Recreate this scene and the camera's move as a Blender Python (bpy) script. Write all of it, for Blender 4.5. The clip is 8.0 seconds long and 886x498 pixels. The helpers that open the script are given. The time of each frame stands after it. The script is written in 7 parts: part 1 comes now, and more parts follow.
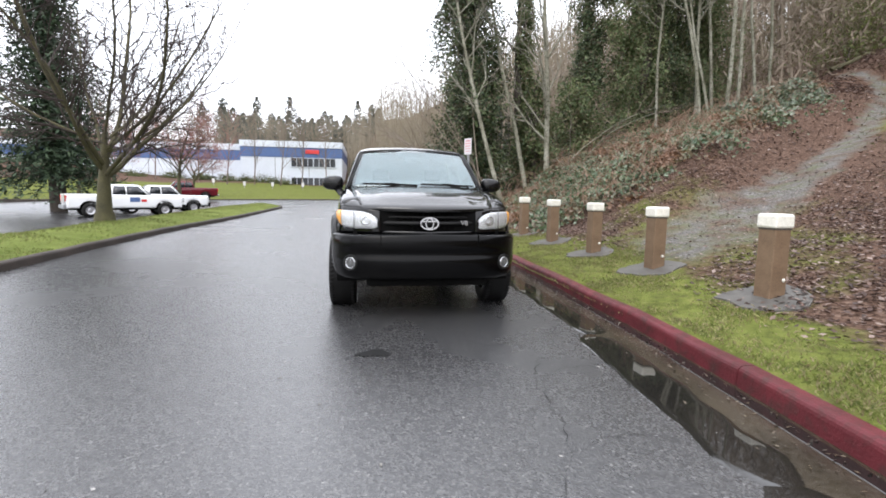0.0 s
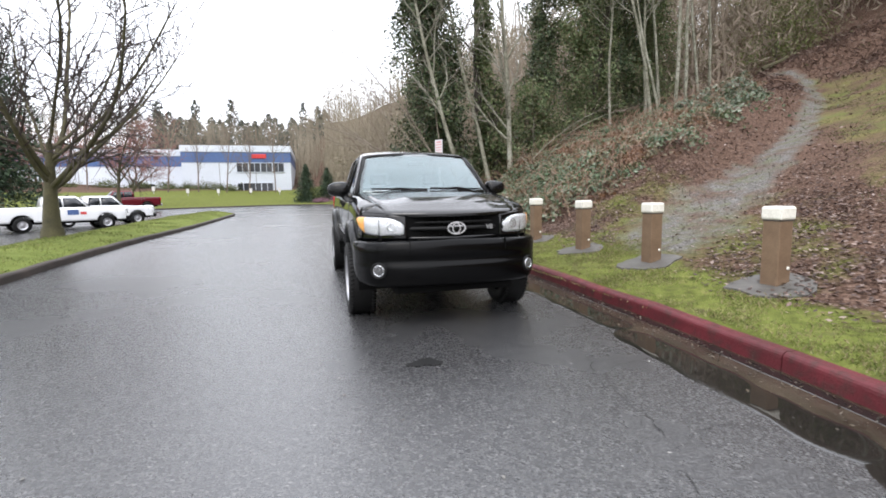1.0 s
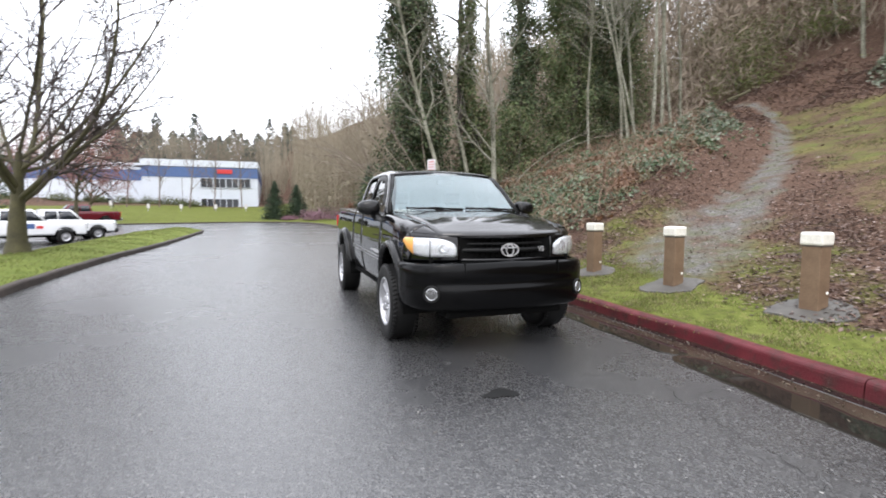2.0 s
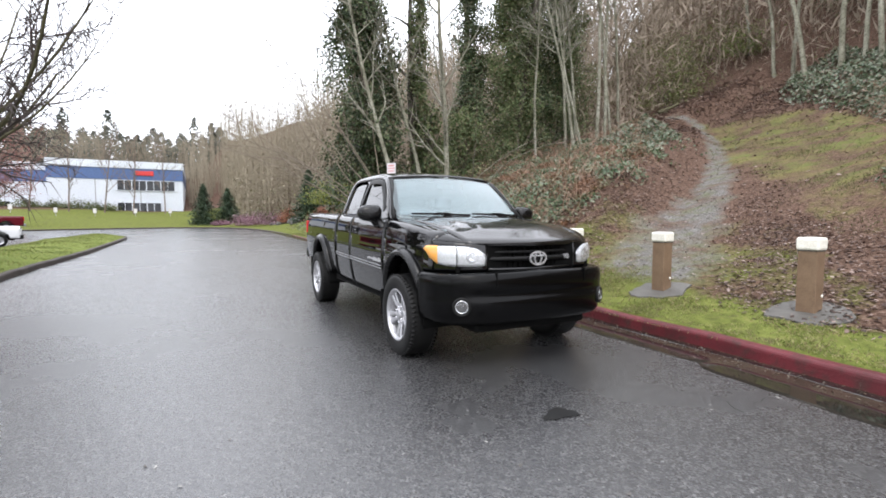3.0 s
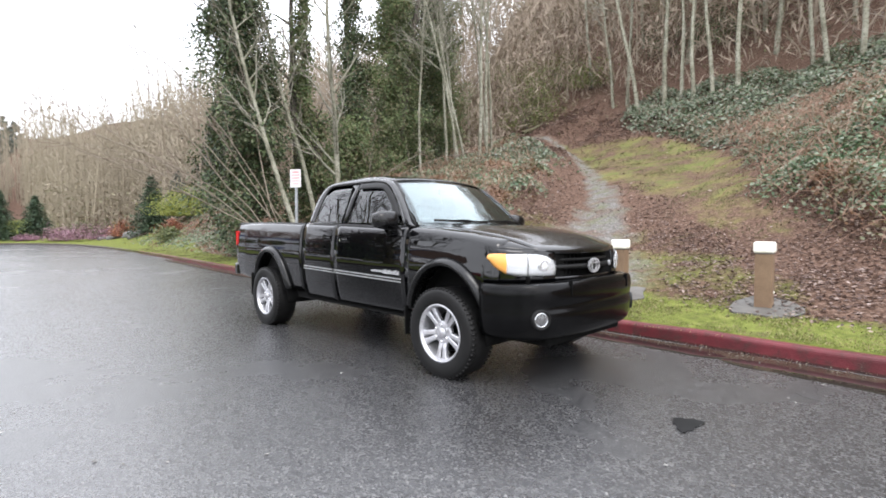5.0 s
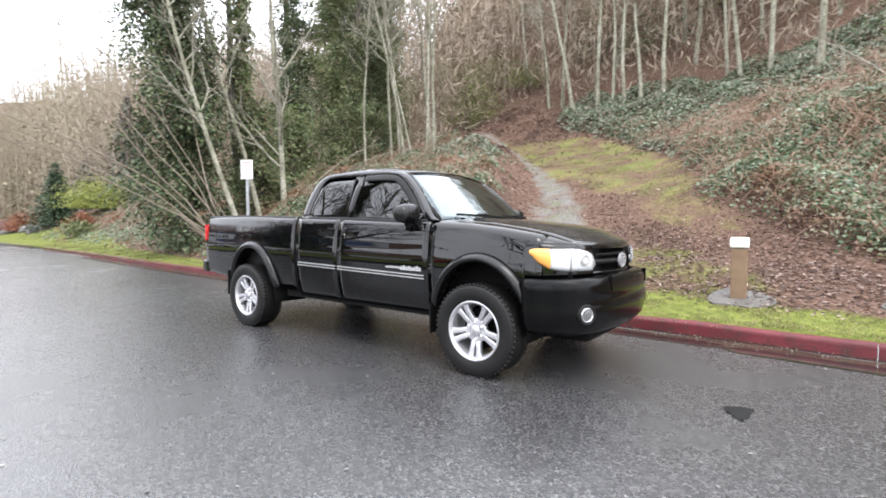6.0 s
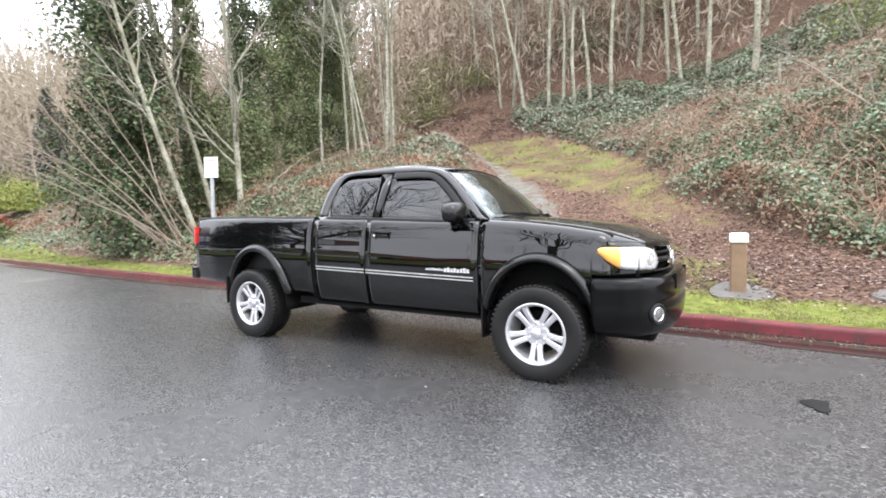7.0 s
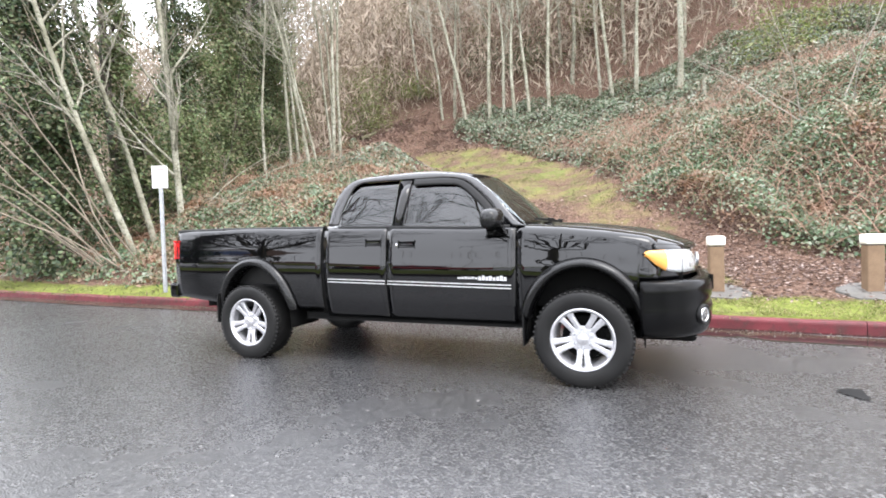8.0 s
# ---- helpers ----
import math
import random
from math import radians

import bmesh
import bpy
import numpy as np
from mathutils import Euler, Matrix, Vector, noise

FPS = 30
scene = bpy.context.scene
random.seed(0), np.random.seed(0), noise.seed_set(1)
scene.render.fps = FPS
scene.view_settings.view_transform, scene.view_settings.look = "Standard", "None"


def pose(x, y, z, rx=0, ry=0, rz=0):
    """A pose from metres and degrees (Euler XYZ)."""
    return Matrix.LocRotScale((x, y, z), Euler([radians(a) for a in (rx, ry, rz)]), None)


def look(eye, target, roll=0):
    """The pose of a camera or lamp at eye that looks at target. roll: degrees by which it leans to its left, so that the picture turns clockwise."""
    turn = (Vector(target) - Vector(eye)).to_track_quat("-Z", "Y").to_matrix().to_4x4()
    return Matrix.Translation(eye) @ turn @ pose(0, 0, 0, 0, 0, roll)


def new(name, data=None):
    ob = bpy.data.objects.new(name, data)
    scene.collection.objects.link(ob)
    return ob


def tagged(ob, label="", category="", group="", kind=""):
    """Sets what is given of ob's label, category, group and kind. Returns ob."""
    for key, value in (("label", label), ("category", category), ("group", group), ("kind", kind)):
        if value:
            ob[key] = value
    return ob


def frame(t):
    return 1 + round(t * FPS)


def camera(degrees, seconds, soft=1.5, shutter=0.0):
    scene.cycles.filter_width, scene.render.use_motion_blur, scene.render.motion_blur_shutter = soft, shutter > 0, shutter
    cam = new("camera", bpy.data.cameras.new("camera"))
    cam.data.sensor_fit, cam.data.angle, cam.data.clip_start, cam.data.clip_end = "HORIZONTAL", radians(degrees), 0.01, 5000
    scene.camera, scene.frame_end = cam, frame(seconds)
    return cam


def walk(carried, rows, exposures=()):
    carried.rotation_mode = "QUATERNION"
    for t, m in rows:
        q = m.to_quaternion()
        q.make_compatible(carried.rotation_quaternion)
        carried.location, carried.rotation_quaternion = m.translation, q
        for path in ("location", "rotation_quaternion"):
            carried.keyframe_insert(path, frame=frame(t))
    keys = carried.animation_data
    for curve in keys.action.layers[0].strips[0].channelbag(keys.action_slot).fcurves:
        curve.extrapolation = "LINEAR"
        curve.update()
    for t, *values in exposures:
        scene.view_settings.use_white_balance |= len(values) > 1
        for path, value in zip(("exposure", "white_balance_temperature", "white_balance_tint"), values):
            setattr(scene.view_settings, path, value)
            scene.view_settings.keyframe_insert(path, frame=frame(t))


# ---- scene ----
cam = camera(85.0, 8.0, 1.7, 0.35)
PATH = [
    (0, (-0.593, -5.3, 1.219), (-0.275, -3.339, 0.99), 0.9),
    (0.5, (-0.905, -5.201, 1.221), (-0.503, -3.252, 1.02), 0.1),
    (1, (-1.279, -5.117, 1.252), (-0.763, -3.198, 1.025), -0.9),
    (1.5, (-1.632, -4.918, 1.24), (-1.084, -3.005, 1.047), -0.1),
    (2, (-1.978, -4.702, 1.26), (-1.319, -2.82, 1.113), 0.1),
    (2.2, (-2.12, -4.616, 1.277), (-1.36, -2.771, 1.144), -1.0),
    (3.3, (-2.735, -3.918, 1.265), (-1.749, -2.182, 1.146), -0.3),
    (3.5, (-2.86, -3.798, 1.262), (-1.782, -2.117, 1.158), -1.8),
    (4, (-3.16, -3.471, 1.247), (-1.992, -1.85, 1.138), -1.5),
    (4.5, (-3.423, -3.143, 1.241), (-2.17, -1.587, 1.149), 0.3),
    (4.7, (-3.516, -3.015, 1.22), (-2.195, -1.516, 1.146), 0.0),
    (5.8, (-4.028, -2.261, 1.213), (-2.494, -0.983, 1.111), 0.7),
    (6, (-4.106, -2.101, 1.204), (-2.515, -0.892, 1.114), 0.1),
    (6.5, (-4.3, -1.694, 1.212), (-2.629, -0.599, 1.109), -1.1),
    (7, (-4.425, -1.247, 1.211), (-2.703, -0.234, 1.117), -0.6),
    (7.5, (-4.572, -0.833, 1.212), (-2.757, 0.003, 1.128), -1.1),
    (8, (-4.668, -0.438, 1.197), (-2.822, 0.329, 1.143), -1.7),
]
EXPOSURES = [(0, 0.24), (2, 0.28), (3.5, 0.36), (4.5, 0.55), (6, 1.0), (7, 1.2), (8, 1.38)]
walk(cam, [(t, look(eye, target, roll)) for t, eye, target, roll in PATH], EXPOSURES)

# ---- world and light: bright overcast sky ----
world = bpy.data.worlds.new("overcast")
scene.world = world
world.use_nodes = True
wn, wl = world.node_tree.nodes, world.node_tree.links
sky = wn.new("ShaderNodeTexSky")
sky.sky_type, sky.sun_disc = "NISHITA", False
sky.sun_elevation, sky.sun_rotation = radians(38), radians(200)
sky.dust_density, sky.ozone_density = 6.0, 1.0
cloud = wn.new("ShaderNodeMixRGB")
cloud.inputs[0].default_value = 0.88
cloud.inputs[2].default_value = (22.6, 23.2, 25.2, 1)
wl.new(sky.outputs[0], cloud.inputs[1])
way = wn.new("ShaderNodeSeparateXYZ")
wl.new(wn.new("ShaderNodeTexCoord").outputs["Generated"], way.inputs[0])
lift = wn.new("ShaderNodeMapRange")
lift.inputs["From Min"].default_value, lift.inputs["From Max"].default_value = 0.0, 1.0
lift.inputs["To Min"].default_value, lift.inputs["To Max"].default_value = 0.092, 0.126
wl.new(way.outputs["Z"], lift.inputs["Value"])
wl.new(cloud.outputs[0], wn["Background"].inputs[0])
wl.new(lift.outputs[0], wn["Background"].inputs[1])
sun = new("sun", bpy.data.lights.new("sun", "SUN"))
sun.data.energy, sun.data.angle, sun.data.color = 0.9, radians(25), (1.0, 0.97, 0.93)
sun.matrix_world = look((0, 0, 30), (8, 14, 2))


# ---- materials ----
class Nodes:
    """A small helper to wire one node material."""

    def __init__(self, name):
        self.m = bpy.data.materials.new(name)
        self.m.use_nodes = True
        self.n, self.l = self.m.node_tree.nodes, self.m.node_tree.links
        self.bsdf = self.n["Principled BSDF"]
        self.coord = None

    def place(self):
        if self.coord is None:
            self.coord = self.n.new("ShaderNodeTexCoord").outputs["Object"]
        return self.coord

    def world_place(self):
        return self.n.new("ShaderNodeNewGeometry").outputs["Position"]

    def put(self, sock, value):
        if hasattr(value, "is_output"):
            self.l.new(value, sock)
        elif isinstance(value, (tuple, list)):
            sock.default_value = (*value, 1) if len(value) == 3 and len(sock.default_value) == 4 else value
        else:
            sock.default_value = value

    def noise(self, scale, detail=4.0, rough=0.55, vec=None, distort=0.0):
        t = self.n.new("ShaderNodeTexNoise")
        self.l.new(vec or self.place(), t.inputs["Vector"])
        t.inputs["Scale"].default_value, t.inputs["Detail"].default_value = scale, detail
        t.inputs["Roughness"].default_value, t.inputs["Distortion"].default_value = rough, distort
        return t.outputs["Fac"]

    def cells(self, scale, vec=None, out="Color", feature="F1"):
        t = self.n.new("ShaderNodeTexVoronoi")
        t.feature = feature
        self.l.new(vec or self.place(), t.inputs["Vector"])
        t.inputs["Scale"].default_value = scale
        return t.outputs[out]

    def ramp(self, fac, *stops):
        r = self.n.new("ShaderNodeValToRGB")
        while len(r.color_ramp.elements) < len(stops):
            r.color_ramp.elements.new(0.5)
        for e, (p, c) in zip(r.color_ramp.elements, stops):
            e.position = p
            e.color = (c, c, c, 1) if isinstance(c, (int, float)) else (*c, 1)
        self.put(r.inputs[0], fac)
        return r.outputs[0]

    def mix(self, fac, a, b, blend="MIX"):
        x = self.n.new("ShaderNodeMixRGB")
        x.blend_type = blend
        for s, v in zip(x.inputs, (fac, a, b)):
            self.put(s, v)
        return x.outputs[0]

    def math(self, op, a, b=0.0):
        x = self.n.new("ShaderNodeMath")
        x.operation = op
        self.put(x.inputs[0], a)
        self.put(x.inputs[1], b)
        return x.outputs[0]

    def attr(self, name):
        a = self.n.new("ShaderNodeAttribute")
        a.attribute_name = name
        return a.outputs["Fac"]

    def bump(self, height, strength=0.3, dist=0.01):
        b = self.n.new("ShaderNodeBump")
        b.inputs["Strength"].default_value, b.inputs["Distance"].default_value = strength, dist
        self.put(b.inputs["Height"], height)
        self.l.new(b.outputs[0], self.bsdf.inputs["Normal"])

    def done(self, color=None, rough=None, **more):
        if color is not None:
            self.put(self.bsdf.inputs["Base Color"], color)
        if rough is not None:
            self.put(self.bsdf.inputs["Roughness"], rough)
        for k, v in more.items():
            self.put(self.bsdf.inputs[k.replace("_", " ")], v)
        return self.m


def varied(name, dark, light, scale=6.0, fine=60.0, rough=0.8, bump=0.4, dist=0.01, random_tint=0.0, **more):
    """A surface that varies at two scales, with fine relief."""
    k = Nodes(name)
    big = k.noise(scale, 5)
    small = k.noise(fine, 3)
    c = k.mix(k.ramp(big, (0.3, 0.0), (0.7, 1.0)), dark, light)
    c = k.mix(0.35, c, k.ramp(small, (0.25, tuple(v * 0.55 for v in dark)), (0.75, tuple(min(1, v * 1.25) for v in light))))
    if random_tint:
        info = k.n.new("ShaderNodeObjectInfo")
        c = k.mix(k.math("MULTIPLY", info.outputs["Random"], random_tint), c, tuple(v * 0.45 for v in dark))
    k.bump(k.mix(0.5, big, small), bump, dist)
    r = k.ramp(small, (0.2, max(0.0, rough - 0.1)), (0.8, min(1.0, rough + 0.1)))
    return k.done(c, r, **more)


def leafy(name, *colors, rough=0.55, spec=0.4, through_light=0.0, patch=None):
    """Leaves: each loose leaf takes its own shade."""
    k = Nodes(name)
    g = k.n.new("ShaderNodeNewGeometry")
    stops = [((n + 0.5) / len(colors), c) for n, c in enumerate(colors)]
    c = k.ramp(g.outputs["Random Per Island"], *stops)
    tone = k.noise(1.1, 3)
    c = k.mix(k.ramp(tone, (0.35, 0.35), (0.65, 0.0)), c, tuple(v * 0.5 for v in colors[0]))
    if patch:
        c = k.mix(k.ramp(k.noise(0.65, 5, 0.65), (0.50, 0.0), (0.60, 0.9)), c, k.mix(k.noise(30, 3), patch, tuple(v * 0.55 for v in patch)))
    if through_light:
        thin = k.n.new("ShaderNodeBsdfTranslucent")
        k.l.new(c, thin.inputs[0])
        both = k.n.new("ShaderNodeMixShader")
        both.inputs[0].default_value = through_light
        k.l.new(k.bsdf.outputs[0], both.inputs[1])
        k.l.new(thin.outputs[0], both.inputs[2])
        k.l.new(both.outputs[0], k.n["Material Output"].inputs[0])
    return k.done(c, rough, Specular_IOR_Level=spec)


def asphalt():
    """Worn chip-seal with a film of water: dark binder, paler proud stones, smooth wet hollows."""
    k = Nodes("wet_asphalt")
    p = k.world_place()
    stone = k.cells(95, p)
    grain = k.ramp(stone, (0.0, (0.010, 0.010, 0.011)), (0.40, (0.026, 0.026, 0.028)), (0.70, (0.052, 0.052, 0.052)), (0.90, (0.098, 0.097, 0.095)), (1.0, (0.22, 0.215, 0.21)))
    patch = k.noise(0.6, 5, 0.6, p)
    c = k.mix(k.ramp(patch, (0.35, 0.0), (0.75, 0.14)), grain, (0.05, 0.05, 0.052))
    streak = k.noise(0.25, 3, 0.5, p)
    edge = k.cells(95, p, "Distance")
    k.bump(k.mix(0.5, edge, k.noise(32, 4, 0.6, p)), 0.56, 0.006)
    damp = k.mix(0.5, patch, streak)
    r = k.ramp(damp, (0.3, 0.23), (0.5, 0.26), (0.7, 0.30))
    r = k.mix(k.ramp(stone, (0.6, 0.0), (0.95, 0.5)), r, (0.5, 0.5, 0.5))
    return k.done(c, r, Specular_IOR_Level=1.0)


def bank_ground():
    k = Nodes("bank_soil_grass_gravel")
    p = k.world_place()
    wob = k.math("SUBTRACT", k.noise(1.6, 6, 0.65, p), 0.5)
    fine = k.noise(55, 4, 0.6, p)
    spot = k.noise(7, 5, 0.6, p)
    leaves = k.cells(34, p)
    soil = k.ramp(leaves, (0.0, (0.028, 0.018, 0.014)), (0.35, (0.075, 0.046, 0.034)), (0.7, (0.13, 0.083, 0.062)), (1.0, (0.20, 0.145, 0.115)))
    grass = k.ramp(spot, (0.3, (0.04, 0.04, 0.016)), (0.45, (0.10, 0.12, 0.03)), (0.6, (0.15, 0.172, 0.045)), (0.75, (0.20, 0.17, 0.07)))
    grass = k.mix(0.3, grass, k.ramp(fine, (0.3, (0.035, 0.042, 0.010)), (0.7, (0.19, 0.20, 0.055))))
    stones = k.cells(38, p)
    gravel = k.ramp(stones, (0.0, (0.07, 0.064, 0.057)), (0.5, (0.13, 0.122, 0.112)), (1.0, (0.23, 0.222, 0.212)))
    tone = k.noise(0.75, 4, 0.6, p)
    patchy = k.noise(2.6, 5, 0.65, p)
    gravel = k.mix(k.ramp(patchy, (0.48, 0.0), (0.64, 0.55)), gravel, (0.105, 0.115, 0.05))
    dry = k.ramp(tone, (0.3, (0.135, 0.09, 0.062)), (0.45, (0.155, 0.13, 0.06)), (0.55, (0.095, 0.108, 0.04)), (0.7, (0.145, 0.12, 0.06)))
    dry = k.mix(k.ramp(patchy, (0.5, 0.0), (0.68, 0.75)), dry, (0.19, 0.125, 0.09))
    grass = k.mix(k.ramp(patchy, (0.54, 0.0), (0.70, 0.7)), grass, (0.075, 0.055, 0.04))
    grass = k.mix(k.attr("dry"), grass, k.mix(0.35, dry, grass))

    def mask(name, w=1.4):
        v = k.math("ADD", k.attr(name), k.math("MULTIPLY", wob, w))
        return k.ramp(v, (0.32, 0.0), (0.68, 1.0))

    c = k.mix(mask("grass"), soil, grass)
    c = k.mix(mask("gravel"), c, gravel)
    k.bump(k.mix(0.5, fine, k.mix(0.5, spot, stones)), 0.8, 0.03)
    return k.done(c, 0.95, Specular_IOR_Level=0.04)


def alder_bark():
    k = Nodes("pale_alder_bark")
    p = k.world_place()
    big, mid, fine = k.noise(1.3, 4, 0.6, p), k.noise(9, 5, 0.7, p), k.noise(45, 3, 0.6, p)
    c = k.ramp(big, (0.3, (0.14, 0.13, 0.10)), (0.5, (0.25, 0.24, 0.19)), (0.7, (0.34, 0.33, 0.28)))
    c = k.mix(k.ramp(mid, (0.5, 0.0), (0.62, 0.85)), c, (0.075, 0.07, 0.05))
    c = k.mix(k.ramp(fine, (0.45, 0.0), (0.7, 0.6)), c, (0.11, 0.12, 0.07))
    k.bump(k.mix(0.5, mid, fine), 0.6, 0.012)
    return k.done(c, 0.9, Specular_IOR_Level=0.15)


def worn_red():
    k = Nodes("worn_red_kerb_paint")
    p = k.world_place()
    big, mid, fine = k.noise(1.7, 5, 0.6, p), k.noise(9, 5, 0.65, p), k.noise(60, 3, 0.6, p)
    c = k.ramp(big, (0.3, (0.06, 0.011, 0.013)), (0.55, (0.105, 0.015, 0.02)), (0.75, (0.14, 0.024, 0.028)))
    c = k.mix(k.ramp(mid, (0.48, 0.0), (0.66, 0.85)), c, (0.045, 0.02, 0.017))
    c = k.mix(k.ramp(k.mix(0.5, mid, fine), (0.62, 0.0), (0.66, 0.8)), c, (0.11, 0.085, 0.07))
    k.bump(k.mix(0.5, mid, fine), 0.7, 0.012)
    return k.done(c, k.ramp(mid, (0.3, 0.45), (0.7, 0.7)), Specular_IOR_Level=0.3)


M_ASPHALT, M_BANK = asphalt(), bank_ground()
M_LAWN = varied("lawn_grass", (0.085, 0.115, 0.026), (0.20, 0.235, 0.065), 1.2, 70, 0.95, 0.8, 0.03, Specular_IOR_Level=0.05)
M_RED = worn_red()
M_KERB = varied("weathered_concrete", (0.02, 0.015, 0.013), (0.07, 0.054, 0.044), 2.5, 50, 0.8, 0.5, 0.006)
M_CONC = varied("damp_concrete", (0.045, 0.042, 0.037), (0.115, 0.108, 0.096), 5, 60, 0.6, 0.4, 0.004)
M_GUTTER = varied("wet_gutter_concrete", (0.010, 0.008, 0.005), (0.055, 0.044, 0.03), 2.2, 40, 0.2, 0.4, 0.006)
M_POST = varied("brown_stained_timber", (0.115, 0.07, 0.038), (0.20, 0.13, 0.077), 5, 70, 0.75, 0.4, 0.004)
M_CAP = varied("chipped_cream_paint", (0.62, 0.59, 0.50), (0.80, 0.78, 0.70), 14, 90, 0.6, 0.35, 0.004)
M_BIRCH = alder_bark()
M_BARK = varied("mossy_bark", (0.042, 0.036, 0.024), (0.115, 0.105, 0.05), 3, 28, 0.9, 1.0, 0.03)
M_DARKBARK = varied("dark_bark", (0.035, 0.028, 0.022), (0.09, 0.075, 0.06), 5, 40, 0.9, 0.8, 0.02)
M_TWIG = varied("twig_bark", (0.10, 0.075, 0.055), (0.20, 0.15, 0.12), 3, 30, 0.85, 0.3)
M_GREYTWIG = varied("grey_branch_bark", (0.15, 0.135, 0.11), (0.31, 0.285, 0.24), 3, 30, 0.85, 0.3)
M_FANTWIG = varied("brown_grey_branch_bark", (0.10, 0.082, 0.062), (0.23, 0.19, 0.145), 3, 30, 0.85, 0.3)
M_HILLTWIG = varied("hillside_bark", (0.18, 0.145, 0.11), (0.32, 0.26, 0.20), 0.35, 12, 0.9, 0.2)
M_FARTWIG = varied("far_pale_bark", (0.178, 0.15, 0.107), (0.31, 0.267, 0.197), 0.22, 9, 0.9, 0.2)
M_DARKTWIG = varied("dark_reddish_twigs", (0.035, 0.027, 0.025), (0.075, 0.055, 0.05), 3, 30, 0.85, 0.3)
M_CANE = varied("brown_cane", (0.16, 0.088, 0.058), (0.29, 0.185, 0.13), 1.3, 25, 0.8, 0.2)
M_REDTWIG = varied("red_budded_twigs", (0.17, 0.075, 0.065), (0.32, 0.15, 0.13), 3, 30, 0.85, 0.3)
M_BUD = leafy("red_buds", (0.20, 0.08, 0.07), (0.30, 0.14, 0.12), (0.38, 0.22, 0.19))
M_IVY = leafy("ivy_leaves", (0.02, 0.038, 0.014), (0.04, 0.068, 0.024), (0.075, 0.11, 0.04), (0.135, 0.17, 0.078), (0.11, 0.085, 0.05), through_light=0.2)
M_PALEIVY = leafy("paler_ivy_leaves", (0.065, 0.10, 0.038), (0.115, 0.158, 0.06), (0.17, 0.21, 0.085), (0.23, 0.255, 0.125), (0.20, 0.16, 0.10), through_light=0.35)
M_HEDGE = leafy("yellow_green_hedge", (0.15, 0.18, 0.035), (0.22, 0.25, 0.05), (0.30, 0.31, 0.08), through_light=0.3)
M_BRAMBLE = leafy("bramble_leaves", (0.045, 0.085, 0.035), (0.08, 0.135, 0.058), (0.125, 0.175, 0.085), (0.17, 0.215, 0.13), (0.25, 0.285, 0.21), (0.19, 0.11, 0.065), rough=0.4, spec=0.5, through_light=0.25, patch=(0.22, 0.105, 0.055))
M_HILLBRAMBLE = leafy("hill_bramble_leaves", (0.045, 0.072, 0.034), (0.08, 0.115, 0.055), (0.125, 0.158, 0.088), (0.17, 0.20, 0.135), (0.25, 0.27, 0.21), (0.16, 0.10, 0.065), rough=0.4, spec=0.5, through_light=0.2)
M_LITTER = leafy("dead_leaves", (0.05, 0.028, 0.022), (0.105, 0.06, 0.047), (0.17, 0.105, 0.082), (0.34, 0.26, 0.225), rough=0.5, through_light=0.2)
M_BLADE = leafy("mossy_grass_blades", (0.10, 0.125, 0.03), (0.17, 0.205, 0.045), (0.24, 0.28, 0.075), (0.34, 0.34, 0.13), (0.40, 0.34, 0.19), (0.22, 0.165, 0.095), rough=0.6, through_light=0.45)
M_DRYBLADE = leafy("dry_grass_blades", (0.075, 0.09, 0.03), (0.11, 0.128, 0.043), (0.15, 0.147, 0.063), (0.20, 0.165, 0.095), (0.15, 0.10, 0.065), rough=0.7, through_light=0.4)
M_MOWN = leafy("mown_grass_blades", (0.11, 0.14, 0.033), (0.165, 0.20, 0.048), (0.21, 0.25, 0.07), (0.28, 0.265, 0.11), rough=0.65, through_light=0.35)
M_FIR = leafy("fir_needles", (0.018, 0.036, 0.018), (0.032, 0.058, 0.026), (0.05, 0.082, 0.036), rough=0.7)
# distance haze is put into these needle colours, paler and greyer than M_FIR
M_FARFIR = leafy("haze_grey_fir_needles", (0.05, 0.062, 0.05), (0.07, 0.085, 0.066), (0.095, 0.11, 0.088), rough=0.9)
M_FRESH = leafy("spring_green_leaves", (0.10, 0.125, 0.035), (0.14, 0.17, 0.045), (0.18, 0.205, 0.06), (0.17, 0.14, 0.085), through_light=0.3)
M_WHITE = varied("white_wall_paint", (0.56, 0.60, 0.67), (0.68, 0.72, 0.78), 0.3, 8, 0.6, 0.1)
M_BLUE = varied("blue_wall_band", (0.06, 0.11, 0.26), (0.08, 0.14, 0.31), 0.4, 9, 0.5, 0.1)
M_REDSIGN = varied("red_sign_paint", (0.55, 0.03, 0.03), (0.65, 0.05, 0.05), 2, 9, 0.5, 0.1)
M_WINDOW = Nodes("dark_window_glass").done((0.015, 0.018, 0.022), 0.06)
M_SIGN = varied("white_sign_enamel", (0.56, 0.54, 0.55), (0.66, 0.64, 0.65), 6, 40, 0.4, 0.05)
M_SIGNRED = varied("faded_red_print", (0.55, 0.22, 0.22), (0.62, 0.30, 0.30), 9, 50, 0.5, 0.05)
M_STEEL = varied("galvanised_steel", (0.30, 0.31, 0.32), (0.45, 0.46, 0.47), 10, 80, 0.45, 0.15, 0.002, Metallic=0.8)


# ---- building helpers ----
def mesh(name, verts, faces, material=None, smooth=False):
    me = bpy.data.meshes.new(name)
    me.from_pydata([tuple(v) for v in verts], [], [tuple(f) for f in faces])
    if material:
        me.materials.append(material)
    if smooth:
        me.polygons.foreach_set("use_smooth", [True] * len(me.polygons))
    me.update()
    return me


def link(name, me, parent=None, label=""):
    ob = new(name, me)
    if parent is not None:
        ob.parent = parent
    return tagged(ob, label)


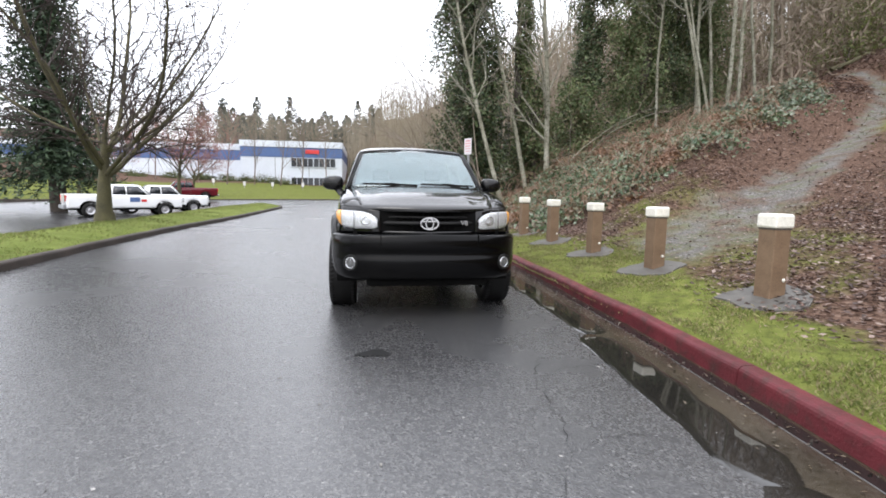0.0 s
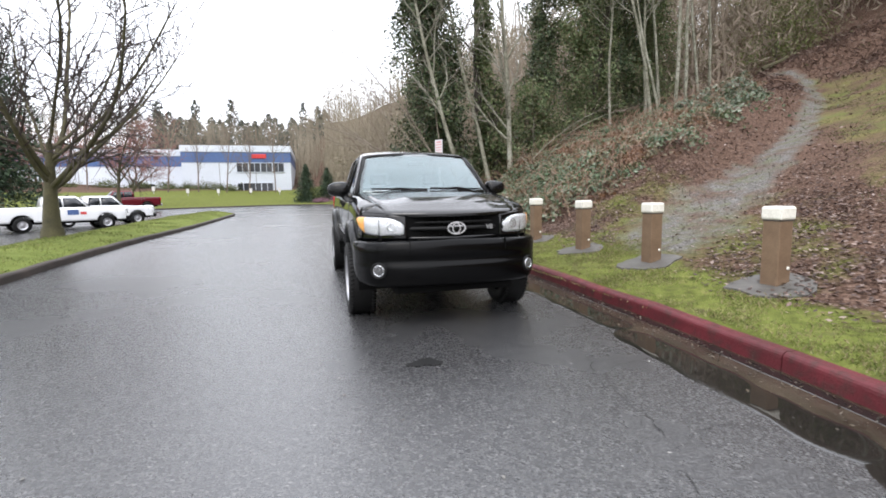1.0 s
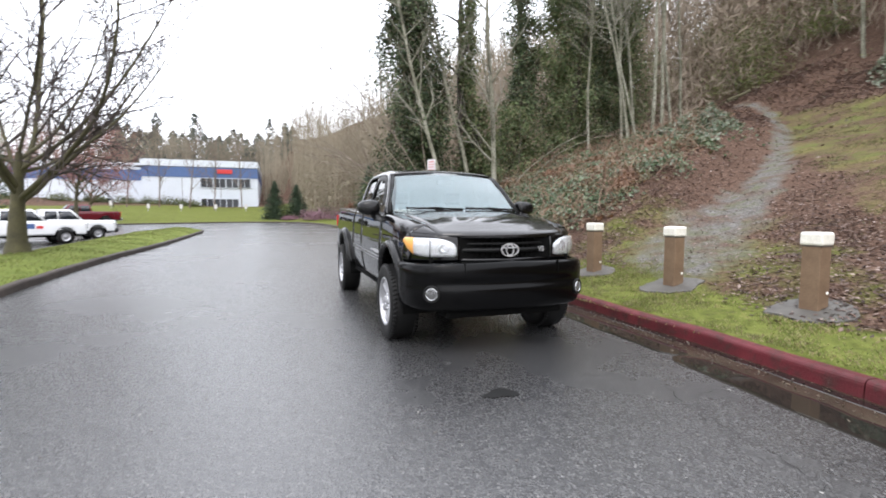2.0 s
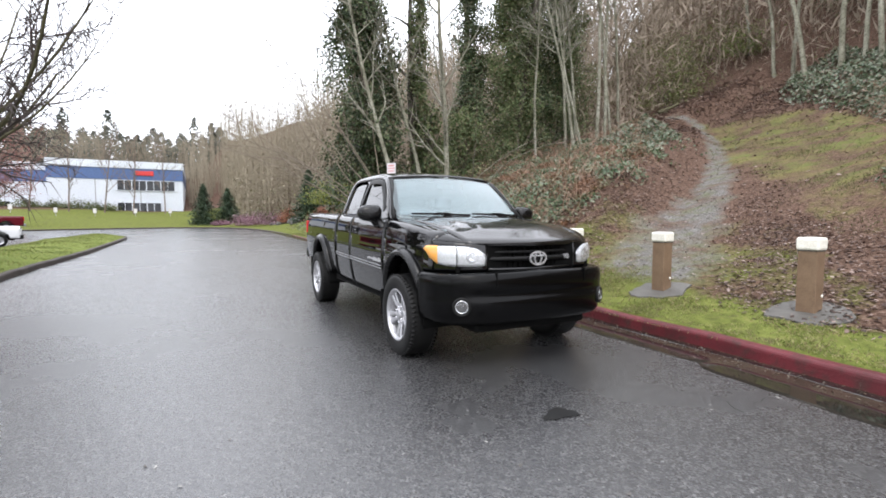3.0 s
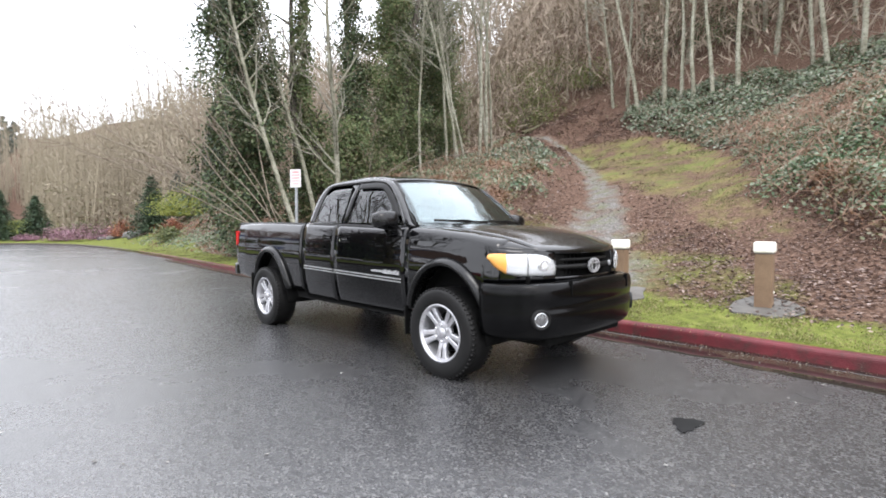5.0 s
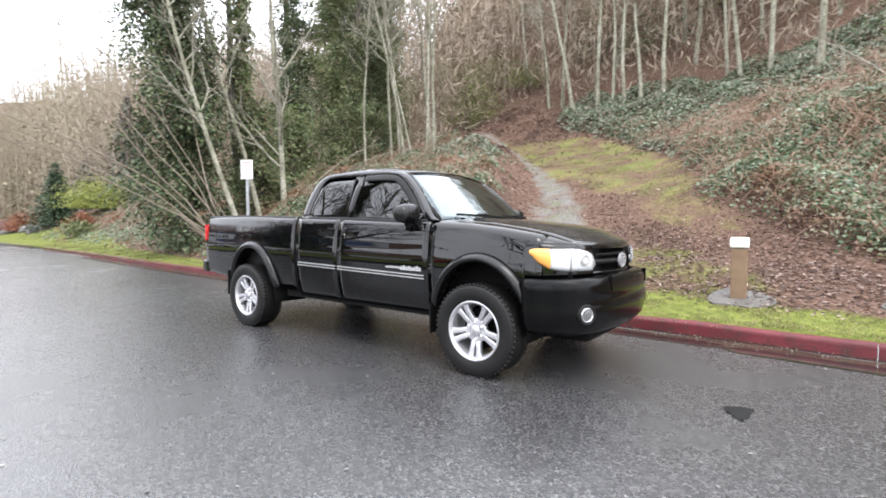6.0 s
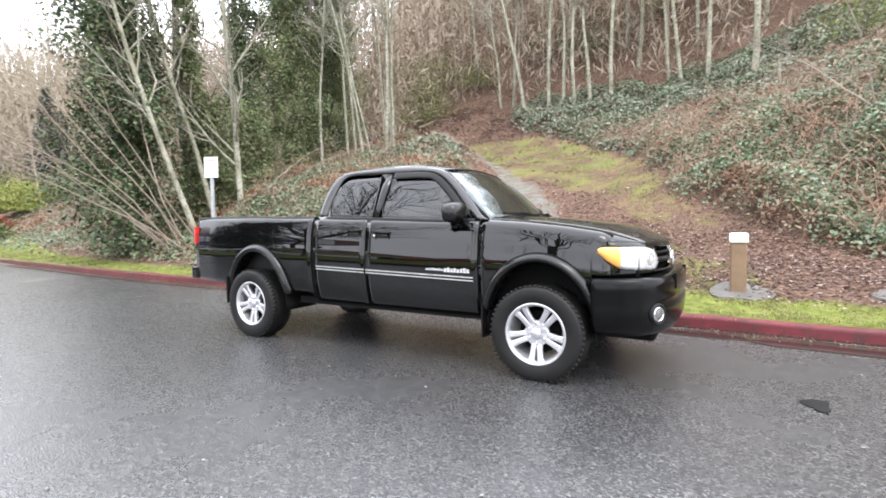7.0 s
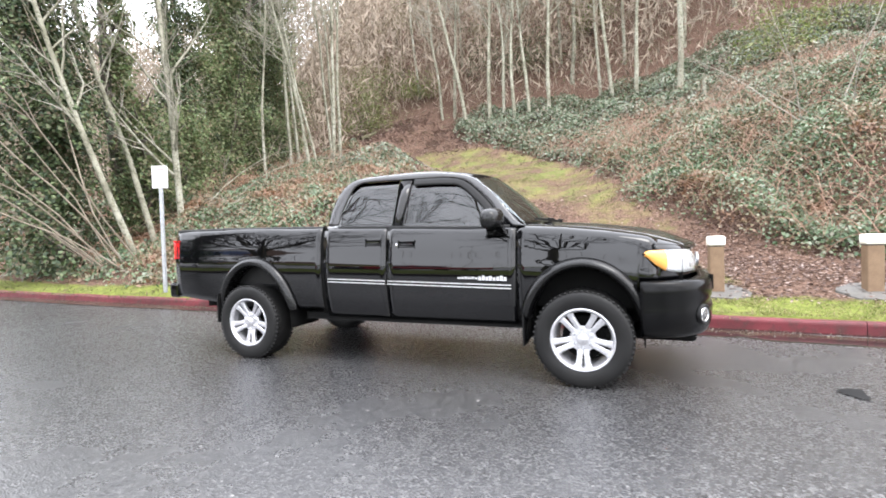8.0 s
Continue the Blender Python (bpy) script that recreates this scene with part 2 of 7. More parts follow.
def part(name, bm, material, parent, label="", smooth=False):
    """Links a bmesh as one mesh object under a thing or a part."""
    bmesh.ops.recalc_face_normals(bm, faces=bm.faces)
    me = bpy.data.meshes.new(name)
    bm.to_mesh(me)
    bm.free()
    me.materials.append(material)
    if smooth:
        me.polygons.foreach_set("use_smooth", [True] * len(me.polygons))
    return link(name, me, parent, label)


def box(bm, x0, x1, y0, y1, z0, z1, bevel=0.0, m=None):
    """Adds a box, with bevelled edges, to a bmesh."""
    t = bmesh.new()
    bmesh.ops.create_cube(t, size=1.0)
    for v in t.verts:
        v.co = ((x0 + x1) / 2 + v.co.x * (x1 - x0), (y0 + y1) / 2 + v.co.y * (y1 - y0), (z0 + z1) / 2 + v.co.z * (z1 - z0))
    if bevel:
        bmesh.ops.bevel(t, geom=t.edges[:], offset=bevel, segments=2, affect="EDGES", profile=0.5)
    return absorb(bm, t, m)


def absorb(bm, t, m=None):
    if m is not None:
        bmesh.ops.transform(t, matrix=m, verts=t.verts)
    me = bpy.data.meshes.new("scrap")
    t.to_mesh(me)
    t.free()
    bm.from_mesh(me)
    bpy.data.meshes.remove(me)
    return bm


def revolve(bm, profile, n=40, m=None):
    """Turns a profile of (radius, x) about the x axis."""
    t = bmesh.new()
    rings = [[t.verts.new((x, r * math.cos(2 * math.pi * i / n), r * math.sin(2 * math.pi * i / n))) for i in range(n)] for r, x in profile]
    for a, b in zip(rings, rings[1:]):
        for i in range(n):
            t.faces.new((a[i], a[(i + 1) % n], b[(i + 1) % n], b[i]))
    return absorb(bm, t, m)


def empty(name, at, label="", category="", group="", kind=""):
    ob = new(name)
    ob.location = at
    ob.empty_display_size = 0.2
    return tagged(ob, label, category, group, kind)


def smooth_line(points, step):
    """A Catmull-Rom curve through the points, at even steps."""
    p = np.array(points, float)
    q = np.vstack([2 * p[0] - p[1], p, 2 * p[-1] - p[-2]])
    out = []
    for i in range(len(p) - 1):
        a, b, c, d = q[i:i + 4]
        for t in np.linspace(0, 1, 24, endpoint=False):
            out.append(0.5 * (2 * b + (c - a) * t + (2 * a - 5 * b + 4 * c - d) * t * t + (3 * b - a - 3 * c + d) * t ** 3))
    out = np.array(out + [p[-1]])
    s = np.r_[0, np.cumsum(np.linalg.norm(np.diff(out, axis=0), axis=1))]
    at = np.arange(0, s[-1], step)
    return np.stack([np.interp(at, s, out[:, n]) for n in range(p.shape[1])], 1)


def normals_of(line):
    d = np.gradient(line, axis=0)
    d /= np.linalg.norm(d, axis=1)[:, None]
    return np.stack([d[:, 1], -d[:, 0]], 1)


def grid_faces(rows, cols):
    i = np.arange(rows - 1)[:, None] * cols + np.arange(cols - 1)[None]
    return np.stack([i, i + 1, i + cols + 1, i + cols], -1).reshape(-1, 4)


def step01(a, b, v):
    t = np.clip((v - a) / (b - a), 0, 1)
    return t * t * (3 - 2 * t)


def wave(x, y, f, seed=0):
    """Cheap smooth bumps in the plan."""
    return (np.sin(x * f + seed * 1.7 + 1.3 * np.sin(y * f * 0.7 + seed)) + np.sin(y * f * 1.13 + seed * 2.9 + 1.1 * np.sin(x * f * 0.61 + 2 * seed))) * 0.5


# ---- plan: kerbs and heights ----
KERB_RIGHT = [(0.9, -40), (1.15, -15), (1.5, -5.5), (1.68, -3.5), (1.77, -2.6), (1.84, -1.5), (1.88, 0), (1.92, 2), (1.93, 6), (1.98, 9.5), (2.12, 13), (2.45, 18), (2.75, 24),
              (2.9, 31), (2.7, 38), (2.0, 44), (0.5, 48.3), (-2, 50.2), (-5, 50.3), (-9, 48.6), (-14, 45.5), (-25, 39), (-45, 30), (-75, 20)]
ISLAND = [(-4.7, -45), (-5.2, -15), (-5.45, -4), (-5.55, 0), (-5.65, 2.5), (-5.8, 4.6), (-5.95, 7.5), (-5.98, 10.5), (-5.9, 13), (-5.83, 16), (-5.85, 20), (-5.9, 25), (-6.0, 28),
          (-6.4, 29.8), (-7.4, 30.5), (-8.6, 29.5), (-9.2, 26), (-9.1, 20), (-8.75, 12), (-8.6, 9), (-8.8, 6), (-9.2, 0), (-9.6, -15), (-10, -45)]
KERB_TOP = 0.12


def road_z(y):
    return 0.02 + 0.0001 * np.maximum(0, np.asarray(y, float) - 4) ** 2


HILL_D = np.array([0, 1.2, 2.3, 3.2, 5, 6, 8, 10, 11.5, 16.5, 24.5, 40, 70, 120, 400.0])
HILL_Z = np.array([0.0, 0.13, 0.40, 0.54, 1.05, 1.4, 2.0, 2.65, 3.2, 4.65, 8.5, 16, 30, 42, 60.0])
LAWN_D = np.array([0, 2, 8, 20, 30, 50, 80, 120, 400.0])
LAWN_Z = np.array([0.0, 0.1, 0.8, 1.9, 2.6, 7, 12, 16, 40.0])


def bank_z(x, y, d):
    """Height of the ground behind the right-hand kerb, d metres back from it."""
    hill = np.interp(d, HILL_D, HILL_Z)
    hill = hill + 0.28 * np.clip(2 - y, 0, 8) * step01(3.0, 9.0, d)
    lawn = np.interp(d, LAWN_D, LAWN_Z) + np.interp(d, [14, 28, 50, 80], [0, 2.5, 6.5, 9.0]) * step01(-4, 5, x)
    far = step01(34, 50, y)
    far = np.maximum(far, step01(-2, -12, x))
    north = y - np.interp(x, [4, 6.5, 10, 14.5, 18.4, 20], [0.9, 2.0, 3.9, 6.2, 8.3, 11.0])
    hill = hill + 0.95 * step01(0.8, 3.0, north) * step01(24, 15, y) * step01(2.0, 5.5, d)
    hill = hill + 1.3 * step01(1.5, 6.0, d) * step01(20, 30, y)
    hill = hill + np.interp(d, [25.5, 30, 40, 60, 90], [0, 2.2, 9.0, 17.0, 20.0]) * step01(12, 1, y - 0.75 * x + 2)
    z = hill * (1 - far) + lawn * far + 6.5 * step01(7, 28, x) * step01(32, 62, y) * step01(8, 26, d)
    return road_z(np.minimum(y, 52)) + KERB_TOP + z + 0.05 * wave(x, y, 1.3, 1) * step01(0.5, 3, d) + 0.12 * wave(x, y, 0.45, 2) * step01(3, 8, d)


LINE_R = smooth_line(KERB_RIGHT, 0.5)
NORM_R = normals_of(LINE_R)


def kerb_distance(x, y):
    """Plan distance to the right-hand kerb."""
    x, y = np.asarray(x, float), np.asarray(y, float)
    best = np.full(x.shape, 1e9)
    for (ax, ay), (bx, by) in zip(LINE_R[:-1:2], LINE_R[2::2]):
        ux, uy = bx - ax, by - ay
        t = np.clip(((x - ax) * ux + (y - ay) * uy) / (ux * ux + uy * uy), 0, 1)
        best = np.minimum(best, (x - ax - t * ux) ** 2 + (y - ay - t * uy) ** 2)
    return np.sqrt(best)


def ground_at(x, y):
    """Height of the bank at a place in the plan."""
    return float(bank_z(x, y, kerb_distance(x, y)))


PATH_LINE = smooth_line([(2.6, 0.5), (4.2, 1.35), (5.4, 2.2), (6.7, 2.78), (8.1, 3.35), (10.45, 4.5), (12.9, 6.2), (16.4, 8.7), (19.3, 11.1), (20.9, 12.9), (21.3, 14.6)], 0.3)
PATH_WIDTH = ([2.5, 4.5, 7, 9, 12, 20], [0.9, 1.2, 0.95, 0.62, 0.46, 0.42])
SOUTH_EDGE = ([3.5, 4.6, 5.5, 6.4, 7.5, 8.3, 10, 13.3, 14.5, 18.4, 20.6, 23.1, 24.5, 30], [-5.5, -3.2, -2.1, -1.3, -0.55, -0.05, 0.6, 1.5, 2.05, 4.2, 6.7, 9.6, 10.8, 13.0])
NORTH_EDGE = ([2, 3.6, 5.4, 6.75, 8.2, 10.5, 13, 20.4, 24], [6.8, 5.2, 4.0, 4.4, 5.1, 6.1, 7.6, 14.3, 18.0])
PATH_Y = ([4.2, 6.7, 8.1, 10.45, 12.9, 16.4, 19.3, 20.9], [1.35, 2.78, 3.35, 4.5, 6.2, 8.7, 11.1, 12.9])


def path_distance(x, y):
    return np.sqrt(((np.asarray(x)[..., None] - PATH_LINE[:, 0]) ** 2 + (np.asarray(y)[..., None] - PATH_LINE[:, 1]) ** 2).min(-1))


def thicket_amount(x, y):
    """Where brambles cover the bank: two sides of the path."""
    x, y = np.asarray(x, float), np.asarray(y, float)
    south = step01(-0.1, 0.9, np.interp(x, *SOUTH_EDGE) - y + 0.35 * wave(x, y, 1.7, 5)) * step01(4.0, 5.2, x)
    north = step01(0.0, 1.2, y - np.interp(x, *NORTH_EDGE) + 0.45 * wave(x, y, 1.5, 6)) * step01(2.6, 4.2, x - 0.12 * np.clip(y - 10, 0, 20))
    return np.maximum(south, north) * step01(34, 26, y)


def clearing(x, y):
    """The grassy clearing between the path and the southern brambles."""
    near = x - np.interp(y, [-1.5, 0.4, 1.3, 2.5, 4.5, 6.5], [6.0, 6.6, 7.6, 9.6, 11.0, 12.6])
    wob = 0.5 * wave(x, y, 2.1, 3)
    return step01(-0.7, 0.9, near + wob) * step01(-0.8, 0.5, y - np.interp(x, *SOUTH_EDGE)) * step01(0.35, -0.35, y - np.interp(x, *PATH_Y) + 0.4 * wob) * step01(22.3, 20.6, x)


# ---- ground ----
def build_ground():
    n = 64
    r = np.array([0.0, 30, 60, 120, 300, 900, 2500])
    a = np.linspace(0, 2 * np.pi, n, endpoint=False)
    v = [(0, 0, -0.7)] + [(R * math.cos(t), R * math.sin(t), -0.7) for R in r[1:] for t in a]
    f = [(0, 1 + k, 1 + (k + 1) % n) for k in range(n)]
    for i in range(len(r) - 2):
        f += [(1 + i * n + k, 1 + (i + 1) * n + k, 1 + (i + 1) * n + (k + 1) % n, 1 + i * n + (k + 1) % n) for k in range(n)]
    tagged(link("ground", mesh("ground", v, f, M_LAWN)), "wide damp green ground sheet reaching the horizon", "ground", kind="structure")

    xs = np.r_[np.linspace(-80, -10, 15), np.linspace(-9, 0.9, 12), 1.2, 1.5, 1.8, 2.1, 4.5]
    ys = np.r_[np.linspace(-60, -8, 14), np.linspace(-7, 56, 64)]
    X, Y = np.meshgrid(xs, ys)
    Z = road_z(Y) - 0.02 * step01(0.9, 1.75, X - np.interp(Y, LINE_R[:80, 1], LINE_R[:80, 0]) + 1.85)
    # the car park lies a little lower than the road
    Z = Z - 0.4 * step01(-8.9, -10.2, X) * step01(40, 33, Y)
    tagged(link("road", mesh("road", np.stack([X, Y, Z], -1).reshape(-1, 3), grid_faces(*X.shape), M_ASPHALT, True)), "wet grey worn asphalt road surface", "road", kind="structure")

    d = np.r_[0.14, 0.3, np.arange(0.5, 8, 0.25), np.arange(8, 30, 0.6), 32, 36, 42, 50, 60, 75, 95, 120, 160, 220, 320]
    line = smooth_line(KERB_RIGHT, 0.35)
    pad = np.pad(normals_of(line), ((60, 60), (0, 0)), "edge")
    nn = np.stack([np.convolve(pad[:, n], np.ones(121) / 121, "valid") for n in range(2)], 1)
    nn /= np.linalg.norm(nn, axis=1)[:, None]
    X = line[:, 0, None] + nn[:, 0, None] * d
    Y = line[:, 1, None] + nn[:, 1, None] * d
    D = kerb_distance(X, Y)
    Z = bank_z(X, Y, D)
    Z[:, 0] = road_z(line[:, 1]) + KERB_TOP - 0.02
    me = mesh("bank", np.stack([X, Y, Z], -1).reshape(-1, 3), grid_faces(*X.shape), M_BANK, True)
    pd = path_distance(X, Y)
    width = np.interp(X, *PATH_WIDTH)
    gravel = 0.66 * step01(1.5, 0.35, pd / width) * step01(2.6, 3.6, X) * np.interp(X, [3, 5, 8, 20], [0.8, 0.92, 1.0, 0.95])
    edge = np.interp(Y, [-6, -1, 1, 6, 12, 20, 30], [0.9, 1.1, 1.7, 1.3, 0.8, 1.2, 3])
    grass = step01(edge + 0.45, edge - 0.35, D)
    clear = clearing(X, Y)
    grass = np.maximum(grass, clear * np.clip(0.52 + 0.22 * wave(X, Y, 2.3, 13), 0.25, 0.75))
    grass = np.maximum(grass, 0.5 * step01(3.6, 1.0, pd / width) * step01(9, 5, X))
    grass = np.maximum(grass, np.maximum(step01(40, 48, Y) * step01(6, 2, X), step01(-1, -8, X)) * step01(22, 15, D))
    for name, values in (("gravel", gravel), ("grass", grass), ("dry", step01(5.0, 7.0, X) * step01(30, 20, Y))):
        at = me.attributes.new(name, "FLOAT", "POINT")
        at.data.foreach_set("value", values.reshape(-1).astype(np.float32))
    tagged(link("bank", me), "sloping bank of damp grass, dead leaves and a gravel path", "ground", kind="structure")


def kerb_stones(name, line, material, top, parent, width=0.145, depth=0.22, gap=0.008, piece=3.05, nose=0.045, flip=1):
    """Kerb pieces along a line, each a bevelled bar of its own."""
    nn = normals_of(line) * flip
    s = np.r_[0, np.cumsum(np.linalg.norm(np.diff(line, axis=0), axis=1))]
    count = int(s[-1] / piece)
    prof = [(0.0, -depth), (0.015, top - nose), (0.015 + nose * 0.08, top - nose * 0.62), (0.015 + nose * 0.3, top - nose * 0.29), (0.015 + nose * 0.62, top - nose * 0.08), (0.015 + nose, top), (width - 0.012, top), (width, top - 0.012), (width, -depth)]
    for i in range(count):
        a, b = i * piece + gap / 2, (i + 1) * piece - gap / 2
        at = np.linspace(a, b, 7)
        v = []
        for t in at:
            x, y = np.interp(t, s, line[:, 0]), np.interp(t, s, line[:, 1])
            nx, ny = np.interp(t, s, nn[:, 0]), np.interp(t, s, nn[:, 1])
            z = float(road_z(y))
            wob = 0.006 * math.sin(t * 3.1) + 0.004 * math.sin(t * 7.7 + 1)
            v += [(x + nx * (o + wob), y + ny * (o + wob), z + h + (wob * 0.6 if h > 0 else 0)) for o, h in prof]
        m = len(prof)
        f = [tuple(q) for q in grid_faces(len(at), m)] + [tuple(range(m)), tuple(range(len(v) - 1, len(v) - m - 1, -1))]
        link("kerb_stone", mesh(name, v, f, material), parent)


def build_island():
    line = smooth_line(ISLAND, 0.5)
    z = road_z(line[:, 1]) + KERB_TOP
    tip = int(np.argmax(line[:, 1]))
    a, b = line[:tip + 1], line[tip:][::-1]
    rows = 90
    ys = np.linspace(-44, line[tip, 1] - 0.08, rows)
    left = np.interp(ys, b[:, 1], b[:, 0]) + 0.1
    right = np.interp(ys, a[:, 1], a[:, 0]) - 0.1
    u = np.linspace(0, 1, 9)
    X = left[:, None] * (1 - u) + right[:, None] * u
    Y = np.broadcast_to(ys[:, None], X.shape)
    Z = road_z(Y) + KERB_TOP - 0.01 + 0.16 * np.sin(np.pi * u)[None] + 0.03 * wave(X, Y, 1.1, 3)
    tagged(link("lawn_island", mesh("lawn_island", np.stack([X, Y, Z], -1).reshape(-1, 3), grid_faces(*X.shape), M_LAWN, True)), "mown green lawn strip between road and car park", "lawn", kind="structure")


def build_kerbs():
    red = empty("kerb_red", (0, 0, 0), "red-painted concrete kerb beside the verge", "kerb", kind="structure")
    line = smooth_line(KERB_RIGHT, 0.25)
    near = line[(line[:, 1] > -12) & (line[:, 1] < 30) & (line[:, 0] > 0)]
    kerb_stones("kerb_stone", near, M_RED, KERB_TOP, red)
    far = line[(line[:, 1] >= 29.0) & ~((line[:, 1] < 30) & (line[:, 0] > 0))]
    grey = empty("kerb_far", (0, 0, 0), "grey concrete kerb round the far bend", "kerb", kind="structure")
    kerb_stones("kerb_stone", far, M_KERB, KERB_TOP, grey)
    isl = empty("kerb_island", (0, 0, 0), "dark weathered concrete kerb round the lawn island", "kerb", kind="structure")
    il = smooth_line(ISLAND, 0.25)
    kerb_stones("kerb_stone", il[il[:, 1] > -14], M_KERB, KERB_TOP + 0.01, isl, depth=0.6, flip=-1)


build_ground()
build_island()
build_kerbs()


# ---- wooden posts on the verge ----
def bollard(at, top, turn):
    post = empty("wooden_post", at, "brown square timber post with a chipped cream cap", "post", "timber posts along the verge")
    post.rotation_euler = (0, 0, turn)
    h = top - at[2]
    bm = box(bmesh.new(), -0.09, 0.09, -0.09, 0.09, -0.25, h - 0.10, 0.012)
    part("shaft", bm, M_POST, post)
    bm = bmesh.new()
    box(bm, -0.106, 0.106, -0.106, 0.106, h - 0.132, h, 0.022)
    part("cap", bm, M_CAP, post, "cream painted cap with chipped edges")
    part("stud", revolve(bmesh.new(), [(0.0, 0.008), (0.017, 0.006), (0.019, -0.004)], 12, Matrix.Translation((0.05, -0.09, 0.20)) @ pose(0, 0, 0, 0, 0, -90)), M_CAP, post, "small round white stud", True)
    bm = box(bmesh.new(), -0.094, 0.094, -0.094, 0.094, h - 0.146, h - 0.129, 0.003)
    part("collar", bm, M_DARKBARK, post)
    rng = random.Random(int(at[1] * 10))
    bm = bmesh.new()
    k = 18
    ring = [(0.39 * (1 + 0.16 * rng.uniform(-1, 1)) * math.cos(2 * math.pi * i / k) - 0.06, 0.39 * (1 + 0.16 * rng.uniform(-1, 1)) * math.sin(2 * math.pi * i / k)) for i in range(k)]
    lie = lambda x, y: ground_at(at[0] + x, at[1] + y) - at[2]
    low, high = [bm.verts.new((x, y, lie(x, y) - 0.06)) for x, y in ring], [bm.verts.new((x * 0.96, y * 0.96, lie(x, y) + 0.022)) for x, y in ring]
    hub = bm.verts.new((-0.06, 0, lie(-0.06, 0) + 0.03))
    for i in range(k):
        bm.faces.new((low[i], low[(i + 1) % k], high[(i + 1) % k], high[i]))
        bm.faces.new((high[i], high[(i + 1) % k], hub))
    part("pad", bm, M_CONC, post, "rough concrete footing pad")
    return post


for y, x, top in ((-3.15, 3.17, 1.06), (-1.38, 3.15, 1.08), (0.40, 3.11, 1.09), (2.14, 3.13, 1.105), (3.93, 3.13, 1.13), (5.7, 3.12, 1.16)):
    bollard((x, y, ground_at(x, y) - 0.02), top, radians(4))


# ---- truck: black extended-cab pickup parked beside the kerb ----
def car_paint(name, base, flake=0.0, wet=False, ior=1.48):
    k = Nodes(name)
    dust = k.noise(3.5, 5)
    fine = k.noise(160, 2)
    if wet:
        # beads of rain
        bead = k.ramp(k.cells(85, None, "Distance"), (0.0, 1.0), (0.16, 0.55), (0.26, 0.0))
        b = k.n.new("ShaderNodeBump")
        b.inputs["Strength"].default_value, b.inputs["Distance"].default_value = 0.5, 0.0015
        k.l.new(bead, b.inputs["Height"])
        k.l.new(b.outputs[0], k.bsdf.inputs["Coat Normal"])
    k.bump(fine, 0.02, 0.001)
    r = k.ramp(dust, (0.35, 0.35), (0.7, 0.5))
    return k.done(k.mix(k.ramp(dust, (0.45, 0.0), (0.8, 0.03)), base, (0.03, 0.029, 0.029)), r, Coat_Weight=1.0, Coat_Roughness=0.02, Coat_IOR=ior, Specular_IOR_Level=0.06 if wet else 0.0, Metallic=flake)


def clear_glass(name, tint, rough=0.01):
    return Nodes(name).done(tint, rough, Transmission_Weight=1.0, IOR=1.5)


M_PAINT = car_paint("black_car_paint", (0.0016, 0.0016, 0.002))
M_WETPAINT = car_paint("rain_beaded_black_paint", (0.0016, 0.0016, 0.002), 0.0, True, 1.62)
M_BUMPER = Nodes("black_bumper_paint").done((0.0014, 0.0014, 0.0016), 0.2, Specular_IOR_Level=0.16)
M_FOG = varied("fog_lamp_bowl", (0.16, 0.16, 0.17), (0.42, 0.42, 0.43), 40, 90, 0.25, 0.4, 0.004, Metallic=0.8)
M_FLARE = varied("black_flare_plastic", (0.002, 0.002, 0.0022), (0.004, 0.004, 0.0042), 5, 90, 0.24, 0.1, 0.001, Specular_IOR_Level=0.38)
M_TRIM = varied("black_trim_plastic", (0.003, 0.003, 0.003), (0.006, 0.006, 0.006), 7, 120, 0.5, 0.2, 0.001, Specular_IOR_Level=0.25)
M_UNDER = varied("underbody_black", (0.002, 0.002, 0.002), (0.004, 0.004, 0.0038), 6, 40, 0.85, 0.3, Specular_IOR_Level=0.1)
M_TYRE = varied("worn_tyre_rubber", (0.003, 0.003, 0.003), (0.008, 0.0078, 0.0076), 9, 80, 0.55, 0.4, 0.003, Specular_IOR_Level=0.25)
M_ALLOY = varied("silver_alloy", (0.40, 0.40, 0.42), (0.55, 0.55, 0.57), 8, 60, 0.34, 0.05, 0.001, Metallic=0.7)
M_CHROME = Nodes("chrome").done((0.75, 0.76, 0.78), 0.12, Metallic=1.0)
M_SHIELD = Nodes("windscreen_glass").done((0.70, 0.84, 0.86), 0.01, Transmission_Weight=1.0, IOR=1.9, Specular_Tint=(0.84, 0.97, 1.0))
M_BRIGHT = varied("bright_silver_trim", (0.48, 0.49, 0.51), (0.66, 0.66, 0.68), 20, 90, 0.3, 0.05, 0.001, Metallic=0.6)
M_TINT = Nodes("tinted_window_glass").done((0.06, 0.065, 0.068), 0.0, Transmission_Weight=1.0, IOR=1.58)
M_LENS = Nodes("clear_headlight_lens").done((0.96, 0.97, 0.98), 0.05, Transmission_Weight=0.9, IOR=1.3)
M_AMBER = Nodes("amber_indicator_lens").done((0.84, 0.40, 0.09), 0.12, Transmission_Weight=0.2, IOR=1.35, Coat_Weight=0.6)
M_TAIL = Nodes("red_tail_lens").done((0.55, 0.012, 0.015), 0.1, Coat_Weight=0.6)
M_REFLECT = varied("lamp_reflector", (0.66, 0.67, 0.68), (0.92, 0.92, 0.92), 30, 90, 0.22, 0.6, 0.006, Metallic=0.5)
M_SEAT = varied("grey_seat_cloth", (0.06, 0.06, 0.065), (0.11, 0.11, 0.115), 9, 150, 0.9, 0.3)


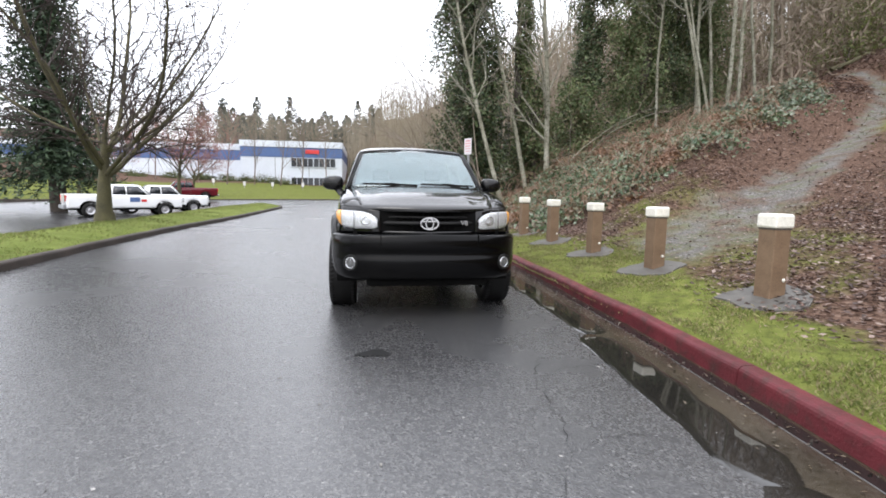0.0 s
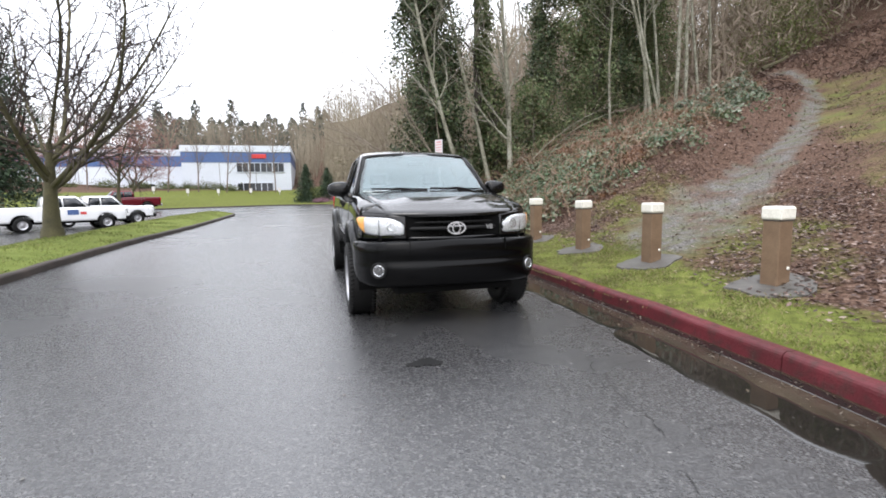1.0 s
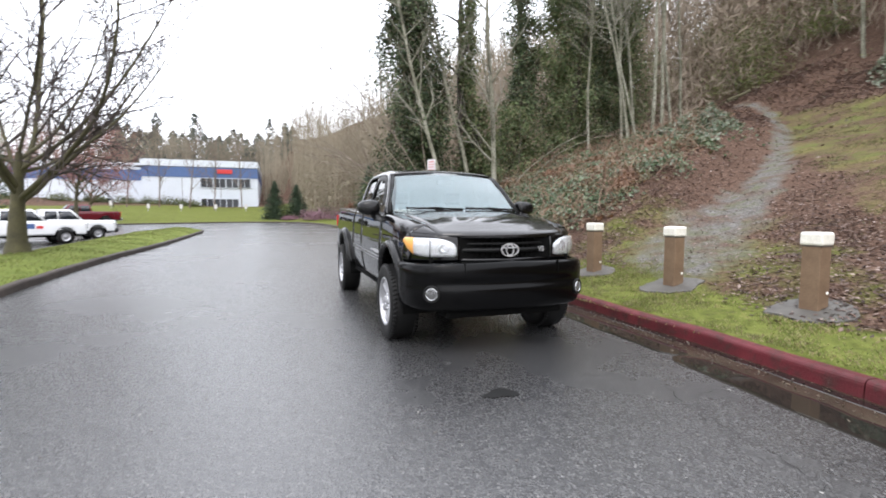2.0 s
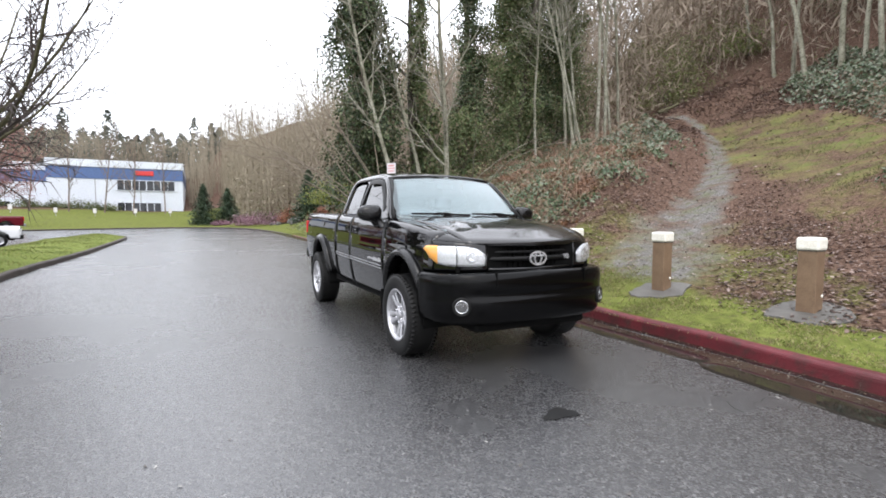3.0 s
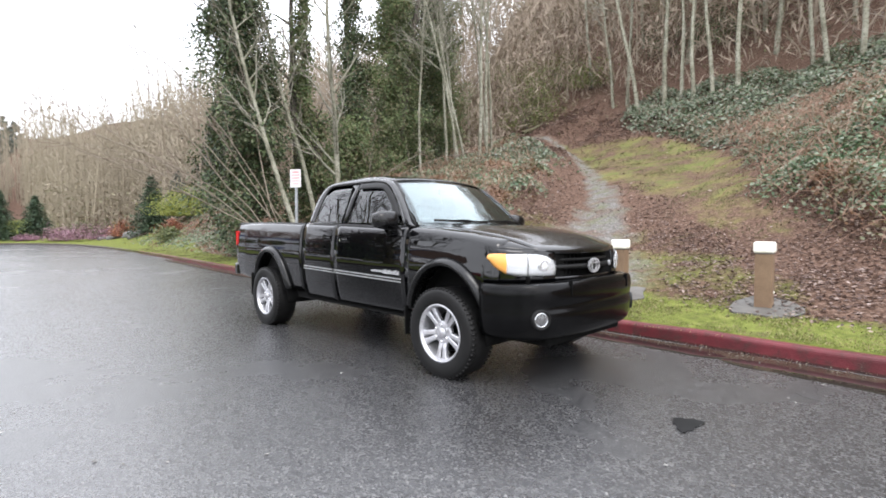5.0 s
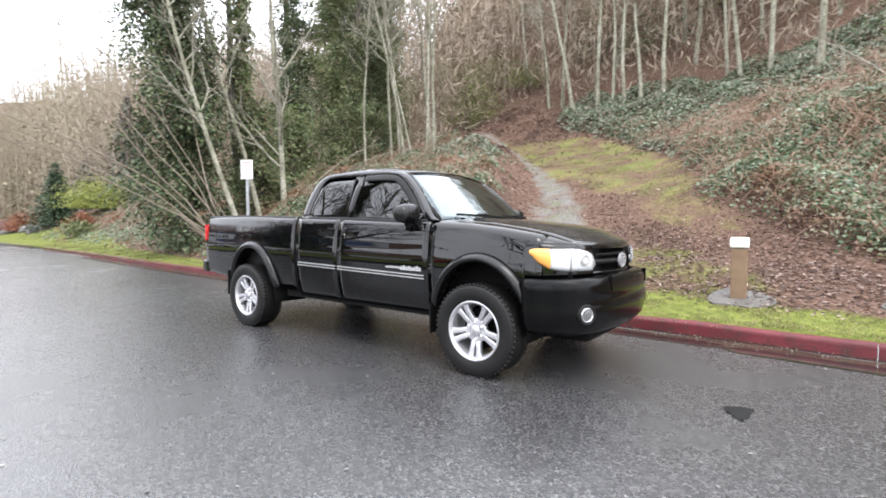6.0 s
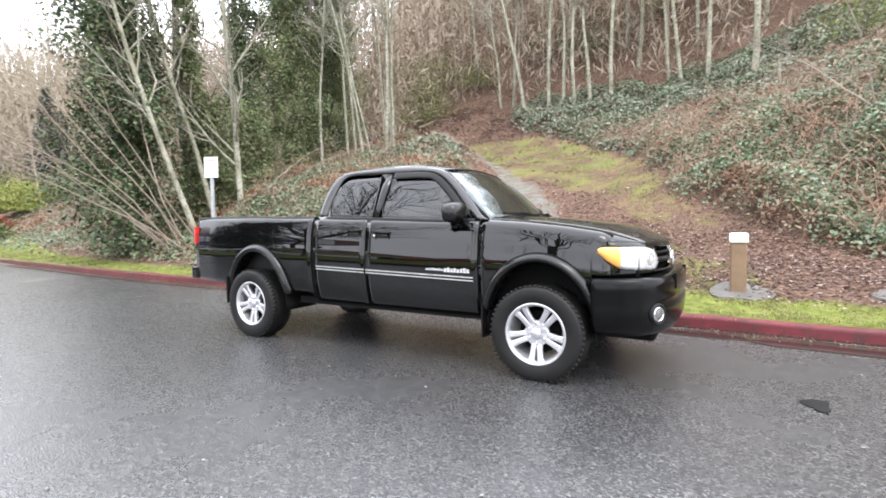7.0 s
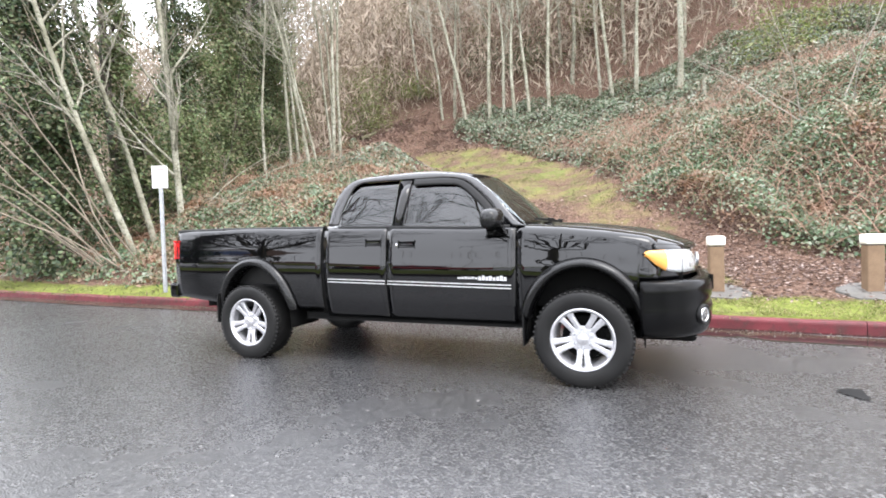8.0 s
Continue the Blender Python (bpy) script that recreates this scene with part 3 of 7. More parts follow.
def sheet(name, pts, material, parent, label="", thick=0.006, smooth=True, flip=False):
    """A grid of points as a panel with thickness."""
    pts = np.asarray(pts, float)
    r, c = pts.shape[:2]
    f = grid_faces(r, c)
    me = mesh(name, pts.reshape(-1, 3), f[:, ::-1] if flip else f, material, smooth)
    ob = link(name, me, parent, label)
    if thick:
        s = ob.modifiers.new("thickness", "SOLIDIFY")
        s.thickness, s.offset = thick, 0.0
    return ob


def mirror_x(pts):
    q = np.array(pts, float)
    q[..., 0] *= -1
    return q


def letters(name, text, size, m, material, parent, depth=0.002):
    cu = bpy.data.curves.new(name, "FONT")
    cu.body, cu.size, cu.extrude, cu.align_x, cu.align_y = text, size, depth, "CENTER", "CENTER"
    tmp = bpy.data.objects.new(name, cu)
    scene.collection.objects.link(tmp)
    me = bpy.data.meshes.new_from_object(tmp.evaluated_get(bpy.context.evaluated_depsgraph_get()))
    bpy.data.objects.remove(tmp)
    me.materials.append(material)
    ob = link(name, me, parent)
    ob.matrix_basis = m
    return ob


TOP_Y = [-0.62, -0.44, -0.19, 0.16, 0.50, 0.9, 1.65, 2.35, 3.6, 4.34]
TOP_Z = [1.100, 1.158, 1.199, 1.240, 1.262, 1.258, 1.287, 1.308, 1.334, 1.335]
SIDE_V = [0.0, 0.07, 0.22, 0.40, 0.52, 0.62, 0.66, 0.78, 0.88, 0.95, 1.0]
SIDE_X = [0.815, 0.838, 0.866, 0.881, 0.886, 0.886, 0.880, 0.874, 0.862, 0.848, 0.820]
ARCH_F, ARCH_R = (0.0, 0.425, 0.545), (3.215, 0.425, 0.565)
HUB_Z = 0.385
SILL = 0.455


def top_z(y):
    return np.interp(y, TOP_Y, TOP_Z)


def side_x(y, z):
    """Half width of the lower body."""
    v = np.clip((z - SILL) / (top_z(y) - SILL), 0, 1)
    w = np.interp(y, [-0.62, -0.52, -0.40, -0.25, -0.05, 4.0, 4.34], [0.915, 0.948, 0.972, 0.989, 1.0, 1.0, 0.985])
    return np.interp(v, SIDE_V, SIDE_X) * w


def arch_z(y, arch):
    yc, a, b = arch
    q = 1 - ((y - yc) / a) ** 2
    return np.where(q > 0, HUB_Z + b * np.sqrt(np.maximum(q, 0)), 0.0)


def side_panel(name, y0, y1, bottom, arch, parent, label="", rows=22, shoulder=False):
    ys = np.linspace(y0, y1, max(6, int((y1 - y0) / 0.06)))
    if arch:
        t = arch[0] + arch[1] * np.cos(np.linspace(0, np.pi, 48))
        ys = np.unique(np.r_[ys, t[(t > y0) & (t < y1)]].round(5))
    ys = ys[np.r_[True, np.diff(ys) > 0.002]]
    lo = np.array([bottom(y) for y in ys])
    if arch:
        lo = np.maximum(lo, arch_z(ys, arch))
    hi = top_z(ys) - (0.05 if shoulder else 0.0)
    v = np.linspace(0, 1, rows) ** 0.9
    Y = np.broadcast_to(ys[:, None], (len(ys), rows))
    Z = lo[:, None] + (hi - lo)[:, None] * v
    X = side_x(Y, Z)
    P = np.stack([X, Y, Z], -1)
    if shoulder:
        w = side_x(ys, hi)
        zt = top_z(ys)
        extra = [np.stack([w - o, ys, zt - 0.05 + h], -1)[:, None] for o, h in ((0.012, 0.022), (0.035, 0.040), (0.07, 0.051), (0.12, 0.058), (0.158, 0.060))]
        P = np.concatenate([P, *extra], 1)
    sheet(name, mirror_x(P), M_PAINT, parent, label)
    sheet(name, P, M_PAINT, parent, label)


def flare(arch, t0, t1, wide, parent):
    yc, a, b = arch
    t = np.linspace(radians(t0), radians(t1), 44)
    rows = []
    for q, out in ((-0.03, -0.09), (0.0, 0.018), (0.12, 0.046), (0.35, 0.060), (0.6, 0.054), (0.85, 0.028), (1.0, 0.004)):
        y, z = yc + (a + q * wide) * np.cos(t), HUB_Z + (b + q * wide * 0.85) * np.sin(t)
        rows.append(np.stack([side_x(y, np.clip(z, SILL, 1.2)) + out, y, z], -1))
    P = np.stack(rows, 1)
    for q in (P, mirror_x(P)):
        sheet("fender_flare", q, M_FLARE, parent, "glossy black moulded flare")


def wheel(parent, x, y, side):
    """Tyre, five twin-spoke alloy rim, cap and six nuts; side is -1 or 1, the way it faces."""
    hub = empty("wheel", (x, y, HUB_Z))
    hub.parent = parent
    m = Matrix.Scale(side, 4, (1, 0, 0))
    prof = [(0.225, -0.12), (0.24, -0.128), (0.30, -0.137), (0.345, -0.133), (0.360, -0.118), (0.370, -0.10), (0.373, -0.05), (0.373, 0.05), (0.370, 0.10), (0.361, 0.117),
            (0.352, 0.130), (0.335, 0.134), (0.325, 0.1365), (0.30, 0.138), (0.27, 0.135), (0.245, 0.126), (0.232, 0.118), (0.225, 0.11)]
    bm = revolve(bmesh.new(), prof, 56, m)
    for i in range(56):
        a = 2 * math.pi * i / 56
        for off in (-0.104, 0.104):
            box(bm, off - 0.018, off + 0.018, -0.010, 0.010, 0.357, 0.3733, 0.0, pose(0, 0, 0, math.degrees(a) + (3 if off > 0 else 0)))
    part("tyre", bm, M_TYRE, hub, "black all-terrain tyre", True)
    prof = [(0.238, 0.118), (0.240, 0.128), (0.232, 0.131), (0.222, 0.126), (0.213, 0.108), (0.204, 0.06), (0.200, -0.02), (0.20, -0.11)]
    bm = revolve(bmesh.new(), prof, 48, m)
    for i in range(5):
        for s in (-1, 1):
            base = 54 + 72 * i
            t = bmesh.new()
            q = []
            for r, o, wd, dx in ((0.055, 0.019, 0.030, 0.080), (0.12, 0.024, 0.025, 0.096), (0.18, 0.032, 0.028, 0.104), (0.222, 0.045, 0.040, 0.110)):
                q.append([t.verts.new((dx + e, s * o + f * wd, r)) for e, f in ((-0.035, -0.8), (-0.006, -0.8), (0.0, -0.45), (0.0, 0.45), (-0.006, 0.8), (-0.035, 0.8))])
            for A, B in zip(q, q[1:]):
                for k in range(6):
                    t.faces.new((A[k], A[(k + 1) % 6], B[(k + 1) % 6], B[k]))
            t.faces.new(q[0])
            t.faces.new(q[-1])
            absorb(bm, t, m @ pose(0, 0, 0, base - 90))
    revolve(bm, [(0.098, 0.05), (0.098, 0.078), (0.088, 0.086), (0.045, 0.088), (0.0, 0.088)], 30, m)
    part("rim", bm, M_ALLOY, hub, "silver five twin-spoke alloy rim")
    part("brake_disc", revolve(bmesh.new(), [(0.0, 0.0), (0.165, 0.0), (0.165, -0.03), (0.0, -0.03)], 32, m), M_UNDER, hub)
    part("centre_cap", revolve(bmesh.new(), [(0.046, 0.085), (0.044, 0.101), (0.036, 0.108), (0.0, 0.110)], 24, m), M_ALLOY, hub, "round silver hub cap", True)
    for i in range(6):
        a = math.pi * 2 * i / 6 + 0.5
        bm = revolve(bmesh.new(), [(0.012, 0.084), (0.012, 0.104), (0.008, 0.109), (0.0, 0.109)], 6, m @ Matrix.Translation((0, 0.069 * math.cos(a), 0.069 * math.sin(a))))
        part("lug_nut", bm, M_CHROME, hub)


def plan_curve(points, n):
    p = smooth_line(points, 0.004)
    at = np.linspace(0, len(p) - 1, n)
    return np.stack([np.interp(at, np.arange(len(p)), p[:, k]) for k in range(2)], 1)


def build_truck():
    truck = empty("pickup_truck", (0, 0, 0), "glossy black extended-cab pickup truck parked beside the red kerb", "truck")
    # lower body
    side_panel("front_fender", -0.53, 0.502, lambda y: np.interp(y, [-0.53, -0.40, -0.39, 0.40, 0.5], [0.838, 0.838, 0.50, 0.50, 0.47]), ARCH_F, truck, rows=20, shoulder=True)
    side_panel("front_door", 0.513, 1.682, lambda y: SILL + 0.008, None, truck)
    side_panel("rear_door", 1.693, 2.358, lambda y: SILL + 0.010, None, truck)
    side_panel("bed_side", 2.395, 4.33, lambda y: np.interp(y, [2.39, 2.8, 3.6, 3.8, 4.33], [0.54, 0.52, 0.56, 0.57, 0.62]), ARCH_R, truck)
    flare(ARCH_F, 14, 167, 0.085, truck)
    flare(ARCH_R, 4, 168, 0.10, truck)
    for s in (-1, 1):
        # sills
        bm = box(bmesh.new(), s * 0.70, s * 0.812, 0.47, 2.62, 0.43, 0.50, 0.012)
        part("sill", bm, M_UNDER, truck)
        # dark backing behind the gaps between panels
        for y0, y1 in ((0.485, 0.53), (1.665, 1.71), (2.335, 2.42)):
            zs = np.linspace(0.49, float(top_z(y0)) - 0.03, 16)
            P = [[(s * (side_x(y, z) - 0.009), y, z) for z in zs] for y in np.linspace(y0, y1, 4)]
            sheet("gap_backing", P, M_UNDER, truck, thick=0.003)
        # arch liners
        for yc, a, b in (ARCH_F, ARCH_R):
            t = np.linspace(0, np.pi, 26)
            rows = [np.stack([np.full_like(t, s * x), yc + (a + 0.012) * np.cos(t), HUB_Z - 0.05 + (b + 0.06) * np.sin(t)], -1) for x in (0.45, 0.87)]
            sheet("arch_liner", np.stack(rows, 1), M_UNDER, truck, thick=0.01)
        # mud flaps
        part("mud_flap", box(bmesh.new(), s * 0.74, s * 0.93, 0.425, 0.437, 0.31, 0.56, 0.004, Matrix.Translation((0, 0.02, 0))), M_TRIM, truck)
        part("mud_flap", box(bmesh.new(), s * 0.76, s * 0.945, 3.655, 3.668, 0.37, 0.66, 0.004), M_TRIM, truck)
        # body-side moulding with two bright lines, one piece a door
        for y0, y1 in ((0.548, 1.676), (1.698, 2.312)):
            f = lambda y: 0.772 + (y - 0.55) / 1.765 * 0.040
            ys = np.linspace(y0, y1, 12)
            prof = [(-0.004, -0.024), (0.010, -0.021), (0.014, -0.006), (0.011, 0.0), (0.014, 0.006), (0.010, 0.021), (-0.004, 0.024)]
            P = np.array([[(s * (side_x(y, f(y)) + o), y, f(y) + h) for o, h in prof] for y in ys])
            strip = sheet("side_moulding", P, M_TRIM, truck, "black moulding with two chrome lines", 0.002)
            for h in (-0.013, 0.013):
                Q = np.array([[(s * (side_x(y, f(y)) + 0.0155), y, f(y) + h + e) for e in (-0.0042, 0.0042)] for y in ys])
                sheet("chrome_line", Q, M_BRIGHT, strip, thick=0.002, smooth=False)
        # script badge, as plain bright shapes
        for i in range(14):
            y = 0.995 - i * 0.0305
            h = 0.010 if i < 6 else 0.020
            w = 0.011 if i % 3 else 0.013
            z = 0.845 - 0.004 * i / 14
            x = side_x(y, z)
            bm = box(bmesh.new(), s * (x - 0.002), s * (x + 0.005), y - w, y + w, z - h, z + h * (0.35 + 0.65 * ((i * 7) % 5) / 4), 0.002)
            part("badge_mark", bm, M_BRIGHT, truck)
        # handles
        for y, z in ((1.485, 1.132), (1.82, 1.150)):
            x = side_x(y, z)
            cup = part("door_handle", box(bmesh.new(), s * (x - 0.006), s * (x + 0.005), y - 0.078, y + 0.078, z - 0.026, z + 0.026, 0.010), M_TRIM, truck, "black pull handle in a recess")
            part("handle_paddle", box(bmesh.new(), s * (x + 0.004), s * (x + 0.018), y - 0.068, y + 0.060, z - 0.002, z + 0.018, 0.006), M_PAINT, cup)
        part("key_lock", revolve(bmesh.new(), [(0.011, 0.0), (0.011, 0.006), (0.0, 0.007)], 14, Matrix.Translation((s * side_x(1.585, 1.128), 1.585, 1.128)) @ Matrix.Scale(s, 4, (1, 0, 0))), M_CHROME, truck)
        # mirror
        head = bmesh.new()
        bmesh.ops.create_cube(head, size=1.0)
        bmesh.ops.subdivide_edges(head, edges=head.edges[:], cuts=6, use_grid_fill=True)
        for v in head.verts:
            c = v.co * 2
            n = (abs(c.x) ** 2.9 + abs(c.y) ** 2.9 + abs(c.z) ** 2.9) ** (1 / 2.9)
            c = c / n
            v.co = (s * (0.972 + c.x * 0.125), 0.69 + c.y * (0.10 if c.y < 0 else 0.07) * (1 - 0.15 * c.x), 1.322 + c.z * (0.086 - 0.012 * c.x))
        mir = part("side_mirror", head, M_FLARE, truck, "black door mirror", True)
        gl = box(bmesh.new(), s * 0.90, s * 1.035, 0.735, 0.741, 1.28, 1.365, 0.003)
        part("mirror_glass", gl, M_CHROME, mir)
        arm = bmesh.new()
        bmesh.ops.create_cube(arm, size=1.0)
        for v in arm.verts:
            up = v.co.z > 0
            v.co = (s * ((0.925 if up else 0.855) + v.co.x * 0.07), (0.665 if up else 0.655) + v.co.y * (0.11 if up else 0.17), (1.262 if up else 1.195) + v.co.z * 0.02)
        bmesh.ops.bevel(arm, geom=arm.edges[:], offset=0.012, segments=2, affect="EDGES")
        part("mirror_arm", arm, M_FLARE, mir, "", True)

    # hood
    u = np.linspace(-1, 1, 25)
    front = -0.842 + 0.135 * np.abs(u) ** 2.2
    t = np.r_[0, 0.012, 0.03, 0.055, np.linspace(0.09, 1, 20)]
    rise = np.interp(t, [0, 0.012, 0.03, 0.08, 0.2, 0.35, 0.6, 1.0], [1.058, 1.080, 1.094, 1.114, 1.156, 1.192, 1.234, 1.268])
    Y = front[None] + (0.46 - 0.05 * (1 - u[None] ** 2) - front[None]) * t[:, None]
    half = np.interp(Y, [-0.85, -0.75, -0.62, -0.4, 0.0, 0.5], [0.60, 0.62, 0.645, 0.672, 0.705, 0.712])
    Z = rise[:, None] + 0.018 * (1 - u[None] ** 2) * step01(0, 0.2, t)[:, None] + 0.014 * step01(0.72, 0.60, np.abs(u))[None] * step01(0.05, 0.3, t)[:, None]
    sheet("hood", np.stack([half * u[None], Y, Z], -1), M_WETPAINT, truck, "wet glossy black hood", 0.01)

    # nose beside the grille, behind the headlights
    curve = plan_curve([(0.452, -0.775), (0.56, -0.752), (0.68, -0.690), (0.775, -0.605), (0.83, -0.525)], 22)
    nn = normals_of(curve)
    for s in (-1, 1):
        top = np.interp(curve[:, 0], [0.45, 0.6, 0.75, 0.83], [1.066, 1.072, 1.078, 1.085])
        P = np.array([[(s * x, y + 0.20 * max(0, z - 0.98), z) for z in np.linspace(0.832, tz, 10)] for (x, y), tz in zip(curve, top)])
        sheet("nose_panel", P, M_PAINT, truck)
        # brow between headlight, hood and fender
        sel = [p for p in P[:, -1] if abs(p[0]) > 0.585]
        Q = []
        for i, p in enumerate(sel):
            k = i / (len(sel) - 1)
            q = np.array([s * (0.606 + 0.050 * k), -0.716 + 0.186 * k, 1.060 + 0.078 * k ** 0.8])
            Q.append([p + (q - p) * e + np.array([0, 0, 0.020 * math.sin(math.pi * e) * (0.3 + 0.7 * k)]) for e in np.linspace(0, 1, 7)])
        sheet("brow_panel", Q, M_PAINT, truck)
        # headlight: lens over a bright reflector, with an amber corner
        lens_curve = plan_curve([(0.482, -0.800), (0.56, -0.785), (0.68, -0.724), (0.785, -0.634), (0.855, -0.538), (0.874, -0.452)], 30)
        def lamp_edges(q):
            lo = np.interp(q, [0, 0.03, 0.08, 0.45, 0.62, 0.75, 0.88, 1.0], [0.900, 0.884, 0.877, 0.874, 0.882, 0.902, 0.948, 1.012])
            hi = np.interp(q, [0, 0.03, 0.08, 0.16, 0.28, 0.45, 0.9, 0.96, 1.0], [0.955, 0.985, 1.008, 1.028, 1.042, 1.048, 1.046, 1.042, 1.026])
            return lo, hi

        lamp = None
        for name, mat, c0, c1, label in (("headlight", M_LENS, 0, 21, "clear wet headlight lens"), ("indicator", M_AMBER, 21, 29, "amber corner lens")):
            rows = []
            for q in np.linspace(c0, c1, 2 * (c1 - c0) + 1) / 29:
                lo, hi = lamp_edges(q)
                x, y = np.interp(q * 29, np.arange(30), lens_curve[:, 0]), np.interp(q * 29, np.arange(30), lens_curve[:, 1])
                rows.append([(s * (x - 0.012 * abs(e) ** 3), y + 0.012 * abs(e) ** 3 + 0.12 * max(0, (lo + hi) / 2 + e * (hi - lo) / 2 - 0.99), (lo + hi) / 2 + e * (hi - lo) / 2) for e in np.linspace(-1, 1, 11)])
            lamp_part = sheet(name, rows, mat, lamp or truck, label, 0.006)
            lamp = lamp or lamp_part
        for name, c0, c1, mat in (("reflector", 0.4, 12.2, M_REFLECT), ("corner_reflector", 12.7, 21.2, M_REFLECT)):
            back = []
            for q in np.linspace(c0, c1, 16) / 29:
                lo, hi = lamp_edges(q)
                x, y = np.interp(q * 29, np.arange(30), lens_curve[:, 0]), np.interp(q * 29, np.arange(30), lens_curve[:, 1])
                back.append([(s * (x - 0.005), y + 0.011 + 0.004 * abs(e) + 0.10 * max(0, (lo + hi) / 2 + e * (hi - lo) * 0.46 - 0.99), (lo + hi) / 2 + e * (hi - lo) * 0.46) for e in np.linspace(-1, 1, 7)])
            sheet(name, back, mat, lamp, thick=0.003)
        bx, by = lens_curve[6]
        bulb = revolve(bmesh.new(), [(0.0, -0.004), (0.026, 0.0), (0.046, 0.004), (0.050, 0.001), (0.050, -0.008)], 22, Matrix.Translation((s * (bx - 0.004), by + 0.010, 0.958)) @ pose(0, 0, 0, 0, 0, -90 + s * 18))
        part("lamp_bowl", bulb, M_CHROME, lamp, "", True)
        # fog lamp in the bumper
        at = Matrix.Translation((s * 0.727, -0.838, 0.573)) @ pose(0, 0, 0, 0, 0, -90 + s * 30) @ Matrix.Scale(0.95, 4)
        bezel = revolve(bmesh.new(), [(0.080, -0.02), (0.078, 0.004), (0.070, 0.008), (0.060, 0.0), (0.054, -0.02)], 30, at)
        fog = part("fog_lamp", bezel, M_TRIM, truck, "round fog lamp in a black bezel", True)
        part("fog_reflector", revolve(bmesh.new(), [(0.052, 0.0), (0.044, -0.012), (0.025, -0.02), (0.0, -0.022)], 24, at), M_FOG, fog, "", True)
        part("fog_ring", revolve(bmesh.new(), [(0.056, -0.005), (0.054, 0.005), (0.049, 0.005), (0.047, -0.005)], 28, at), M_CHROME, fog, "", True)
        part("fog_glass", revolve(bmesh.new(), [(0.050, 0.0), (0.034, 0.008), (0.0, 0.011)], 24, at), M_LENS, fog, "", True)

    # grille: dark back, frame and bars
    back = bmesh.new()
    box(back, -0.455, 0.455, -0.765, -0.75, 0.835, 1.075)
    grille = part("grille", back, M_UNDER, truck, "black barred grille")
    xs = np.linspace(-0.452, 0.452, 19)
    fy = lambda x, d: -0.835 + 0.085 * (abs(x) / 0.46) ** 2.2 + d
    for z0, z1, d in ((1.040, 1.066, -0.004), (0.985, 0.997, 0.020), (0.918, 0.952, 0.004), (0.835, 0.862, -0.004)):
        zz = np.linspace(z0, z1, 5)
        P = [[(x, fy(x, d) + 0.010 * abs((z - (z0 + z1) / 2) / (z1 - z0) * 2) ** 2, z) for z in zz] for x in xs]
        sheet("grille_bar", P, M_PAINT if d < 0 else M_TRIM, grille, thick=0.012)
    for s in (-1, 1):
        P = [[(s * (0.455 - e), fy(0.455, -0.004) + 0.004 + 0.25 * e, z) for e in (0.0, 0.012, 0.03)] for z in np.linspace(0.835, 1.066, 8)]
        sheet("grille_end", P, M_PAINT, grille, thick=0.012)
    for i in range(-8, 9):
        part("grille_slat", box(bmesh.new(), i * 0.05 - 0.003, i * 0.05 + 0.003, fy(i * 0.05, 0.03), fy(i * 0.05, 0.06), 0.87, 1.03), M_UNDER, grille)
    # oval badge, plain shapes only
    badge = bmesh.new()
    for i in range(36):
        a, b = 2 * math.pi * i / 36, 2 * math.pi * (i + 1) / 36
        for rx, rz, th in ((0.082, 0.054, 0.012), (0.036, 0.046, 0.009)):
            pts = []
            for c in (a, b):
                pts += [((rx + e) * math.cos(c), (rz + e) * math.sin(c)) for e in (-th / 2, th / 2)]
            vs = [badge.verts.new((x, y, 0.937 + z)) for y in (-0.862, -0.848) for x, z in pts]
            for f in ((0, 1, 3, 2), (4, 6, 7, 5), (0, 2, 6, 4), (1, 5, 7, 3)):
                badge.faces.new([vs[k] for k in f])
    box(badge, -0.075, 0.075, -0.862, -0.849, 0.951, 0.964, 0.003)
    part("badge", badge, M_BRIGHT, grille, "plain chrome oval badge")
    letters("badge_text", "V8", 0.066, Matrix.Translation((0.335, -0.818, 0.938)) @ pose(0, 0, 0, 90, 0, 14), M_BRIGHT, grille, 0.004)

    # bumper
    plan = np.concatenate([mirror_x(np.c_[c, np.zeros(len(c))])[::-1, :2] if s < 0 else c[1:] for s, c in
                           ((s, plan_curve([(0.0, -0.940), (0.25, -0.934), (0.5, -0.905), (0.68, -0.850), (0.80, -0.755), (0.875, -0.62), (0.905, -0.50), (0.912, -0.405)], 30)) for s in (-1, 1))])
    nn = normals_of(plan)
    prof = [(0.846, -0.10), (0.846, -0.045), (0.840, -0.016), (0.826, -0.003), (0.79, 0.004), (0.73, 0.004), (0.690, -0.002), (0.676, -0.010), (0.640, -0.012), (0.622, -0.002), (0.60, 0.004),
            (0.57, 0.002), (0.50, -0.006), (0.455, -0.018), (0.425, -0.04), (0.408, -0.085), (0.405, -0.14)]
    P = []
    for (x, y), (nx, ny) in zip(plan, nn):
        side = step01(0.55, 0.8, abs(x))
        P.append([(x + nx * (o * (1 - side) + 0.002 * side if 0.61 < z < 0.70 else o), y + ny * (o * (1 - side) + 0.002 * side if 0.61 < z < 0.70 else o), z - 0.022 * abs(x) / 0.9 * (z > 0.75)) for z, o in prof])
    bumper = sheet("front_bumper", P, M_BUMPER, truck, "black painted front bumper", 0.008)
    for s in (-1, 1):
        part("bumper_seam", box(bmesh.new(), s * 0.452, s * 0.456, -0.928, -0.90, 0.73, 0.842), M_UNDER, bumper)
    part("skid_plate", box(bmesh.new(), -0.58, 0.58, -0.80, -0.35, 0.335, 0.42, 0.03), M_UNDER, truck)

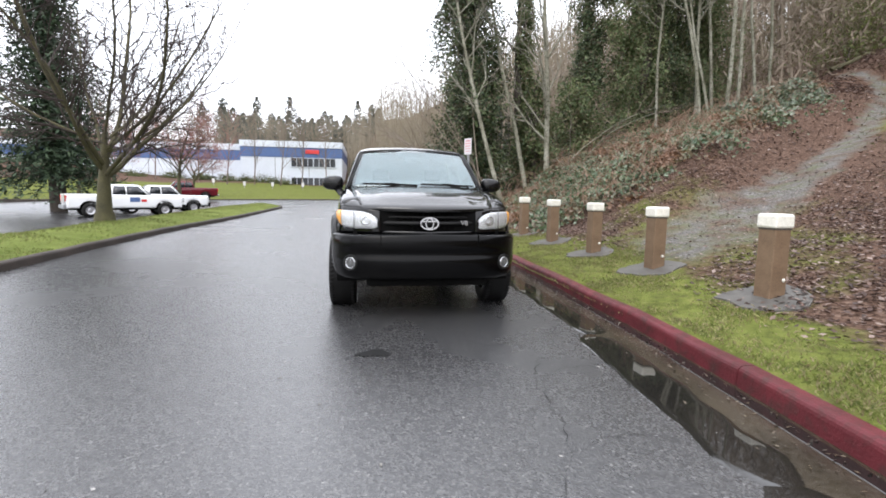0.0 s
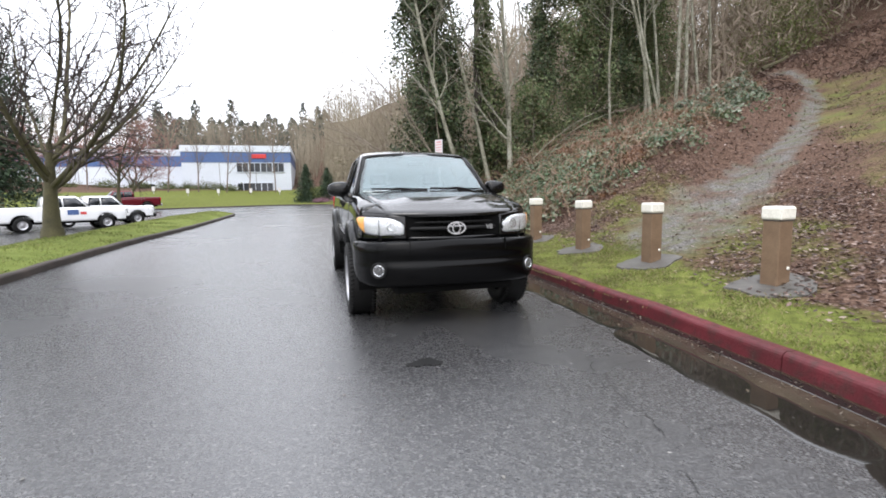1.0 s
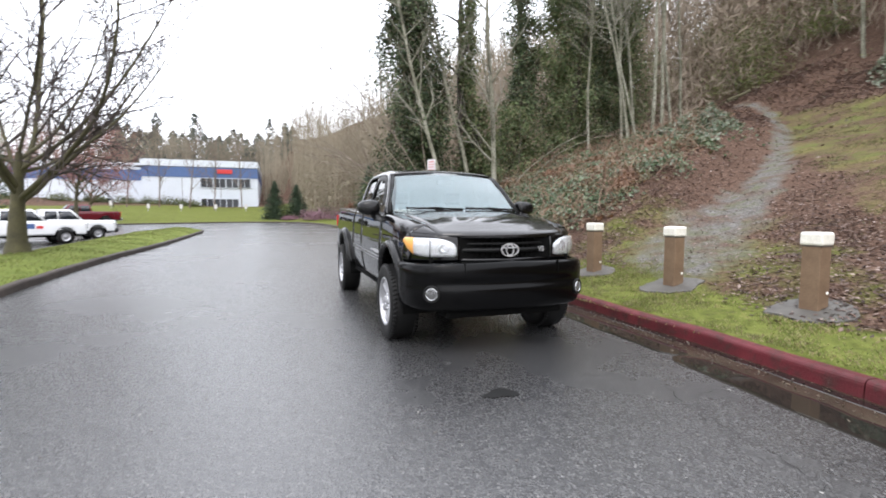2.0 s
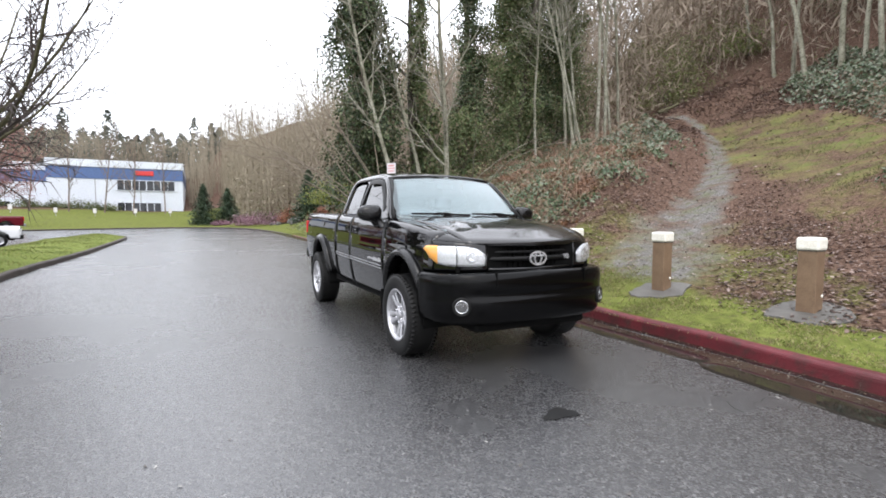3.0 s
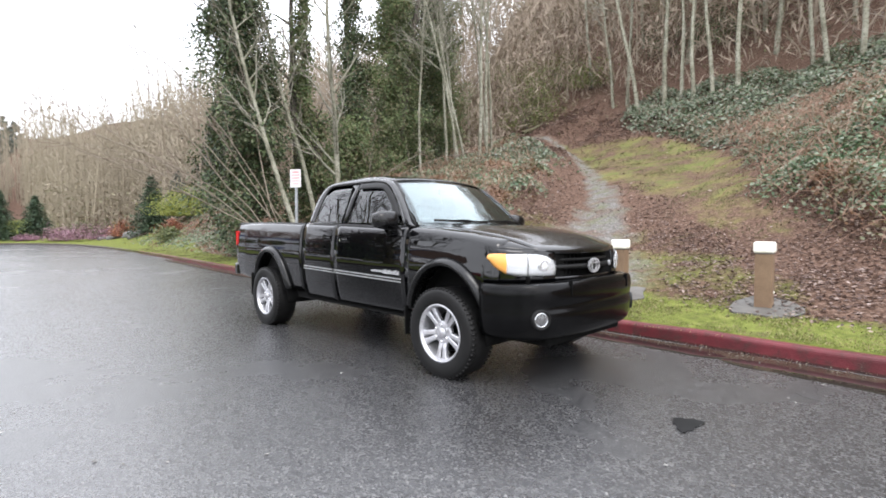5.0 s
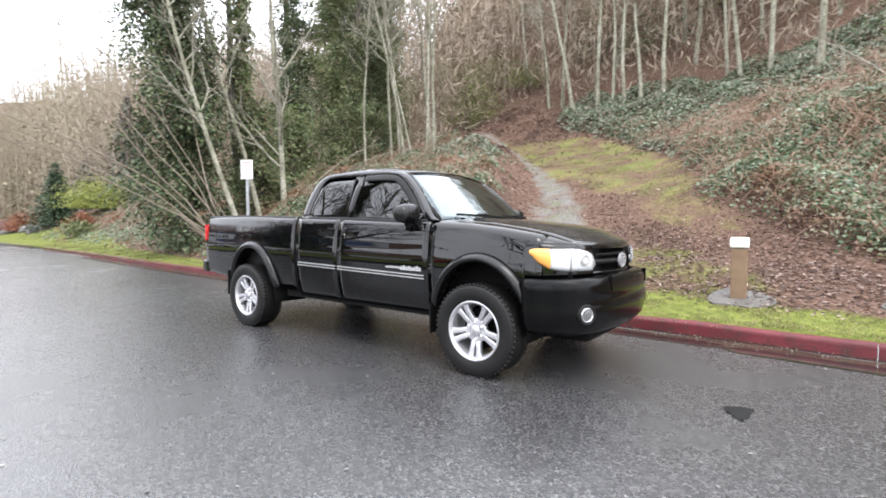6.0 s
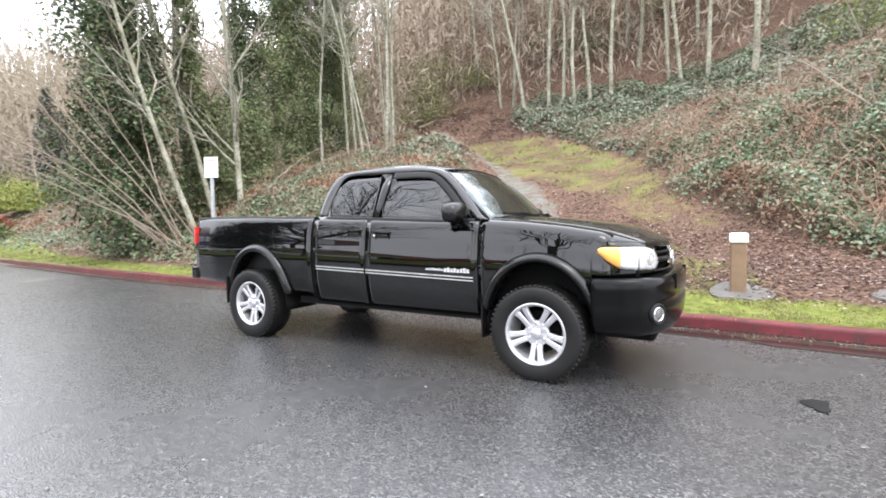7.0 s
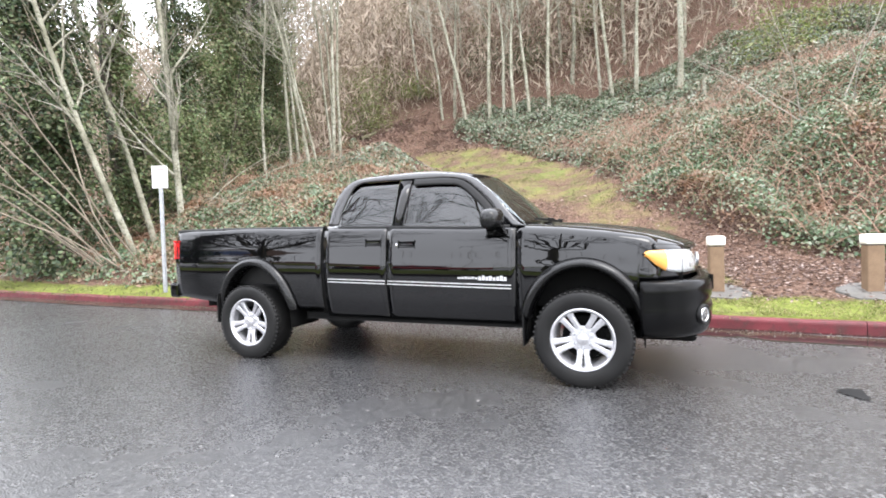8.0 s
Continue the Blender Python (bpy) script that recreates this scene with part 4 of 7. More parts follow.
    # cab: pillars and roof rail, one frame a side
    outer = smooth_line([(0.44, 1.262), (0.50, 1.290), (0.605, 1.408), (0.749, 1.558), (0.937, 1.702), (1.15, 1.752), (1.37, 1.777), (1.65, 1.781), (2.014, 1.770), (2.172, 1.738), (2.268, 1.645), (2.335, 1.49), (2.362, 1.305)], 0.02)
    inner = smooth_line([(0.585, 1.262), (0.61, 1.285), (0.675, 1.365), (0.81, 1.520), (0.99, 1.668), (1.16, 1.712), (1.37, 1.720), (1.62, 1.724), (1.97, 1.726), (2.10, 1.700), (2.165, 1.60), (2.228, 1.42), (2.245, 1.305)], 0.02)
    n = 60
    resample = lambda p: np.stack([np.interp(np.linspace(0, 1, n), np.linspace(0, 1, len(p)), p[:, k]) for k in range(2)], 1)
    outer, inner = resample(outer), resample(inner)
    cab_x = lambda z: 0.806 - 0.33 * (z - 1.27) - 0.25 * np.maximum(0, z - 1.66) ** 1.3
    for s in (-1, 1):
        P = np.array([[(s * (cab_x(zi + (zo - zi) * q) + 0.012 * math.sin(math.pi * q)), yi + (yo - yi) * q, zi + (zo - zi) * q) for q in np.linspace(0, 1, 7)] for (yo, zo), (yi, zi) in zip(outer, inner)])
        sheet("cab_frame", P, M_WETPAINT, truck, thick=0.012)
        P = [[(s * (cab_x(z) + 0.004), y0 + (y1 - y0) * q, z) for q in (0, 0.5, 1)] for z, y0, y1 in ((1.27, 1.590, 1.660), (1.42, 1.560, 1.648), (1.56, 1.535, 1.638), (1.712, 1.510, 1.626))]
        sheet("pillar", P, M_PAINT, truck, thick=0.012)
        part("door_seam", box(bmesh.new(), s * (cab_x(1.5) + 0.0), s * (cab_x(1.5) + 0.012), 1.636, 1.642, 1.29, 1.71, 0, Matrix.Translation((s * cab_x(1.5), 1.64, 1.5)) @ pose(0, 0, 0, 4, s * -18.3, 0) @ Matrix.Translation((-s * cab_x(1.5), -1.64, -1.5))), M_UNDER, truck)
        # side glass, between belt and frame
        for name, ya, yb in (("side_window", 0.59, 1.585), ("rear_side_window", 1.652, 2.238)):
            ys = np.linspace(ya, yb, 26)
            up = np.interp(ys, inner[:, 0], inner[:, 1])
            lowz = top_z(ys) - 0.03
            if name == "rear_side_window":
                up = np.where(ys > 2.06, np.interp(ys, inner[38:, 0], inner[38:, 1]), 1.722)
            P = [[(s * (cab_x(z) - 0.010), y, z) for z in np.linspace(l, max(h, l + 0.002), 8)] for y, l, h in zip(ys, lowz, up)]
            sheet(name, P, M_TINT, truck, "dark tinted window glass", 0.004)
        # belt trim and rear quarter trim
        ys = np.linspace(0.56, 2.23, 20)
        sheet("belt_trim", [[(s * (cab_x(1.285) + 0.010 + o), y, top_z(y) - 0.008 + h) for o, h in ((0.01, 0.0), (0.006, 0.018), (-0.004, 0.020))] for y in ys], M_TRIM, truck, thick=0.004)
        # rain guard above the door window
        top = inner[(inner[:, 0] > 0.66) & (inner[:, 0] < 1.52)]
        P = []
        for i, (y, z) in enumerate(top):
            q = i / (len(top) - 1)
            dy, dz = (0.055, -0.035) if y < 1.05 else (0.0, -0.062)
            k = step01(0.95, 1.15, y)
            dy, dz = 0.055 * (1 - k), -0.035 * (1 - k) - 0.062 * k
            P.append([(s * (cab_x(z + dz * e) + 0.014 + 0.006 * e), y + dy * e, z + dz * e) for e in (0, 0.33, 0.66, 1.0)])
        sheet("rain_guard", P, M_TRIM, truck, "dark smoked rain guard", 0.004)
        part("rear_trim_plate", box(bmesh.new(), s * 0.792, s * 0.806, 2.215, 2.345, 1.308, 1.322, 0.003), M_BRIGHT, truck)

    # roof, windscreen, rear glass, cowl
    sel = outer[(outer[:, 0] >= 0.937) & (outer[:, 1] > 1.69)]
    u = np.linspace(-1, 1, 21)
    P = []
    for i, (y, z) in enumerate(sel):
        q = i / (len(sel) - 1)
        bow = -0.055 * (1 - q) ** 3 + 0.05 * q ** 4
        P.append([(cab_x(z) * e * 1.0, y + bow * (1 - e * e), z + 0.040 * (1 - e * e) ** 0.7) for e in u])
    sheet("roof", P, M_WETPAINT, truck, "glossy black roof", 0.012)
    P = []
    for q in np.linspace(0, 1, 14):
        y, z = np.interp(q, [0, 1], [0.475, 0.945]), np.interp(q, [0, 0.5, 1], [1.268, 1.510, 1.706])
        P.append([((cab_x(z) - 0.012) * e, y - (0.135 - 0.075 * q) * (1 - e * e), z + 0.036 * q * (1 - e * e)) for e in u])
    sheet("windscreen", P, M_SHIELD, truck, "wet windscreen glass", 0.005, flip=True)
    for e0 in (-1, 1):
        P = [[((cab_x(z) - 0.012 + o) * e0, y, z + 0.004) for o in (-0.035, 0.006)] for y, z in ((0.46, 1.268), (0.605, 1.398), (0.749, 1.545), (0.94, 1.704))]
        sheet("screen_seal", P, M_TRIM, truck, thick=0.01)
    P = [[((cab_x(z) - 0.03) * e, y + 0.03 * (1 - e * e), z) for e in u] for y, z in ((2.335, 1.30), (2.31, 1.45), (2.245, 1.63), (2.19, 1.72))]
    sheet("rear_glass", P, M_TINT, truck, "dark rear cab glass", 0.005)
    P = [[(0.735 * e, y - 0.10 * (1 - e * e), z) for e in u] for y, z in ((0.40, 1.252), (0.46, 1.254), (0.50, 1.266))]
    sheet("cowl", P, M_TRIM, truck, thick=0.01)
    for x0, x1 in ((-0.60, -0.02), (0.06, 0.66)):
        wiper = bmesh.new()
        t = bmesh.new()
        box(t, x0 - 0.02, x1 + 0.02, -0.016, 0.016, 0.0, 0.018, 0.003)
        box(t, (x0 + x1) / 2 - 0.06, (x0 + x1) / 2 + 0.08, -0.012, 0.014, 0.012, 0.026, 0.004)
        for v in t.verts:
            e = v.co.x / 0.74
            v.co.y += 0.424 - 0.122 * (1 - e * e)
            v.co.z += 1.298 + 0.02 * (1 - abs(v.co.x - x0) / 0.6) * 0.6
        absorb(wiper, t)
        a = Vector(((x0 + x1) / 2, 0.33, 1.312))
        b = Vector((x1 - 0.03, 0.40, 1.268))
        box(wiper, -0.011, 0.011, -0.010, 0.010, -(a - b).length / 2, (a - b).length / 2, 0.003, Matrix.Translation((a + b) / 2) @ (b - a).to_track_quat("Z", "Y").to_matrix().to_4x4())
        part("wiper", wiper, M_TRIM, truck, "black windscreen wiper")

    # inside the cab
    part("dashboard", box(bmesh.new(), -0.70, 0.70, 0.50, 0.86, 0.95, 1.235, 0.05), M_TRIM, truck)
    part("cab_floor", box(bmesh.new(), -0.76, 0.76, 0.5, 2.3, 0.50, 0.62, 0.02), M_UNDER, truck)
    for x in (-0.37, 0.37):
        bm = box(bmesh.new(), x - 0.24, x + 0.24, 1.05, 1.52, 0.62, 0.90, 0.06)
        box(bm, x - 0.23, x + 0.23, 1.48, 1.62, 0.85, 1.36, 0.05, Matrix.Translation((0, 1.5, 0.9)) @ pose(0, 0, 0, -10) @ Matrix.Translation((0, -1.5, -0.9)))
        box(bm, x - 0.12, x + 0.12, 1.60, 1.68, 1.38, 1.54, 0.03)
        part("seat", bm, M_SEAT, truck, "grey cloth seat with head rest")
    bm = box(bmesh.new(), -0.66, 0.66, 1.95, 2.25, 0.62, 0.86, 0.05)
    box(bm, -0.66, 0.66, 2.18, 2.28, 0.82, 1.30, 0.04)
    part("rear_bench", bm, M_SEAT, truck)
    wheel_bm = bmesh.new()
    for i in range(30):
        a = 2 * math.pi * i / 30
        box(wheel_bm, -0.021, 0.021, -0.013, 0.013, 0.165, 0.192, 0, Matrix.Translation((0.37, 0.93, 1.14)) @ pose(0, 0, 0, 65) @ pose(0, 0, 0, 90) @ pose(0, 0, 0, 0, math.degrees(a)))
    part("steering_wheel", wheel_bm, M_TRIM, truck)
    part("inner_mirror", box(bmesh.new(), -0.11, 0.11, 0.86, 0.885, 1.60, 1.66, 0.01), M_TRIM, truck)

    # bed
    bm = box(bmesh.new(), -0.76, 0.76, 2.40, 4.30, 0.72, 0.78)
    for s in (-1, 1):
        box(bm, s * 0.74, s * 0.775, 2.40, 4.30, 0.74, 1.30)
        box(bm, s * 0.50, s * 0.76, 2.85, 3.62, 0.74, 0.98, 0.05)
    box(bm, -0.82, 0.82, 2.395, 2.43, 0.56, 1.31)
    part("bed_liner", bm, M_TRIM, truck, "black bed liner")
    for s in (-1, 1):
        ys = np.linspace(2.395, 4.335, 14)
        P = [[(s * x, y, top_z(y) + h) for x, h in ((0.824, -0.016), (0.818, 0.004), (0.79, 0.010), (0.755, 0.004), (0.745, -0.02))] for y in ys]
        sheet("bed_rail_cap", P, M_TRIM, truck, "black bed rail cap")
    part("tailgate", box(bmesh.new(), -0.74, 0.74, 4.285, 4.335, 0.74, 1.325, 0.012), M_PAINT, truck)
    for s in (-1, 1):
        part("tail_lamp", box(bmesh.new(), s * 0.75, s * 0.862, 4.285, 4.352, 1.040, 1.215, 0.014), M_TAIL, truck, "red tail lamp")
    bm = box(bmesh.new(), -0.865, 0.865, 4.335, 4.47, 0.60, 0.765, 0.03)
    part("rear_bumper", bm, M_PAINT, truck)
    part("tow_hitch", box(bmesh.new(), -0.06, 0.06, 4.05, 4.50, 0.50, 0.585, 0.01), M_UNDER, truck)

    # chassis
    bm = bmesh.new()
    for x in (-0.45, 0.45):
        box(bm, x - 0.05, x + 0.05, -0.7, 4.3, 0.46, 0.60, 0.01)
    box(bm, -0.72, 0.72, 0.4, 2.5, 0.47, 0.55)
    box(bm, -0.70, 0.70, -0.70, 0.46, 0.60, 0.98)
    box(bm, -0.25, 0.15, 0.6, 1.4, 0.34, 0.50, 0.04)
    box(bm, 0.25, 0.55, 2.0, 2.6, 0.40, 0.52, 0.04)
    revolve(bm, [(0.0, -0.75), (0.05, -0.75), (0.05, 0.75), (0.0, 0.75)], 12, Matrix.Translation((0, 3.26, HUB_Z)))
    revolve(bm, [(0.0, -0.15), (0.12, -0.08), (0.15, 0), (0.12, 0.08), (0.0, 0.15)], 16, Matrix.Translation((0.1, 3.26, HUB_Z)))
    revolve(bm, [(0.0, -0.75), (0.045, -0.75), (0.045, 0.75), (0.0, 0.75)], 12, Matrix.Translation((0, 0, HUB_Z)))
    part("chassis", bm, M_UNDER, truck)
    for s in (-1, 1):
        wheel(truck, s * 0.822, 0.0, s)
        wheel(truck, s * 0.822, 3.26, s)


build_truck()


# ---- plants: mesh makers ----
def quads(name, V, material):
    """Many loose four-cornered pieces as one mesh."""
    n = len(V)
    me = bpy.data.meshes.new(name)
    me.vertices.add(4 * n)
    me.vertices.foreach_set("co", np.ascontiguousarray(V, np.float32).reshape(-1))
    me.loops.add(4 * n)
    me.loops.foreach_set("vertex_index", np.arange(4 * n, dtype=np.int32))
    me.polygons.add(n)
    me.polygons.foreach_set("loop_start", np.arange(0, 4 * n, 4, dtype=np.int32))
    me.materials.append(material)
    me.update(calc_edges=True)
    return me


def unit(v):
    return v / np.maximum(np.linalg.norm(v, axis=-1, keepdims=True), 1e-9)


def leaves(rng, at, size, facing=None, spread=0.9, slim=0.62):
    """Diamond leaves at the places, turned at random about the way they face."""
    n = len(at)
    size = np.broadcast_to(np.asarray(size, float), (n,))[:, None]
    f = rng.normal(size=(n, 3)) * spread
    if facing is not None:
        f = f + facing
    f = unit(f)
    a = unit(np.cross(f, rng.normal(size=(n, 3))))
    b = np.cross(f, a)
    lift = f * size * rng.uniform(-0.18, 0.18, (n, 1))
    return np.stack([at - a * size, at + b * size * slim + lift, at + a * size, at - b * size * slim + lift], 1)


def tube(pts, radii, sides):
    """A tapered tube along points."""
    pts = np.asarray(pts, float)
    d = unit(np.gradient(pts, axis=0))
    ref = np.where(np.abs(d[:, 2:3]) > 0.9, [[1.0, 0, 0]], [[0, 0, 1.0]])
    a = unit(np.cross(d, ref))
    b = np.cross(d, a)
    t = np.linspace(0, 2 * np.pi, sides, endpoint=False)
    ring = a[:, None] * np.cos(t)[None, :, None] + b[:, None] * np.sin(t)[None, :, None]
    v = pts[:, None] + ring * np.asarray(radii, float)[:, None, None]
    k = len(pts)
    i = np.arange(k - 1)[:, None] * sides + np.arange(sides)[None]
    j = np.arange(k - 1)[:, None] * sides + (np.arange(sides)[None] + 1) % sides
    return v.reshape(-1, 3), np.stack([i, j, j + sides, i + sides], -1).reshape(-1, 4)


class Wood:
    """Collects tubes; thick ones and twigs apart."""

    def __init__(self, seed, least=0.005, slender=1.0, stout=2):
        self.rng, self.least, self.slender = np.random.default_rng(seed), least, slender
        self.stout = stout
        self.bins = {True: ([], [], [0]), False: ([], [], [0])}
        self.tips = []

    def add(self, pts, radii, sides, thick):
        v, f = tube(pts, radii, sides)
        V, F, n = self.bins[thick]
        V.append(v)
        F.append(f + n[0])
        n[0] += len(v)

    def grow(self, p, d, length, r, level, spec):
        """One limb and what it bears. spec: per level (children, length ratio, angle, wander, rise, segments, sides)."""
        rng = self.rng
        kids, ratio, angle, wander, rise, segs, sides, start = spec[level]
        pts, way = [np.array(p, float)], unit(np.array(d, float))
        ways = [way]
        for _ in range(segs):
            way = unit(way + rng.normal(size=3) * wander + np.array([0, 0, rise]))
            pts.append(pts[-1] + way * length / segs)
            ways.append(way)
        taper = np.linspace(1, 0.28 if level < len(spec) - 1 else 0.15, segs + 1)
        self.add(pts, r * taper, sides, level < self.stout)
        self.tips.append(pts[-1])
        if level + 1 >= len(spec):
            return
        for k in range(kids):
            q = start + (1 - start) * (k + rng.uniform(0.2, 0.9)) / kids
            q = min(q, 0.99)
            i = int(q * segs)
            e = q * segs - i
            at = pts[i] * (1 - e) + pts[i + 1] * e
            side = unit(np.cross(ways[i], rng.normal(size=3)))
            a = radians(angle) * rng.uniform(0.7, 1.25)
            self.grow(at, ways[i] * math.cos(a) + side * math.sin(a), length * ratio * rng.uniform(0.6, 1.15) * (1.15 - 0.55 * q), max(self.least, r * taper[i] * self.slender * rng.uniform(0.38, 0.6)), level + 1, spec)

    def arrays(self, thick):
        V, F, _ = self.bins[thick]
        return (np.concatenate(V), np.concatenate(F)) if V else (np.zeros((0, 3)), np.zeros((0, 4), int))

    def link(self, ob, bark, twig, trunk_name="trunk", crown_name="crown", label=""):
        v, f = self.arrays(True)
        link(trunk_name, mesh(trunk_name, v, f, bark, True), ob, label)
        v, f = self.arrays(False)
        if len(v):
            link(crown_name, mesh(crown_name, v, f, twig, True), ob)


#        kids ratio angle wander rise segs sides start
BIRCH = [(24, 0.24, 46, 0.035, 0.03, 12, 7, 0.4), (8, 0.55, 40, 0.12, 0.08, 5, 4, 0.2), (5, 0.6, 38, 0.16, 0.03, 3, 3, 0.2)]
SPREAD = [(11, 3.7, 54, 0.04, 0.02, 4, 10, 0.5), (18, 0.36, 44, 0.085, 0.11, 10, 6, 0.12), (12, 0.54, 42, 0.14, 0.02, 4, 3, 0.1), (7, 0.6, 42, 0.18, -0.02, 2, 3, 0.1)]
SPREAD_LIGHT = [(9, 3.0, 44, 0.04, 0.02, 4, 8, 0.6), (10, 0.42, 44, 0.09, 0.09, 7, 5, 0.15), (6, 0.5, 42, 0.14, 0.03, 3, 3, 0.1), (3, 0.5, 42, 0.18, 0.0, 2, 3, 0.1)]
SAPLING = [(16, 0.42, 38, 0.03, 0.02, 8, 6, 0.2), (8, 0.5, 36, 0.12, 0.10, 4, 3, 0.2), (4, 0.6, 36, 0.15, 0.05, 3, 3, 0.3)]
THIN = [(13, 0.26, 42, 0.04, 0.02, 6, 4, 0.25), (6, 0.5, 38, 0.15, 0.08, 3, 3, 0.2)]
WIDE = [(10, 0.42, 36, 0.06, 0.04, 5, 5, 0.2), (6, 0.5, 40, 0.14, 0.08, 4, 3, 0.2), (4, 0.5, 38, 0.18, 0.03, 2, 3, 0.25)]


def birch(at, height, r, lean, seed, label, low=0.45):
    ob = empty("alder_tree", at, label, "tree", "pale trunks on the bank")
    w = Wood(seed)
    spec = [(*BIRCH[0][:7], low), *BIRCH[1:]]
    w.grow((0, 0, -0.4), (lean[0], lean[1], 1.0), height, r, 0, spec)
    w.link(ob, M_BIRCH, M_GREYTWIG)
    return ob


def ivy_tree(at, height, radius, seed, label, leaf=M_IVY, dense=1.0, lean=(0.0, 0.0)):
    ob = empty("ivy_covered_tree", at, label, "tree", "ivy-clad trees")
    rng = np.random.default_rng(seed)
    w = Wood(seed)
    w.grow((0, 0, -0.4), (0.02 + lean[0] / height, 0.03 + lean[1] / height, 1), height * 1.12, 0.24, 0, [(10, 0.25, 45, 0.04, 0.02, 10, 7, 0.5), (6, 0.5, 40, 0.14, 0.08, 4, 3, 0.3)])
    w.link(ob, M_DARKBARK, M_TWIG)
    # ragged shoots of ivy, each a clump of leaves hanging off the trunk
    at_leaf, face = [], []
    for _ in range(int(230 * dense * height * radius / 12)):
        h = rng.uniform(0.0, 1.0) ** 0.9
        a = rng.uniform(0, 2 * np.pi)
        reach = radius * (1.12 - 0.72 * h ** 1.1) * rng.uniform(0.0, 1.0) ** 0.55 * (1 + 0.38 * math.sin(h * 17 + 2 * a + seed) + 0.22 * math.sin(h * 31 - 3 * a))
        c = np.array([math.cos(a) * reach + lean[0] * h, math.sin(a) * reach + lean[1] * h, 0.1 + h * height])
        n = 96
        p = c + rng.normal(size=(n, 3)) * np.array([0.20, 0.20, 0.24]) * (0.6 + 0.5 * radius / 1.5)
        p[:, 2] -= np.abs(rng.normal(size=n)) * 0.12
        at_leaf.append(p)
        face.append(np.broadcast_to([math.cos(a) * 0.8, math.sin(a) * 0.8, 0.55], (n, 3)))
    P, F = np.concatenate(at_leaf), np.concatenate(face)
    keep = P[:, 2] > 0.02
    V = leaves(rng, P[keep], rng.uniform(0.035, 0.08, keep.sum()), F[keep], 0.6, 0.7)
    link("ivy", quads("ivy", V, leaf), ob, "dense green ivy")
    return ob


def conifer(name, at, height, radius, seed, label, material, tiers=26, per=26, bare=0.06, droop=0.35, size=0.16):
    ob = empty(name, at, label, "tree")
    rng = np.random.default_rng(seed)
    v, f = tube([(0, 0, -0.3), (0, 0, height * 0.5), (0, 0, height)], [radius * 0.11, radius * 0.07, 0.01], 8)
    link("trunk", mesh("trunk", v, f, M_DARKBARK, True), ob)
    P, F = [], []
    for i in range(tiers):
        h = bare + (1 - bare) * (i + rng.uniform(0, 0.6)) / tiers
        reach = radius * (1 - h) ** 0.8 * rng.uniform(0.8, 1.1) + 0.05
        arms = max(5, int(per * (1 - 0.6 * h)))
        for k in range(arms):
            a = 2 * np.pi * (k + rng.uniform(0, 0.8)) / arms
            m = max(5, int(9 + 5 * reach))
            q = np.linspace(0.15, 1, m)
            L = reach * rng.uniform(0.65, 1.1)
            z = h * height - droop * L * q ** 1.5
            p = np.stack([np.cos(a) * L * q, np.sin(a) * L * q, z], 1) + rng.normal(size=(m, 3)) * 0.06 * (0.5 + radius / 3)
            P.append(p)
            F.append(np.broadcast_to([math.cos(a) * 0.3, math.sin(a) * 0.3, 0.9], (m, 3)))
    P, F = np.concatenate(P), np.concatenate(F)
    V = leaves(rng, P, rng.uniform(0.6, 1.3, len(P)) * size, F, 0.5, 0.3)
    link("crown", quads("crown", V, material), ob)
    return ob


def shrub(name, at, size, material, seed, label, leaf=0.05, count=1500, twiggy=False):
    ob = empty(name, at, label, "shrub")
    rng = np.random.default_rng(seed)
    w = Wood(seed)
    for k in range(7):
        a = 2 * np.pi * k / 7
        w.grow((0, 0, -0.05), (math.cos(a) * size[0] * 0.7, math.sin(a) * size[1] * 0.7, size[2] * 1.1), max(size) * 0.8, 0.018, 0, [(4, 0.5, 35, 0.1, 0.02, 4, 4, 0.3), (3, 0.5, 35, 0.15, 0.02, 3, 3, 0.3)])
    w.link(ob, M_DARKBARK, M_TWIG, "stem", "twig_crown")
    c = rng.normal(size=(26, 3))
    c = unit(c) * rng.uniform(0.45, 0.95, (26, 1))
    c[:, 2] = np.abs(c[:, 2])
    P = c[rng.integers(0, 26, count)] + rng.normal(size=(count, 3)) * 0.2
    P[:, 2] = np.abs(P[:, 2])
    V = leaves(rng, P * np.array(size), rng.uniform(0.6, 1.3, count) * leaf, P * 0.6 + np.array([0, 0, 0.4]), 0.7)
    link("foliage", quads("foliage", V, material), ob)
    return ob


def joined_wood(name, material, makers, places, label, category):
    """Many far trees as one mesh: places are (x, y, z, scale, turn, which)."""
    VV, FF, n = [], [], 0
    for x, y, z, s, a, which in places:
        for thick in (True, False):
            v, f = makers[which].arrays(thick)
            if not len(v):
                continue
            c, k = math.cos(a), math.sin(a)
            q = np.stack([(v[:, 0] * c - v[:, 1] * k) * s + x, (v[:, 0] * k + v[:, 1] * c) * s + y, v[:, 2] * s + z], 1)
            VV.append(q)
            FF.append(f + n)
            n += len(q)
    V, F = np.concatenate(VV), np.concatenate(FF)
    quad = V[F]
    me = quads(name, quad, material)
    return tagged(link(name, me), label, category, kind="stuff")


# ---- trees that stand on the bank ----
def on_bank(x, y, dz=0.0):
    return (x, y, ground_at(x, y) + dz)


